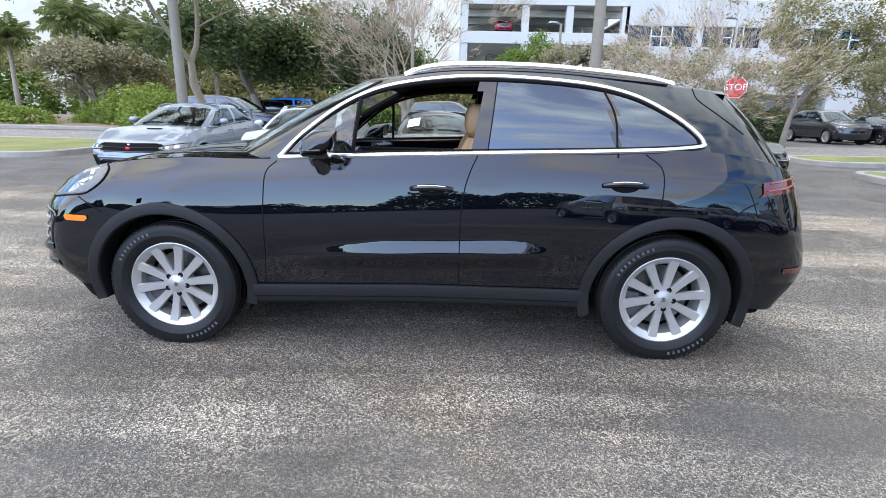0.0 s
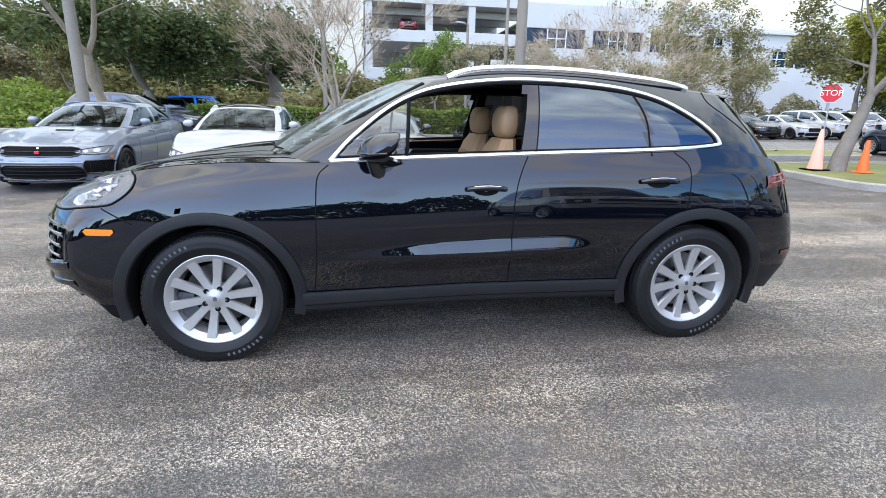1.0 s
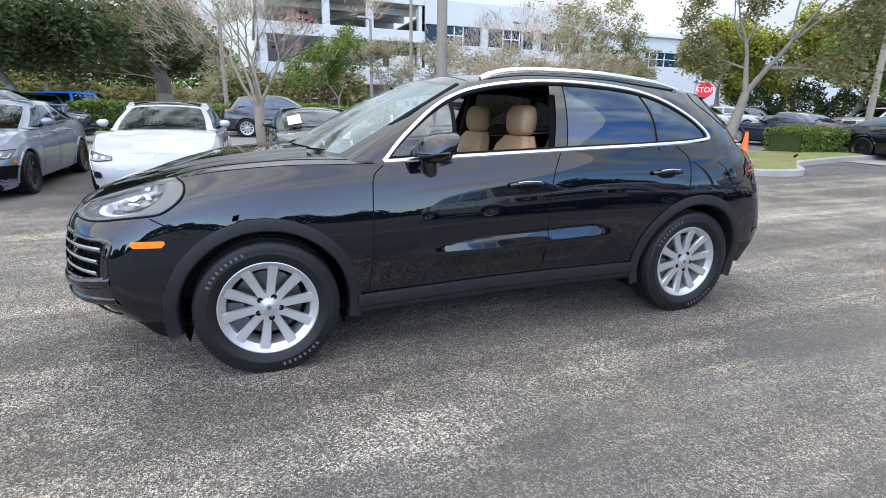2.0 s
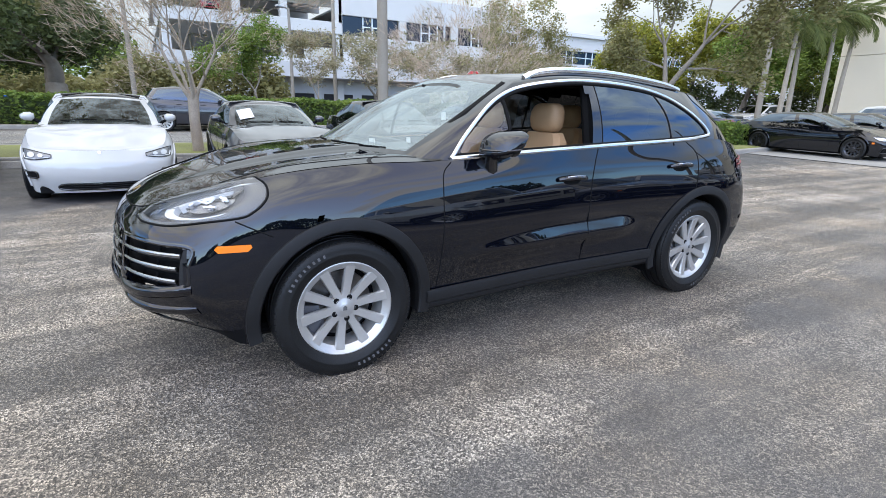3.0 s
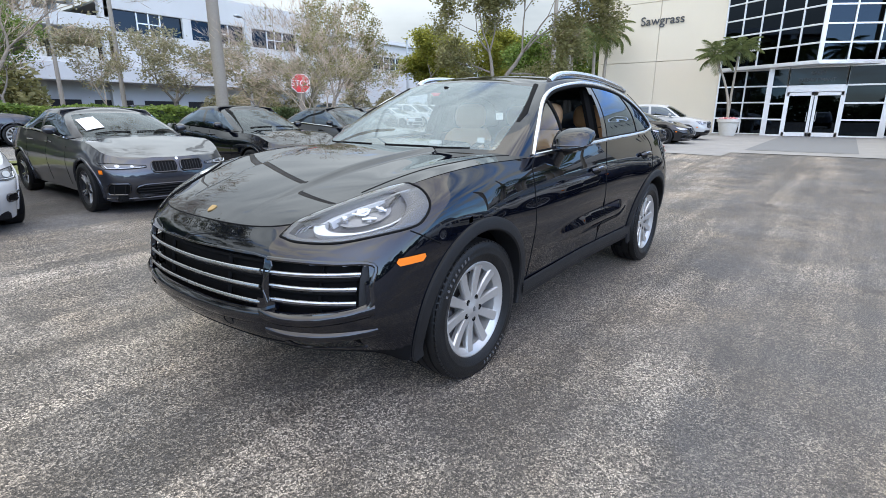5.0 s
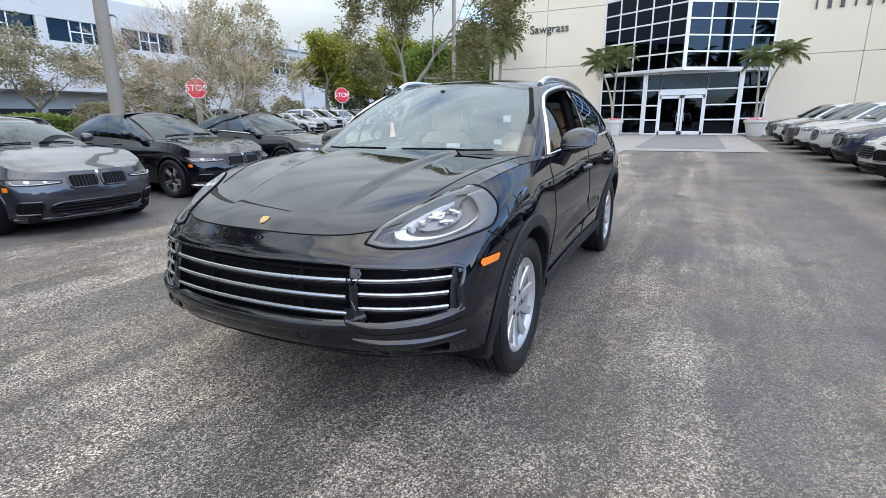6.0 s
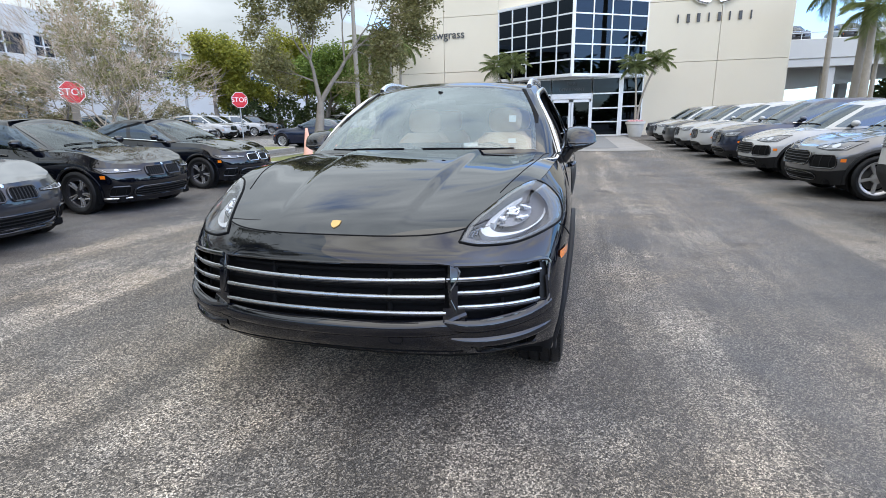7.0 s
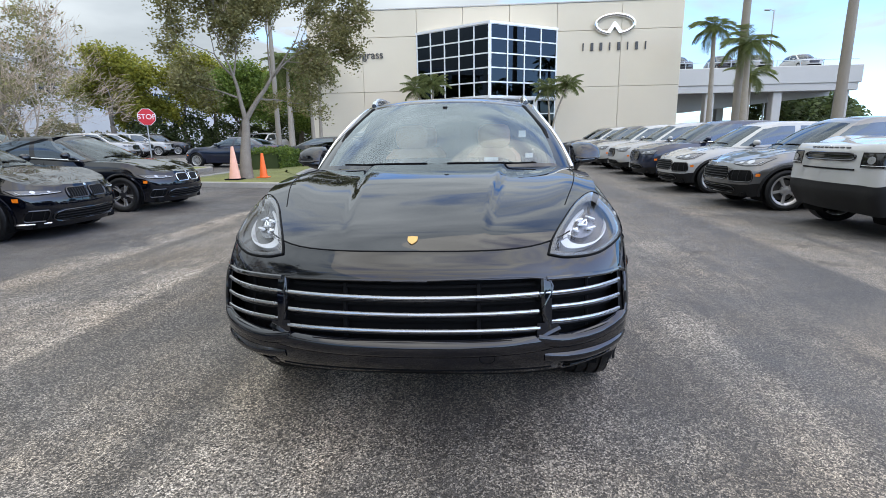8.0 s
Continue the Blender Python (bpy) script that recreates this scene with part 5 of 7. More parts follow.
        part("intake_surround", S.line([(.53, .797), (.66, .793), (.78, .785), (.885, .773), (.893, .69), (.888, .592), (.76, .575), (.64, .562), (.575, .556)], fr, 0.0105, -0.004, 5, 8), "black_gloss", fb)
        for (y0, z0), (y1, z1) in (((.505, .744), (.862, .741)), ((.535, .690), (.858, .680)), ((.548, .632), (.860, .622))):
            run = [(y0 + (y1 - y0) * k / 10, z0 + (z1 - z0) * k / 10) for k in range(11)]
            part("grille_bar", Geo().tube([fr(a, b, -0.004) for a, b in run], [.003] + [.0056] * 10, 8, squash=1.25), "grille_metal", fb, "bright metal grille bar")
            part("grille_slat", Geo().tube([fr(a, b - .010, -0.016) for a, b in run], 0.009, 6), "black_gloss", fb)
            part("grille_slat", Geo().tube([fr(a, b - .030, -0.05) for a, b in run], 0.011, 6), "black_matt", fb)
        part("intake_upright", Geo().tube([fr(.74, z, -.055) for z in (.78, .68, .57)], .008, 6), "black_matt", fb)
        # shelf that runs from the middle lip to the outer corner, the lower blade and the slot under it
        for yz, tall, deep in (([(.50, .560), (.60, .545), (.72, .548), (.82, .562), (.905, .582)], .052, .020), ([(.525, .482), (.64, .472), (.77, .470), (.905, .480)], .044, .019)):
            ledge("lower_blade", yz, tall, deep, fr, fb, s)
        part("slot_trim", S.line([(.60, .447), (.615, .392), (.72, .388), (.84, .395)], fr, 0.006, 0.002, 5, 6), "black_gloss", fb)
        part("intake_backing", sheet([(.58, .46), (.87, .465), (.85, .385), (.58, .38)], -.06), "black_matt", fb)
        part("upright", S.line([(.522, .795), (.525, .70), (.535, .62), (.555, .565)], fr, 0.015, -0.014, 5, 8), "black_gloss", fb)
        part("upright_foot", S.line([(.50, .560), (.54, .582), (.585, .600)], fr, 0.016, -0.010, 5, 8), "paint_black", fb)
        for wx, base in ((FW, 0.838), (RW, 0.842)):
            wheel(car, wx, s * base, s, WR, 0.256, 0.235)
        # wiper
        part("wiper", Geo().tube([S.on((1.215 - .22 * ((.055 * k + .06) / .76) ** 2, s * (.06 + .055 * k), 1.3), (0, 0, -1))[0] + Vector((0, 0, .003)) for k in range(11)], 0.004, 6), "black_matt", car)
    # centre grille
    fr = lambda y, z, l: S.front(y, z, l)
    part("grille_backing", Geo().grid([[tuple(fr(y, z, -.072)) for y in np.linspace(-.60, .60, 25)] for z in np.linspace(.49, .85, 8)]), "black_matt", fb)
    part("grille_floor", Geo().grid([[tuple(fr(y, .545, l)) for y in np.linspace(-.60, .60, 25)] for l in (-.006, -.04, -.08)]), "black_matt", fb)
    for z, e, w in ((.735, .008, .50), (.671, .004, .50), (.606, .002, .505)):
        part("grille_bar", S.line([(-w, z + e), (-.25, z + e * .3), (0, z), (.25, z + e * .3), (w, z + e)], fr, 0.0060, -0.004, 5, 8, 1.3), "grille_metal", fb, "bright metal grille bar")
        part("grille_slat", S.line([(-w, z + e - .011), (0, z - .011), (w, z + e - .011)], fr, 0.010, -0.020, 8, 6), "black_gloss", fb)
    for z in (.775, .703, .638, .58):
        part("grille_slat", S.line([(-.50, z + .004), (0, z), (.50, z + .004)], fr, 0.011, -0.05, 8, 6), "black_matt", fb)
    for y in (-.27, .27):
        part("grille_upright", Geo().tube([fr(y, z, -0.045) for z in (.79, .68, .57)], 0.011, 6), "black_matt", fb)
    part("grille_surround", S.line([(-.515, .80), (0, .802), (.515, .80), (.518, .68), (.505, .566), (0, .563), (-.505, .566), (-.518, .68), (-.515, .80)], fr, 0.006, -0.004, 6, 8), "black_gloss", fb)
    ledge("lower_lip", [(-.57, .545), (-.3, .532), (0, .530), (.3, .532), (.57, .545)], .062, .018, fr, fb, -1)
    part("lip_seam", S.line([(-.56, .418), (0, .424), (.56, .418)], fr, 0.004, 0.0, 8, 6), "black_matt", fb)
    part("tow_eye_cover", Geo().tube([fr(.30 + .03 * math.cos(t), .49 + .022 * math.sin(t), .001) for t in np.linspace(0, 2 * math.pi, 17)], .0015, 5), "black_matt", fb)
    rim = half_curve(HERO["edge"], 8)
    front = [p for p in rim if p[0] > 2.20]
    for s in (1, -1):
        part("bonnet_gap", Geo().tube([(p[0], s * p[1], p[2]) for p in front], .0032, 6), "black_matt", P["bonnet"])
    for s in (1, -1):
        part("bonnet_gap", S.line([(1.98, s * .655), (1.7, s * .735), (1.4, s * .785), (1.1, s * .80), (.98, s * .82)], lambda a, b, l: S.top(a, b, l), 0.0028), "black_matt", P["bonnet"])
    # badge
    bp, bn = S.on((2.339, 0, 1.06), (0, 0, -1.0))
    q = bn.to_track_quat("Z", "Y").to_matrix().to_4x4()
    part("badge", Geo().prism([(-.020, .018), (0, .021), (.020, .018), (.020, -.004), (.012, -.018), (0, -.027), (-.012, -.018), (-.020, -.004)], 0, .004, Matrix.Translation(bp) @ q @ pose(0, 0, 0)), "gold", P["bonnet"], "small gold shield badge")
    # spoiler, cowl, underside, number panel
    sp = Geo()
    rows = []
    for x, dz in ((-1.60, -.028), (-1.75, -.012), (-1.82, -.012), (-1.85, -.020)):
        rows.append([(x + .05 * (abs(y) / .58) ** 2, y, 1.60 + dz - .0 - .09 * (-(x + 1.6)) - .030 * (abs(y) / .58) ** 2) for y in np.linspace(-.58, .58, 21)])
    part("roof_spoiler", sp.grid(rows[::-1]), "paint_black", P["tailgate"], smooth=60)
    part("cowl_panel", Geo().grid([[(x + .2 * (1 - (y / .78) ** 2), y, 1.15) for y in np.linspace(-.78, .78, 17)] for x in (.98, 1.12)]), "black_matt", car)
    part("nose_core", Geo().box((1.70, -.60, .40), (2.15, .60, .83), .03), "black_matt", car)
    part("nose_core", Geo().box((1.62, -.79, .40), (1.90, .79, .80), .03), "black_matt", car)
    part("underbody", Geo().box((-2.1, -.78, .24), (1.95, .78, .30), .02), "black_matt", car)
    for bx in (.70, -.5):
        part("bulkhead", Geo().box((bx - .02, -.80, .30), (bx + .02, .80, .70 if bx < 0 else 1.05), 0), "black_matt", car)
    hero_cabin(car)
    return car, S


def ledge(name, yz, tall, deep, fr, parent, s):
    """A moulded shelf across the bumper: a top that faces up, a rounded edge and a recess under it."""
    yz = catmull([(a, b, 0) for a, b in yz], 6)
    rows, n = [], len(yz) - 1
    for dz, l in ((.62, -.012), (.38, .72 * deep), (.22, .95 * deep), (.05, deep), (-.25, .86 * deep), (-.48, .3 * deep), (-.6, -.012)):
        rows.append([tuple(fr(a, b + dz * tall, -.012 + (l + .012) * math.sin(math.pi * (.06 + .88 * k / n)) ** .35)) for k, (a, b, _) in enumerate(yz)])
    part(name, Geo().grid(rows if s < 0 else [r[::-1] for r in rows]).outward(), "paint_black", parent, smooth=70)


def headlight(S, car, s):
    """Teardrop lamp: clear lens over a grey housing with a four-point light unit and a pale running-light strip."""
    lamp = new("headlight")
    lamp.parent = car
    rim = LAMP
    way = Vector((-1, .20 * s, -.17))

    def at(y, z, lift):
        # a point of the lamp face: the skin met along a slightly slanting line
        p = Vector((2.10, s * y, z))
        h, n = S.on(p, way)
        return h + n * lift

    out = catmull([(a, b, 0) for a, b in rim + [rim[0]]], 6)[:-1]
    cy, cz = .73, .935
    ring = lambda k, lift, oy=0.0, oz=0.0: [tuple(at(cy + (a - cy) * k + oy, cz + (b - cz) * k + oz, lift)) for a, b, _ in out]
    order = (lambda r: r) if s < 0 else (lambda r: r[::-1])
    g = Geo().grid([order(r) for r in (ring(1, .0), ring(.95, -.010), ring(.88, -.034), ring(.7, -.060), ring(.4, -.075), ring(.02, -.080))], wrap=True)
    part("housing", g.outward(), "lamp_grey", lamp)
    bezel = Geo().grid([order(r) for r in (ring(1.0, .001), ring(.99, .003), ring(.90, .003), ring(.85, .002), ring(.82, -.012))], wrap=True)
    part("lamp_bezel", bezel.outward(), "lamp_grey", lamp, smooth=60)
    lens = Geo().grid([order(r) for r in (ring(1.0, .003), ring(.985, .007), ring(.8, .008), ring(.5, .008), ring(.25, .008), ring(.02, .008))], wrap=True)
    part("lens", lens.outward(), "lens", lamp, "clear lens", smooth=180).visible_shadow = False
    part("lamp_seal", Geo().tube([Vector(p) for p in ring(1.01, .002)] + [Vector(ring(1.01, .002)[0])], .005, 6), "black_matt", lamp)
    # running light: a flat pale band, broad at the inner foot and thin round the outside
    strip = [(.720, 1.065), (.678, 1.015), (.662, .955), (.672, .905), (.725, .890), (.795, .905), (.838, .945), (.846, .99), (.825, 1.04)]
    wide = [.004, .009, .014, .016, .008, .004, .003, .003, .002]
    pts, ws = catmull([(a, b, 0) for a, b in strip], 6), catmull([(q, 0, 0) for q in wide], 6)[:, 0]
    rows = [[], [], [], []]
    for k, (a, b, _) in enumerate(pts):
        d = pts[min(k + 1, len(pts) - 1)] - pts[max(k - 1, 0)]
        d /= np.linalg.norm(d)
        for row, e, l in zip(rows, (-1.15, -1, 1, 1.15), (-.075, -.040, -.040, -.075)):
            row.append(tuple(at(a - d[1] * ws[k] * e, b + d[0] * ws[k] * e, l)))
    part("running_light", Geo().grid(rows).outward(), "lamp_white", lamp, "pale curved running-light band", smooth=60)
    dish = lambda y0, z0, ry, rz, l: Geo().grid([order([tuple(at(y0 + q * ry * math.cos(t), z0 + q * rz * math.sin(t), l + .002 * (1 - q))) for t in np.linspace(0, 2 * math.pi, 24)]) for q in (1, .6, .05)]).outward()
    part("reflector", dish(.738, .992, .066, .060, -.056), "lamp_mid", lamp)
    box = [at(.738 + a, .992 + b, -.040) for a, b in ((-.017, -.012), (.017, -.012), (.019, 0), (.017, .012), (-.017, .012), (-.019, 0), (-.017, -.012))]
    part("projector", Geo().tube(box, .0048, 6), "led_lens", lamp)
    for a, b, q in ((-.040, -.022, -.3), (.038, -.022, .3), (-.038, .024, .3), (.036, .024, -.3)):
        part("led_unit", Geo().tube([at(.738 + a + e, .992 + b + e * q, -.042) for e in (-.016, 0, .016)], .0088, 8, squash=.6), "led_lens", lamp)
    for k in range(4):
        part("inner_fin", Geo().tube([at(.640 - .012 * k, .880 + e - .008 * k, -.030) for e in (.0, .02, .04)], .003, 6), "lamp_mid", lamp)
    # barrels behind the light points
    for a, b in ((-.040, -.022), (.038, -.022), (-.038, .024), (.036, .024), (0, 0)):
        part("light_barrel", Geo().tube([at(.738 + a, .992 + b, l) for l in (-.044, -.072)], [.014 if a else .019, .010], 12), "clear_lamp", lamp)


def seat(parent, x, y, rear=False):
    m = pose(x, y, .025)
    w = .25
    rr = lambda ww, x0, x1, z: [(x0, -ww + .04, z), (x0 + .03, -ww, z), (x1 - .03, -ww, z), (x1, -ww + .04, z), (x1, ww - .04, z), (x1 - .03, ww, z), (x0 + .03, ww, z), (x0, ww - .04, z)]
    cush = Geo().rings([rr(w - .02, -.22, .28, .62), rr(w, -.24, .30, .66), rr(w, -.24, .30, .74), rr(w - .03, -.2, .27, .77)], m)
    st = new("rear_seat" if rear else "front_seat")
    st.parent = parent
    part("cushion", cush, "tan", st)
    back = Geo().rings([rr(w - .02, -.30, -.18, .66), rr(w, -.33, -.19, .80), rr(w + .01, -.37, -.23, 1.0), rr(w - .02, -.41, -.29, 1.16), rr(w - .08, -.425, -.33, 1.225)], m)
    part("backrest", back, "tan", st)
    insert = Geo().rings([rr(w - .09, -.24, -.165, .74), rr(w - .085, -.27, -.198, .92), rr(w - .10, -.30, -.24, 1.10)], m)
    part("backrest_panel", insert, "tan_dark", st)

    def pad(z, hw, x0, x1, n=20):
        """One level of a padded block: a rounded rectangle."""
        sq = lambda v: math.copysign(abs(v) ** .55, v)
        return [((x0 + x1) / 2 + (x1 - x0) / 2 * sq(math.sin(t)), hw * sq(math.cos(t)), z) for t in np.linspace(0, 2 * math.pi, n + 1)[:-1]]
    head = Geo().rings([pad(1.225, .07, -.41, -.36), pad(1.235, .115, -.43, -.335), pad(1.265, .138, -.445, -.318), pad(1.32, .146, -.452, -.312), pad(1.375, .142, -.452, -.318), pad(1.415, .122, -.445, -.335), pad(1.432, .085, -.43, -.355)], m)
    part("headrest", head, "tan", st, smooth=60)
    return st


def hero_cabin(car):
    for y in (.37, -.37):
        seat(car, .05, y)
        seat(car, -.86, y, True)
    part("rear_bench", Geo().box((-1.05, -.62, .60), (-.60, .62, .76), .04), "tan", car)
    part("cabin_floor", Geo().box((-1.5, -.80, .36), (1.0, .80, .40), 0), "black_matt", car)
    prof = [(1.15, 1.135), (.98, 1.14), (.80, 1.125), (.66, 1.10), (.60, 1.04), (.62, .92), (.70, .75), (1.1, .75)]
    part("dashboard", Geo().prism(prof, -.80, .80, axis="y"), "black_matt", car)
    part("dashboard_lower", Geo().box((.60, -.78, .72), (.68, .78, .86), .02), "tan_dark", car)
    part("display", Geo().box((.60, -.17, .93), (.612, .17, 1.06), .004), "black_gloss", car)
    part("centre_console", Geo().box((-.35, -.13, .40), (.66, .13, .80), .03), "black_matt", car)
    sw = new("steering_wheel")
    sw.parent = car
    sw.matrix_local = pose(.46, .37, 1.02, 0, -65, 0)
    part("wheel_ring", Geo().tube([(.18 * math.cos(t), .18 * math.sin(t), 0) for t in np.linspace(0, 2 * math.pi, 33)], .015, 8), "black_matt", sw)
    sp = Geo().lathe([(0, -.02), (.06, -.02), (.06, .012), (0, .02)], 16)
    for a in (0, 180, 270):
        sp.box((.04, -.018, -.006), (.175, .018, .006), 0, pose(0, 0, 0, 0, 0, a + 90 if a == 270 else a + 90))
    part("spokes", sp, "black_gloss", sw)
    part("column", Geo().tube([(.46, .37, 1.02), (.72, .37, .92)], .035, 10), "black_matt", car)
    for s in (1, -1):
        d = Geo()
        d.box((-.30, .80, .42), (.80, .855, 1.10), .015, pose(0, 0, 0) if s > 0 else Matrix.Diagonal((1, -1, 1, 1)))
        part("door_card", d, "black_matt", car)
        a = Geo().box((-.1, .74, .84), (.45, .80, .91), .015, pose(0, 0, 0) if s > 0 else Matrix.Diagonal((1, -1, 1, 1)))
        part("arm_rest", a, "tan", car)
        part("pillar_lining", Geo().tube([(-.36, s * .81, .45), (-.36, s * .80, 1.15), (-.41, s * .66, 1.57)], .045, 8), "black_matt", car)
        part("pillar_lining", Geo().tube([(.98, s * .74, 1.14), (.6, s * .70, 1.37), (.24, s * .58, 1.555)], .028, 8), "black_matt", car)
        part("roof_lining", Geo().tube([(.24, s * .58, 1.545), (-.1, s * .60, 1.585), (-.7, s * .61, 1.59), (-1.3, s * .58, 1.55)], .03, 8), "black_matt", car)
    part("room_mirror", Geo().box((.52, -.12, 1.44), (.54, .12, 1.50), .008), "black_gloss", car)
    part("mirror_stem", Geo().tube([(.53, 0, 1.48), (.50, 0, 1.56)], .02, 8), "black_matt", car)
    for y, z, w, h, x in ((.55, 1.36, .05, .045, .655), (.58, 1.22, .05, .03, .91), (.33, 1.205, .09, .022, 1.04)):
        part("sticker", Geo().box((x, y - w / 2, z - h / 2), (x + .004, y + w / 2, z + h / 2), 0, None), "paper", car)


suv, SUV_SKIN = hero_car()

# ---------------------------------------------------------------- parked cars
def car_tables(wb, fo, ro, w, zr, zb, zn, zt, zs=.26, cowl=None, rf=None, rr=None, rb=None, box=False):
    """Control curves of a car from its main measures: wheelbase, overhangs, half width, roof, belt, nose and tail heights."""
    f = wb / 2
    nose, tail = f + fo, -(f + ro)
    cowl = f - .30 if cowl is None else cowl
    rf = cowl - .95 if rf is None else rf
    rr = -f - .25 if rr is None else rr
    rb = tail + .12 if rb is None else rb
    ck = .10 if box else .20
    X = [tail, tail + .03, tail + ck, -f - .43, -f, -f * .55, 0, cowl - .35, f, f + .42 * fo / .9, nose - ck - .02, nose - .06, nose]
    Yf = [0, .52 if not box else .62, .86 if not box else .93, .96, .995, .975, .97, .975, .995, .95, .83 if not box else .92, .51 if not box else .62, 0]

    def curve(dx, zz, k):
        out = []
        for i, (x, y) in enumerate(zip(X, Yf)):
            sx = dx if i < 3 else -dx if i > 9 else 0
            out.append((x + sx, y * w * k, zz[i]))
        return out
    h = lambda a, b: [a] * 3 + [b] * 7 + [a] * 3
    z1 = zs + .20
    z2 = zs + .40
    z3 = zb - .16
    ez = [zt, zt, zt + .01, zb + .05, zb + .06, zb + .03, zb, zb - .04, zb - .05 if not box else zb, zn + .08 if not box else zn + .03, zn + .03, zn + .01, zn]
    s4 = [zt - .12, zt - .12, zt - .11, z3, z3 + .02, z3, z3 - .02, z3 - .03, z3 - .02, zn - .06, zn - .09, zn - .10, zn - .10]
    tab = dict(
        sill=curve(.10, [zs + .02] * 3 + [zs + .02, zs + .02, zs, zs, zs, zs, zs - .03, zs - .06, zs - .05, zs - .05], .93),
        low=curve(.0, [z1 + .05] * 3 + [z1] * 7 + [z1 - .03] * 3, .975),
        wide=curve(.0, [z2 + .04] * 3 + [z2] * 7 + [z2 - .08] * 3, 1.0),
        shoulder=curve(.03, s4, .975),
        edge=curve(.08, ez, .90 if not box else .95),
        bonnet=[(cowl - .35, zb + .05), (cowl + .1, zb - .0), ((cowl + nose) / 2, (zb + zn) / 2 + .02), (nose - .25, zn + .035), (nose - .08, zn)],
        tail=[(tail + .08, zt), ((tail + rb) / 2, zt + .02), (rb + .1, zt + .02), (rb + .4, zt + .03)],
        cabin_base=[(rb, 0, zt + .01), (rb + .03, .5 * w, zt + .01), (rb + .14, .78 * w, zt + .02), (rb + .42, .855 * w, zb + .03), ((rb + .4) * .55, .885 * w, zb + .05), (-.35, .89 * w, zb + .025), (.15, .89 * w, zb), (cowl - .32, .885 * w, zb - .03), (cowl - .12, .78 * w, zb - .01), (cowl + .03, .45 * w, zb), (cowl + .09, 0, zb)],
        cabin_top=[(rr, 0, zr - .10), (rr + .02, .36 * w, zr - .10), (rr + .10, .56 * w, zr - .105), (rr + .30, .62 * w, zr - .075), (rr * .6, .66 * w, zr - .045), (-.45, .675 * w, zr - .035), (-.1, .67 * w, zr - .04), (rf - .08, .645 * w, zr - .085), (rf, .61 * w, zr - .10), (rf + .08, .34 * w, zr - .075), (rf + .10, 0, zr - .065)],
        roof=[(rr, zr - .10), (rr * .6, zr - .015), (-.3, zr), (rf * .5, zr - .02), (rf + .10, zr - .065)],
        crest=.012, dome=.006,
    )
    if box:
        tab["side_bulge"] = .01
    return tab


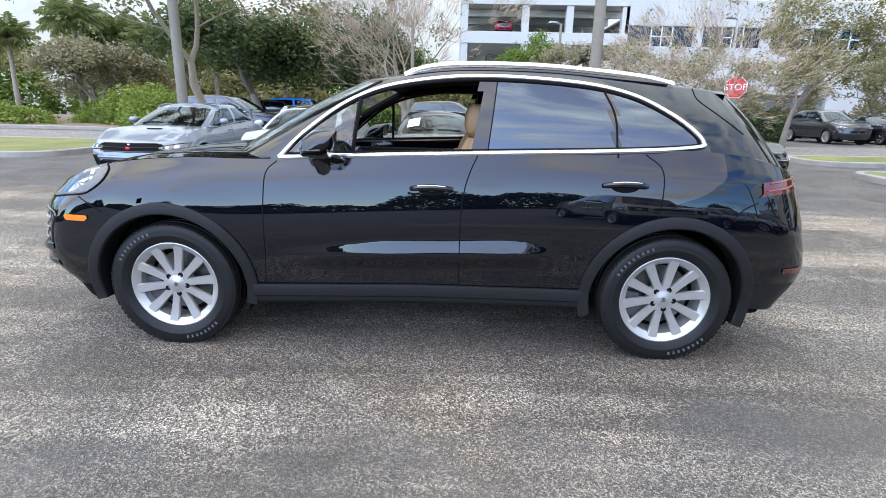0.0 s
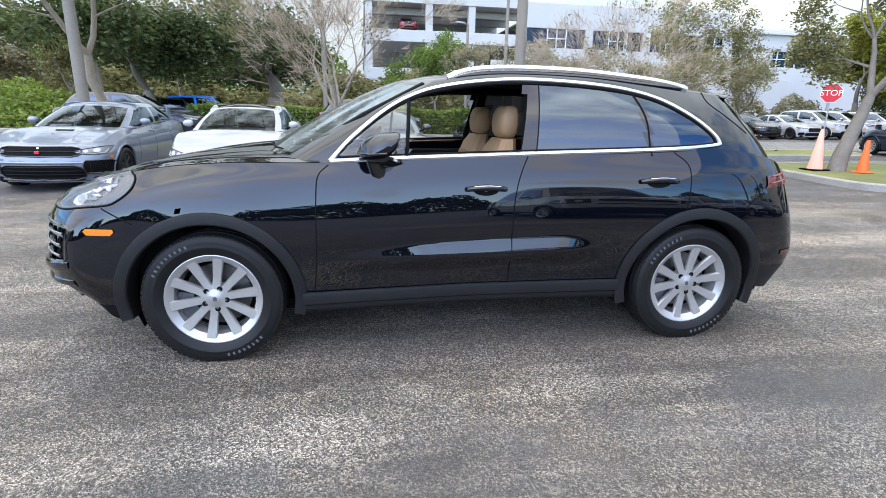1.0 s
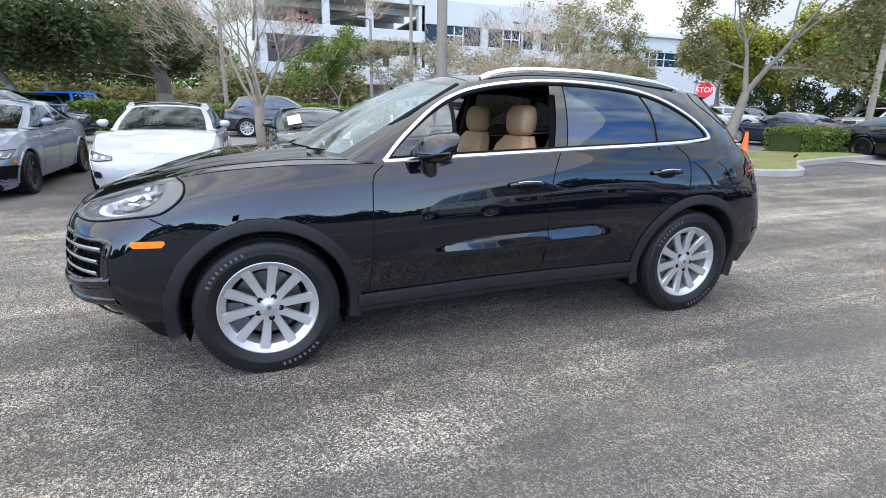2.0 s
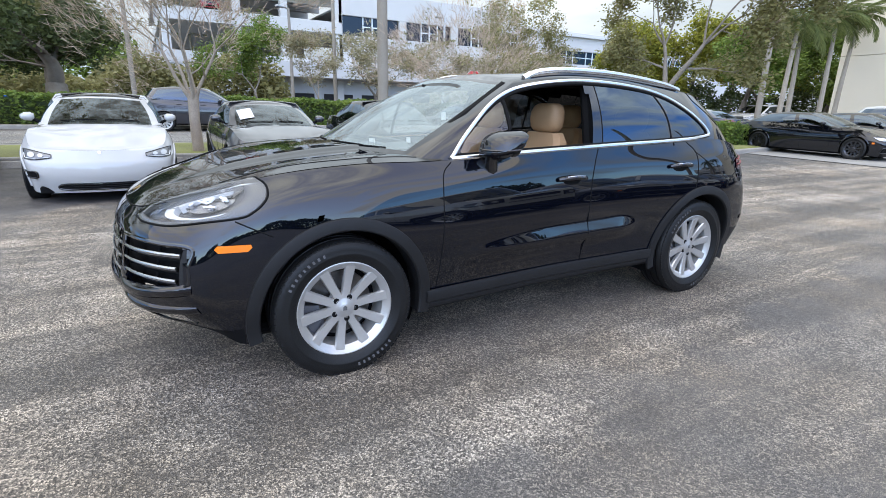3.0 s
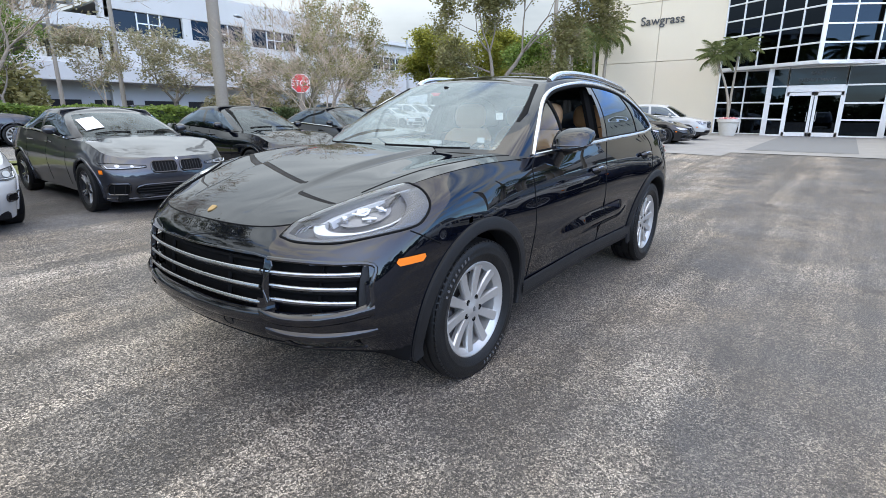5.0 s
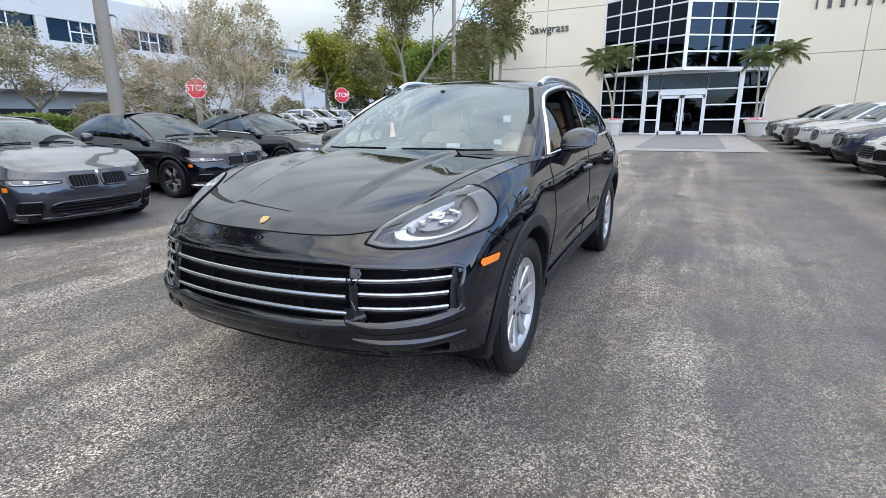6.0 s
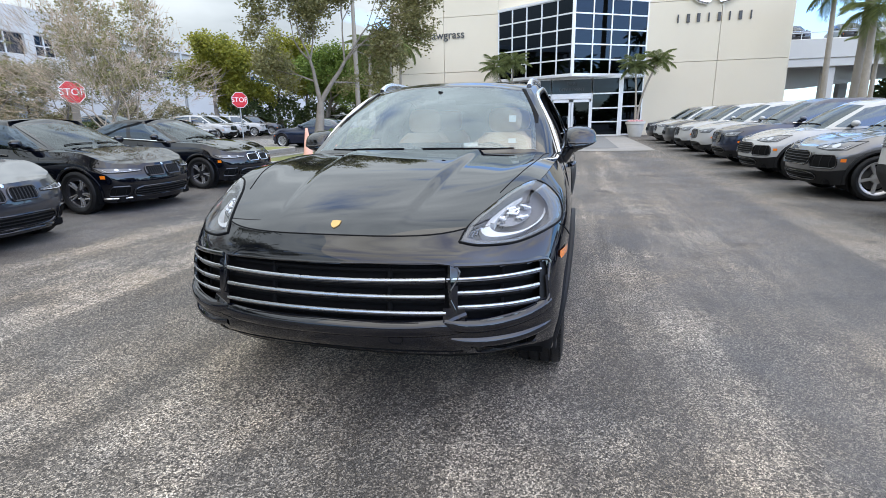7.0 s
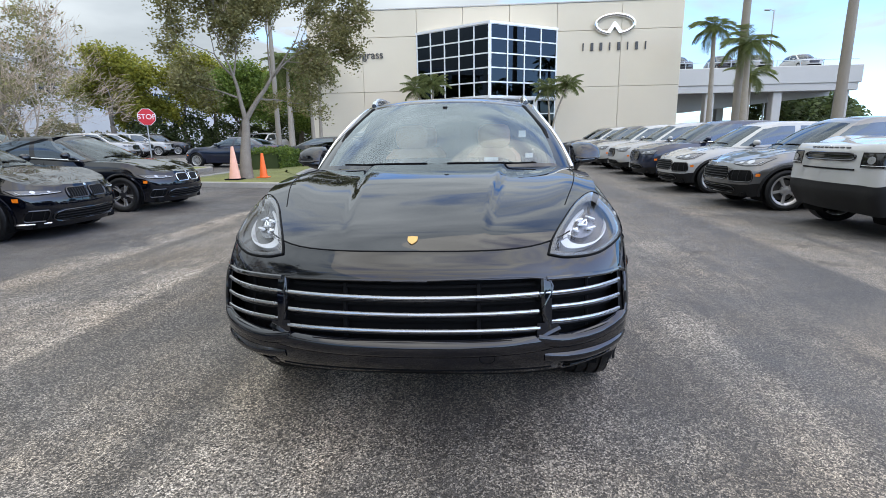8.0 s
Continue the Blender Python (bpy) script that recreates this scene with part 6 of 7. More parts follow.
def parked_car(m, body, label, wb=2.85, fo=.85, ro=.95, w=.92, zr=1.44, zb=1.0, zn=.72, zt=.98, R=.335, zs=.22, box=False, rim="rim", grille=(), lamps=(), detail=(), trim=False, group="parked cars", name="car", cowl=None, rf=None, rr=None, rb=None, tint="glass_parked", cladding=False, markers=True, spokes=10, paper=False, low_black=0.0, grille_rim="black_gloss", wheels="straight", top=None):
    car = thing(name, m, label, "car", group)
    S = Shell(car_tables(wb, fo, ro, w, zr, zb, zn, zt, zs, cowl, rf, rr, rb, box), sub=8, vsub=4).weld()
    f = wb / 2
    A = R + .055
    wz = R - .012
    groups = {}
    ncab = 80
    for i, ((tag, u, v), c) in enumerate(zip(S.tags, S.mid)):
        x, y, z = c
        if tag == "body":
            if min(math.hypot(x - f, z - wz), math.hypot(x + f, z - wz)) < A - .01 and abs(y) > .5 * w:
                continue
            k = ("lower_bumper" if x > 0 else "rear_lower_bumper") if z < low_black and (abs(x) > f + .36) else "bumper" if x > f + .30 else "rear_bumper" if x < -f - .4 else ("door" + ("L" if y > 0 else "R")) if -f * .75 < x < f * .55 else ("front_wing" if x > 0 else "rear_wing") + ("L" if y > 0 else "R")
        elif tag == "cabin":
            uu = u if u <= ncab else 2 * ncab - u - 1
            h = (v + .5) / 12
            if uu >= 66:
                k = "windscreen" if .04 < h < .94 else "roof"
            elif uu < 14:
                k = "rear_window" if .1 < h < .9 else "roof"
            elif 22 <= uu < 62 and .05 < h < .86:
                k = "roof" if 39 <= uu <= 40 else ("side_window" + ("F" if uu > 40 else "B") + ("L" if y > 0 else "R"))
            else:
                k = "roof"
        else:
            k = {"bonnet": "bonnet", "deck": "boot_lid", "roof": "glass_roof" if top and abs(y) < .60 * w else "roof"}[tag]
        groups.setdefault(k, []).append(i)
    P = {}
    for k, ids in groups.items():
        nm = "side_window" if k.startswith("side_window") else k[:-1] if k[-1] in "LR" and k != "roof" else k
        mt = top if nm == "glass_roof" else tint if nm == "windscreen" else "glass_tint" if nm in ("side_window", "rear_window") else "cladding" if nm in ("lower_bumper", "rear_lower_bumper") else body
        P[k] = S.panel(nm, ids, mt, car, "tinted glass" if "glass" in mt else "")
    part("interior", Geo().box((-f * .8, -.75 * w, zs + .1), (f * .55, .75 * w, zb - .06), .05), "black_matt", car)
    part("dashboard", Geo().box((f * .3, -.78 * w, zb - .2), (f * .72, .78 * w, zb - .03), .06), "black_matt", car)
    for y in (.4 * w, -.4 * w):
        part("headrest", Geo().box((-.35, y - .13, zb + .0), (-.22, y + .13, zb + .26), .04), "black_matt", car)
    part("underbody", Geo().box((-f - ro * .8, -.78 * w, zs - .06), (f + fo * .75, .78 * w, zs + .04), .02), "black_matt", car)
    fr = lambda y, z, l: S.front(y, z, l)
    for s in (1, -1):
        on = lambda a, b, l, s=s: S.side(a, b, s, l)
        for wx in (f, -f):
            wheel(car, wx, s * (w - .105), s, R, R - .105, .215, rim, spokes, detail=0, style=wheels)
            lin = Geo()
            rows = [[(wx + (A - .015) * math.cos(t), s * yy, wz + (A - .015) * math.sin(t)) for t in np.linspace(-.5, math.pi + .5, 18)] for yy in (w - .03, .5 * w)]
            rows.append([(wx + .03 * math.cos(t), s * .5 * w, wz + .03 * math.sin(t)) for t in np.linspace(-.5, math.pi + .5, 18)])
            part("arch_liner", lin.grid(rows if s < 0 else [r[::-1] for r in rows]), "black_matt", car)
            lip = [on(wx + (A + .012) * math.cos(t), max(zs + .02, wz + (A + .012) * math.sin(t)), .0) for t in np.linspace(-.25, math.pi + .25, 22)]
            lip = [Vector((wx + A * math.cos(t), p.y, wz + A * math.sin(t))) for p, t in zip(lip, np.linspace(-.25, math.pi + .25, 22))]
            part("wheel_arch_trim", Geo().tube(lip, .022 if not cladding else .035, 6), "cladding" if cladding else body, car)
        if cladding:
            part("sill_trim", Geo().tube([on(x, zs + .06, .0) for x in np.linspace(-f + A, f - A, 8)], .05, 6), "cladding", car)
        # mirror
        cx = (cowl if cowl is not None else f - .30) - .50
        mg = Geo()
        mg.rings([[(cx + a * math.cos(t), s * y, zb + .09 + b * math.sin(t)) for t in np.linspace(0, 6.283, 13)[:-1]][::-s] for y, a, b in ((w * .93, .04, .04), (w * .98, .075, .065), (w * 1.06, .07, .06), (w * 1.11, .03, .03))])
        mr = part("mirror", mg, body, car, smooth=60)
        part("mirror_foot", Geo().tube([(cx, s * w * .86, zb + .0), (cx, s * w * .97, zb + .06)], .025, 6), "black_matt", mr)
        # joints and handles
        for gx in (f * .52, -.12, -f * .72):
            part("panel_gap", Geo().tube([on(gx - .03 * (zz - .5), zz, .0) for zz in np.linspace(zs + .08, zb - .03, 7)], .004, 4), "black_matt", P.get("doorL" if s > 0 else "doorR"))
        for hx in (-.02, -f * .70 + .12):
            part("door_handle", Geo().tube([on(hx + d, zb - .10, l) for d, l in ((.10, .004), (.07, .03), (-.07, .03), (-.10, .004))], .011, 6), body, P.get("doorL" if s > 0 else "doorR"))
        if trim:
            cb = [Vector(p) for p in car_tables(wb, fo, ro, w, zr, zb, zn, zt, zs, cowl, rf, rr, rb, box)["cabin_base"][3:8]]
            part("window_trim", Geo().tube([Vector((p.x, s * (p.y + .012), p.z + .02)) for p in cb], .012, 6), "chrome", car)
        for ya, yb, za, zb2, mt in lamps:
            hh = zb2 - za
            foot = lambda u: za if box else za + .30 * hh * (1 - u) ** 2 + .55 * hh * max(0.0, u - .6) ** 1.5
            crown = lambda u: zb2 if box else za + hh * (.62 + .62 * u - .12 * max(0.0, u - .75) * 4)
            cell = lambda u, v, l: tuple(fr(s * (ya + (yb - ya) * u + .02 * v * u), foot(u) + (crown(u) - foot(u)) * v, l))
            rows = [[cell(k / 12, j / 5, .004 + .009 * math.sin(math.pi * k / 12) * math.sin(math.pi * j / 5)) for k in range(13)] for j in range(6)]
            lp = part("headlight", Geo().grid(rows if s > 0 else [r[::-1] for r in rows]), mt, car, "clear-lensed headlight", smooth=60)
            rim_pts = [cell(u, v, .006) for u, v in [(k / 10, 0) for k in range(11)] + [(1, .5)] + [(1 - k / 10, 1) for k in range(11)] + [(0, .5), (0, 0)]]
            part("lamp_seal", Geo().tube(rim_pts, .006, 5), "black_gloss", lp)
            part("running_light", Geo().tube([cell(.06 + .86 * k / 10, .13, .016) for k in range(11)] + [cell(.94, .55, .016)], .006, 6, squash=.6), "lamp_white", lp, "thin white running light")
            for q in (.45,) if box else (.36, .70):
                mid, rr0 = (foot(q) + crown(q)) / 2, .27 * (crown(q) - foot(q))
                rows3 = [[tuple(fr(s * (ya + (yb - ya) * q + e * rr0 * 1.25 * math.cos(t)), mid + e * rr0 * math.sin(t), .018)) for t in np.linspace(0, 2 * math.pi, 13)] for e in (1, .5, .05)]
                part("projector", Geo().grid(rows3 if s < 0 else [r[::-1] for r in rows3]), "clear_lamp", lp)
        if markers:
            rows = [[tuple(on(a, z, .005)) for a in np.linspace(f + A + .03, f + A + .10, 4)] for z in (zs + .32, zs + .37)]
            part("side_marker", Geo().grid(rows if s > 0 else [r[::-1] for r in rows]), "amber", P["bumper"])
        tz = zt - .13
        rows = [[tuple(on(a, z, .006)) for a in np.linspace(-f - ro + .30, -f - ro + .06, 6)] for z in (tz, tz + .05, tz + .10)]
        part("tail_lamp", Geo().grid(rows if s < 0 else [r[::-1] for r in rows]), "red_lens", car, "red tail lamp")
        rows = [[tuple(S.front(s * (.55 * w + .3 * w * k / 6), tz + .1 * j / 2, .006, -1)) for k in range(7)] for j in range(3)]
        part("tail_lamp", Geo().grid(rows if s < 0 else [r[::-1] for r in rows]), "red_lens", car, "red tail lamp")
    for ya, yb, za, zb2, mt, bars in grille:
        n = 12
        ym = (ya + yb) / 2
        squeeze = lambda b: 1 - .16 * abs(2 * b - 1) ** 3
        rows = [[tuple(fr(ym + (ya - ym + (yb - ya) * k / n) * squeeze(j / 6), za + (zb2 - za) * j / 6, .005)) for k in range(n + 1)] for j in range(7)]
        gp = part("grille", Geo().grid(rows), mt, P["bumper"], smooth=60)
        for k in range(bars):
            q = (k + .5) / bars
            if yb - ya < .4:
                part("grille_slat", Geo().tube([fr(ya + (yb - ya) * q, za + (zb2 - za) * t, .010) for t in (.05, .5, .95)], .006, 4), "cladding", gp)
            else:
                part("grille_slat", Geo().tube([fr(ya + (yb - ya) * t, za + (zb2 - za) * q, .010) for t in np.linspace(.03, .97, 9)], .007, 4), "cladding", gp)
        ring = [fr(ym + (yb - ya) * (a - .5) * squeeze(b), za + (zb2 - za) * b, .010) for a, b in ((.03, 0), (.5, 0), (.97, 0), (1, .12), (1, .3), (1, .5), (1, .7), (1, .88), (.97, 1), (.5, 1), (.03, 1), (0, .88), (0, .7), (0, .5), (0, .3), (0, .12), (.03, 0))]
        part("grille_surround", Geo().tube(ring, .012, 6), grille_rim if abs(ym) < .2 and yb - ya < .4 else "black_gloss", gp)
    for y0, y1, z, r, mt, *kind in detail:
        part(kind[0] if kind else "bumper_blade", Geo().tube([fr(y0 + (y1 - y0) * t, z, .006) for t in np.linspace(0, 1, 9)], r, 6), mt, P["bumper"])
    part("badge", Geo().lathe([(0, 0), (.022, 0), (.020, .005), (0, .006)], 16, Matrix.Translation(fr(0, zn - .02, .004)) @ pose(0, 0, 0, 0, 75, 0)), "chrome", P["bonnet"])
    for s in (1, -1):
        bx = (cowl if cowl is not None else f - .30)
        part("wiper", Geo().tube([S.on((bx - .02 - .006 * k, s * .05 + .05 * k * s, 2), (0, 0, -1))[0] + Vector((0, 0, .012)) for k in range(10)], .008, 5), "black_matt", car)
    if paper:
        bx = (cowl if cowl is not None else f - .30)
        pr = Geo()
        rows = [[tuple(S.on((bx - q, -.62 * w + .24 * k, 2), (0, 0, -1))[0] + Vector((0, 0, -.0)) + Vector((.008, 0, .012))) for k in (0, .5, 1)] for q in (.20, .40, .60)]
        part("window_sheet", pr.grid(rows), "paper", car, "white paper sheet in the windscreen")
    return car


SEDAN = dict(wb=2.81, fo=.82, ro=1.0, w=.915, zr=1.42, zb=.97, zn=.735, zt=1.02, R=.335, zs=.22, cowl=.92, rf=-.02, rr=-1.25, rb=-1.83)
KIDNEY = ((.025, .34, .55, .69, "black_matt", 8), (-.34, -.025, .55, .69, "black_matt", 8))
LOWER = ((-.55, .55, .25, .40, "black_matt", 4), (.60, .80, .27, .42, "black_matt", 2), (-.80, -.60, .27, .42, "black_matt", 2))
SUVS = dict(wb=2.9, fo=.88, ro=1.0, w=.97, zr=1.72, zb=1.12, zn=.93, zt=1.12, R=.375, zs=.30, cowl=1.12, rf=.22, rr=-1.75, rb=-2.15)


def placed(x, y, turn, wb):
    """Stand a car so that its front axle lies at (x, y)."""
    a = radians(turn)
    cx, cy = x - math.cos(a) * wb / 2, y - math.sin(a) * wb / 2
    f, b = gz(x, y), gz(2 * cx - x, 2 * cy - y)
    return Matrix.Translation((cx, cy, (f + b) / 2)) @ pose(0, 0, 0, 0, 0, turn) @ pose(0, 0, 0, 0, -math.degrees(math.atan2(f - b, wb)), 0)


# row behind the SUV, noses towards it
civic = parked_car(placed(-5.75, 9.75, -90, 2.70), "paint_bluegrey", "blue-grey sport hatchback with a black grille and dark wheels", wb=2.70, fo=.90, ro=.95, w=.94, zr=1.43, zb=.98, zn=.72, zt=1.02, R=.335, zs=.20, cowl=.95, rf=.0, rr=-1.35, rb=-1.85, rim="rim_dark",
                   grille=((-.58, .58, .565, .71, "black_matt", 1), (-.60, .60, .20, .43, "black_matt", 4), (.60, .90, .30, .50, "black_matt", 2), (-.90, -.60, .30, .50, "black_matt", 2)), lamps=((.50, .86, .585, .70, "lamp_mid"),), detail=((-.88, .88, .19, .016, "black_gloss"), (-.60, .60, .47, .020, "paint_bluegrey"), (-.9, -.6, .275, .012, "lamp_grey"), (.6, .9, .275, .012, "lamp_grey")))
scoop = Geo().box((1.28, -.14, .925), (1.36, .14, .945), .006)
part("bonnet_scoop", scoop, "black_matt", civic)
part("badge", Geo().box((2.215, -.035, .605), (2.25, .035, .655), .008), "sign_red", civic, "red square badge")
wing = Geo().box((-2.05, -.62, 1.30), (-1.82, .62, 1.325), .01)
part("rear_wing", wing, "paint_bluegrey", civic)
for s in (1, -1):
    part("wing_post", Geo().box((-1.98, s * .58 - .02, 1.0), (-1.84, s * .58 + .02, 1.31), .008), "paint_bluegrey", civic)
parked_car(placed(-2.95, 9.30, -90, 2.875), "paint_white", "white electric sedan with a smooth grille-less nose", wb=2.875, fo=.84, ro=.98, w=.925, zr=1.44, zb=.98, zn=.70, zt=1.05, R=.335, zs=.20, cowl=1.02, rf=.02, rr=-1.35, rb=-1.95, rim="rim_dark",
           grille=((-.50, .50, .20, .28, "black_matt", 3), (.70, .88, .36, .44, "black_matt", 0), (-.88, -.70, .36, .44, "black_matt", 0)), lamps=((.53, .84, .58, .70, "lamp_mid"),), markers=False, top="black_gloss")
parked_car(placed(-.35, 9.40, -90, 2.81), "paint_grey", "dark grey convertible with a price sheet behind its windscreen", **{**SEDAN, "zr": 1.38}, grille=KIDNEY + LOWER, lamps=((.40, .82, .60, .67, "lamp_smoke"),), detail=((-.8, .8, .21, .014, "black_gloss"),), trim=True, paper=True, rim="rim_dark", wheels="twin")
k1 = parked_car(placed(2.53, 10.02, -90, 2.85), "paint_black", "glossy black sedan with twin-kidney grille", **{**SEDAN, "wb": 2.85, "zr": 1.44}, grille=KIDNEY + LOWER, lamps=((.40, .84, .62, .69, "lamp_smoke"),), detail=((.55, .85, .235, .014, "chrome"), (-.85, -.55, .235, .014, "chrome")), rim="rim_dark", spokes=10, wheels="twin")
parked_car(placed(5.50, 10.27, -90, 2.85), "paint_black", "glossy black sedan with bright window trim", **{**SEDAN, "wb": 2.85, "zr": 1.44}, grille=KIDNEY + LOWER, lamps=((.40, .84, .62, .69, "lamp_smoke"),), trim=True, rim="rim_dark", wheels="twin", grille_rim="chrome")

# row on the other side of the aisle
GR_M = ((-.50, .50, .53, .75, "black_matt", 5), (.53, .86, .50, .70, "black_matt", 3), (-.86, -.53, .50, .70, "black_matt", 3), (-.6, .6, .29, .42, "black_matt", 2))
MAC = dict(wb=2.81, fo=.87, ro=1.0, w=.96, zr=1.62, zb=1.05, zn=.82, zt=1.05, R=.365, zs=.28, cowl=1.05, rf=.18, rr=-1.6, rb=-2.05)
GR_S = ((-.42, .42, .62, .88, "black_gloss", 4), (-.6, .6, .36, .50, "black_matt", 3))
LM_S = ((.48, .86, .78, .90, "lamp_mid"),)
LM_M = ((.50, .86, .77, .90, "lamp_mid"),)
parked_car(placed(2.95, -2.0, 90, 3.02), "paint_white", "white boxy off-roader with black lower bumper", wb=3.02, fo=.80, ro=.85, w=.99, zr=1.95, zb=1.28, zn=1.16, zt=1.25, R=.40, zs=.36, cowl=1.10, rf=.45, rr=-2.05, rb=-2.25, box=True,
                      grille=((-.50, .50, .98, 1.07, "black_gloss", 2),), lamps=((.60, .95, .90, 1.08, "black_gloss"),), markers=False, detail=((-.52, .52, .865, .012, "black_matt"),) + tuple((.36 - .1 * k, .30 - .1 * k, 1.135, .011, "letter", "letter_bar") for k in range(8)), cladding=True, low_black=.70, name="off_roader")
parked_car(placed(5.80, -1.85, 90, 2.81), "paint_gunmetal", "gunmetal grey compact SUV with five-spoke silver wheels", **MAC, grille=GR_M, lamps=LM_M, spokes=5, low_black=.46, cladding=True, name="compact_suv")
parked_car(placed(8.70, -1.85, 90, 2.81), "paint_white", "white compact SUV with black grilles", **MAC, grille=GR_M, lamps=LM_M, low_black=.46, cladding=True, name="compact_suv")
navy = parked_car(placed(11.55, -1.95, 90, 2.99), "paint_navy", "dark navy blue SUV with bright window trim", **{**SUVS, "wb": 2.99}, grille=GR_S, lamps=LM_S, trim=True, low_black=.42, name="large_suv")
wsuv = parked_car(placed(14.4, -1.95, 90, 2.9), "paint_white", "white SUV parked in the row", **SUVS, grille=GR_S, lamps=LM_S, trim=True, low_black=.42, name="large_suv")
dsuv = parked_car(placed(20.1, -1.9, 90, 2.9), "paint_grey", "dark grey SUV parked in the row", **SUVS, grille=KIDNEY, lamps=LM_S, name="large_suv")
copy_thing(wsuv, placed(17.25, -1.9, 90, 2.9))
copy_thing(wsuv, placed(22.95, -1.9, 90, 2.9))
copy_thing(dsuv, placed(25.8, -1.9, 90, 2.9))
# beside the showroom
pan = parked_car(placed(17.7, 7.9, -90, 2.95), "paint_black", "low black sport sedan with dark wheels", wb=2.95, fo=.93, ro=1.1, w=.96, zr=1.42, zb=.98, zn=.70, zt=1.0, R=.35, zs=.20, cowl=1.0, rf=.05, rr=-1.5, rb=-2.2, rim="rim_dark", grille=LOWER, lamps=((.5, .84, .60, .71, "clear_lamp"),))
copy_thing(pan, placed(20.9, 7.6, -90, 2.95))
copy_thing(wsuv, placed(24.6, 7.6, -90, 2.9))
tagged(parked_car(placed(19.5, 16.9, 88, 2.9), "paint_navy", "dark blue sedan parked near the stop sign", **{**SEDAN, "wb": 2.9}, lamps=((.45, .82, .6, .7, "clear_lamp"),), grille=LOWER))
for x, y, a in ((27.5, 27.1, -80), (30.4, 28.0, -70), (33.8, 28.6, -70), (33.5, 21.0, 170), (37.5, 24.0, 170)):
    tagged(copy_thing(wsuv, placed(x, y, a, 2.9)), "white SUV parked beyond the access road")
for x, y, a in ((36.8, 28.9, -70), (-13.2, 31.0, 178), (15.9, 52, 90)):
    tagged(copy_thing(dsuv, placed(x, y, a, 2.9)), "dark SUV parked beyond the access road")
tagged(copy_thing(dsuv, placed(19.8, 27.0, -90, 2.9)), "dark SUV parked beside the access road")
tagged(copy_thing(k1, placed(22.4, 26.9, -88, 2.85)), "dark sedan parked beside the access road")
parked_car(placed(24.9, 26.7, -86, 2.81), "paint_white", "white sedan with a dark grille beyond the access road", **SEDAN, grille=((-.42, .42, .46, .66, "black_matt", 3),) + LOWER, lamps=((.46, .84, .60, .69, "lamp_smoke"),), rim="rim_dark")
tagged(copy_thing(dsuv, placed(1.2, 24.2, 0, 2.9)), "dark SUV standing on the access road")
tagged(copy_thing(navy, placed(-7.4, 20.6, 0, 2.99)), "dark SUV standing on the access road")
parked_car(placed(-7.7, 31.0, 0, 2.95), "paint_blue", "bright blue boxy off-roader beyond the hedge", wb=2.95, fo=.6, ro=.75, w=.93, zr=1.85, zb=1.22, zn=1.12, zt=1.2, R=.41, zs=.40, cowl=.95, rf=.45, rr=-1.95, rb=-2.1, box=True, cladding=True, name="off_roader")
copy_thing(wsuv, placed(-16.5, 36.0, 170, 2.9))
# cars on the raised deck and in the garage
for x, y, mm in ((47.5, -19.2, dsuv), (47.6, -22.2, wsuv), (47.8, -26.6, wsuv), (47.4, -15.0, dsuv)):
    c = copy_thing(mm, Matrix.Translation((x + 1.2, y, 7.0)) @ pose(0, 0, 0, 0, 0, 178))
    tagged(c, "SUV parked on the raised deck")
red = parked_car(Matrix.Translation((4.6, 60.8, 10.1)) @ pose(0, 0, 0, 0, 0, -90), "paint_red", "dark red SUV parked on a garage deck", **SUVS, lamps=LM_S, grille=GR_S)

# ---------------------------------------------------------------- trees, palms, hedges
def leaf_mesh(name, centres, size, material, rng, flat=0.5, stretch=1.7, along=None):
    """Many small separate leaf blades, one at each centre, turned at random."""
    c = np.asarray(centres)
    n = len(c)
    a = rng.normal(size=(n, 3))
    a[:, 2] *= flat
    if along is not None:
        a = along + (.85 if flat > .2 else .2) * a
    a /= np.linalg.norm(a, axis=1)[:, None]
    b = rng.normal(size=(n, 3))
    b -= (b * a).sum(1)[:, None] * a
    b /= np.linalg.norm(b, axis=1)[:, None]
    s = size * rng.uniform(.6, 1.3, n)[:, None]
    a, b = a * s * stretch * .5, b * s * .5
    V = np.stack([c - a, c + b * .9, c + a, c - b * .9], axis=1).reshape(-1, 3)
    me = bpy.data.meshes.new(name)
    me.vertices.add(4 * n)
    me.vertices.foreach_set("co", V.ravel())
    me.loops.add(4 * n)
    me.loops.foreach_set("vertex_index", np.arange(4 * n, dtype=np.int32))
    me.polygons.add(n)
    me.polygons.foreach_set("loop_start", np.arange(0, 4 * n, 4, dtype=np.int32))
    me.update(calc_edges=True)
    me.materials.append(MAT[material])
    return me


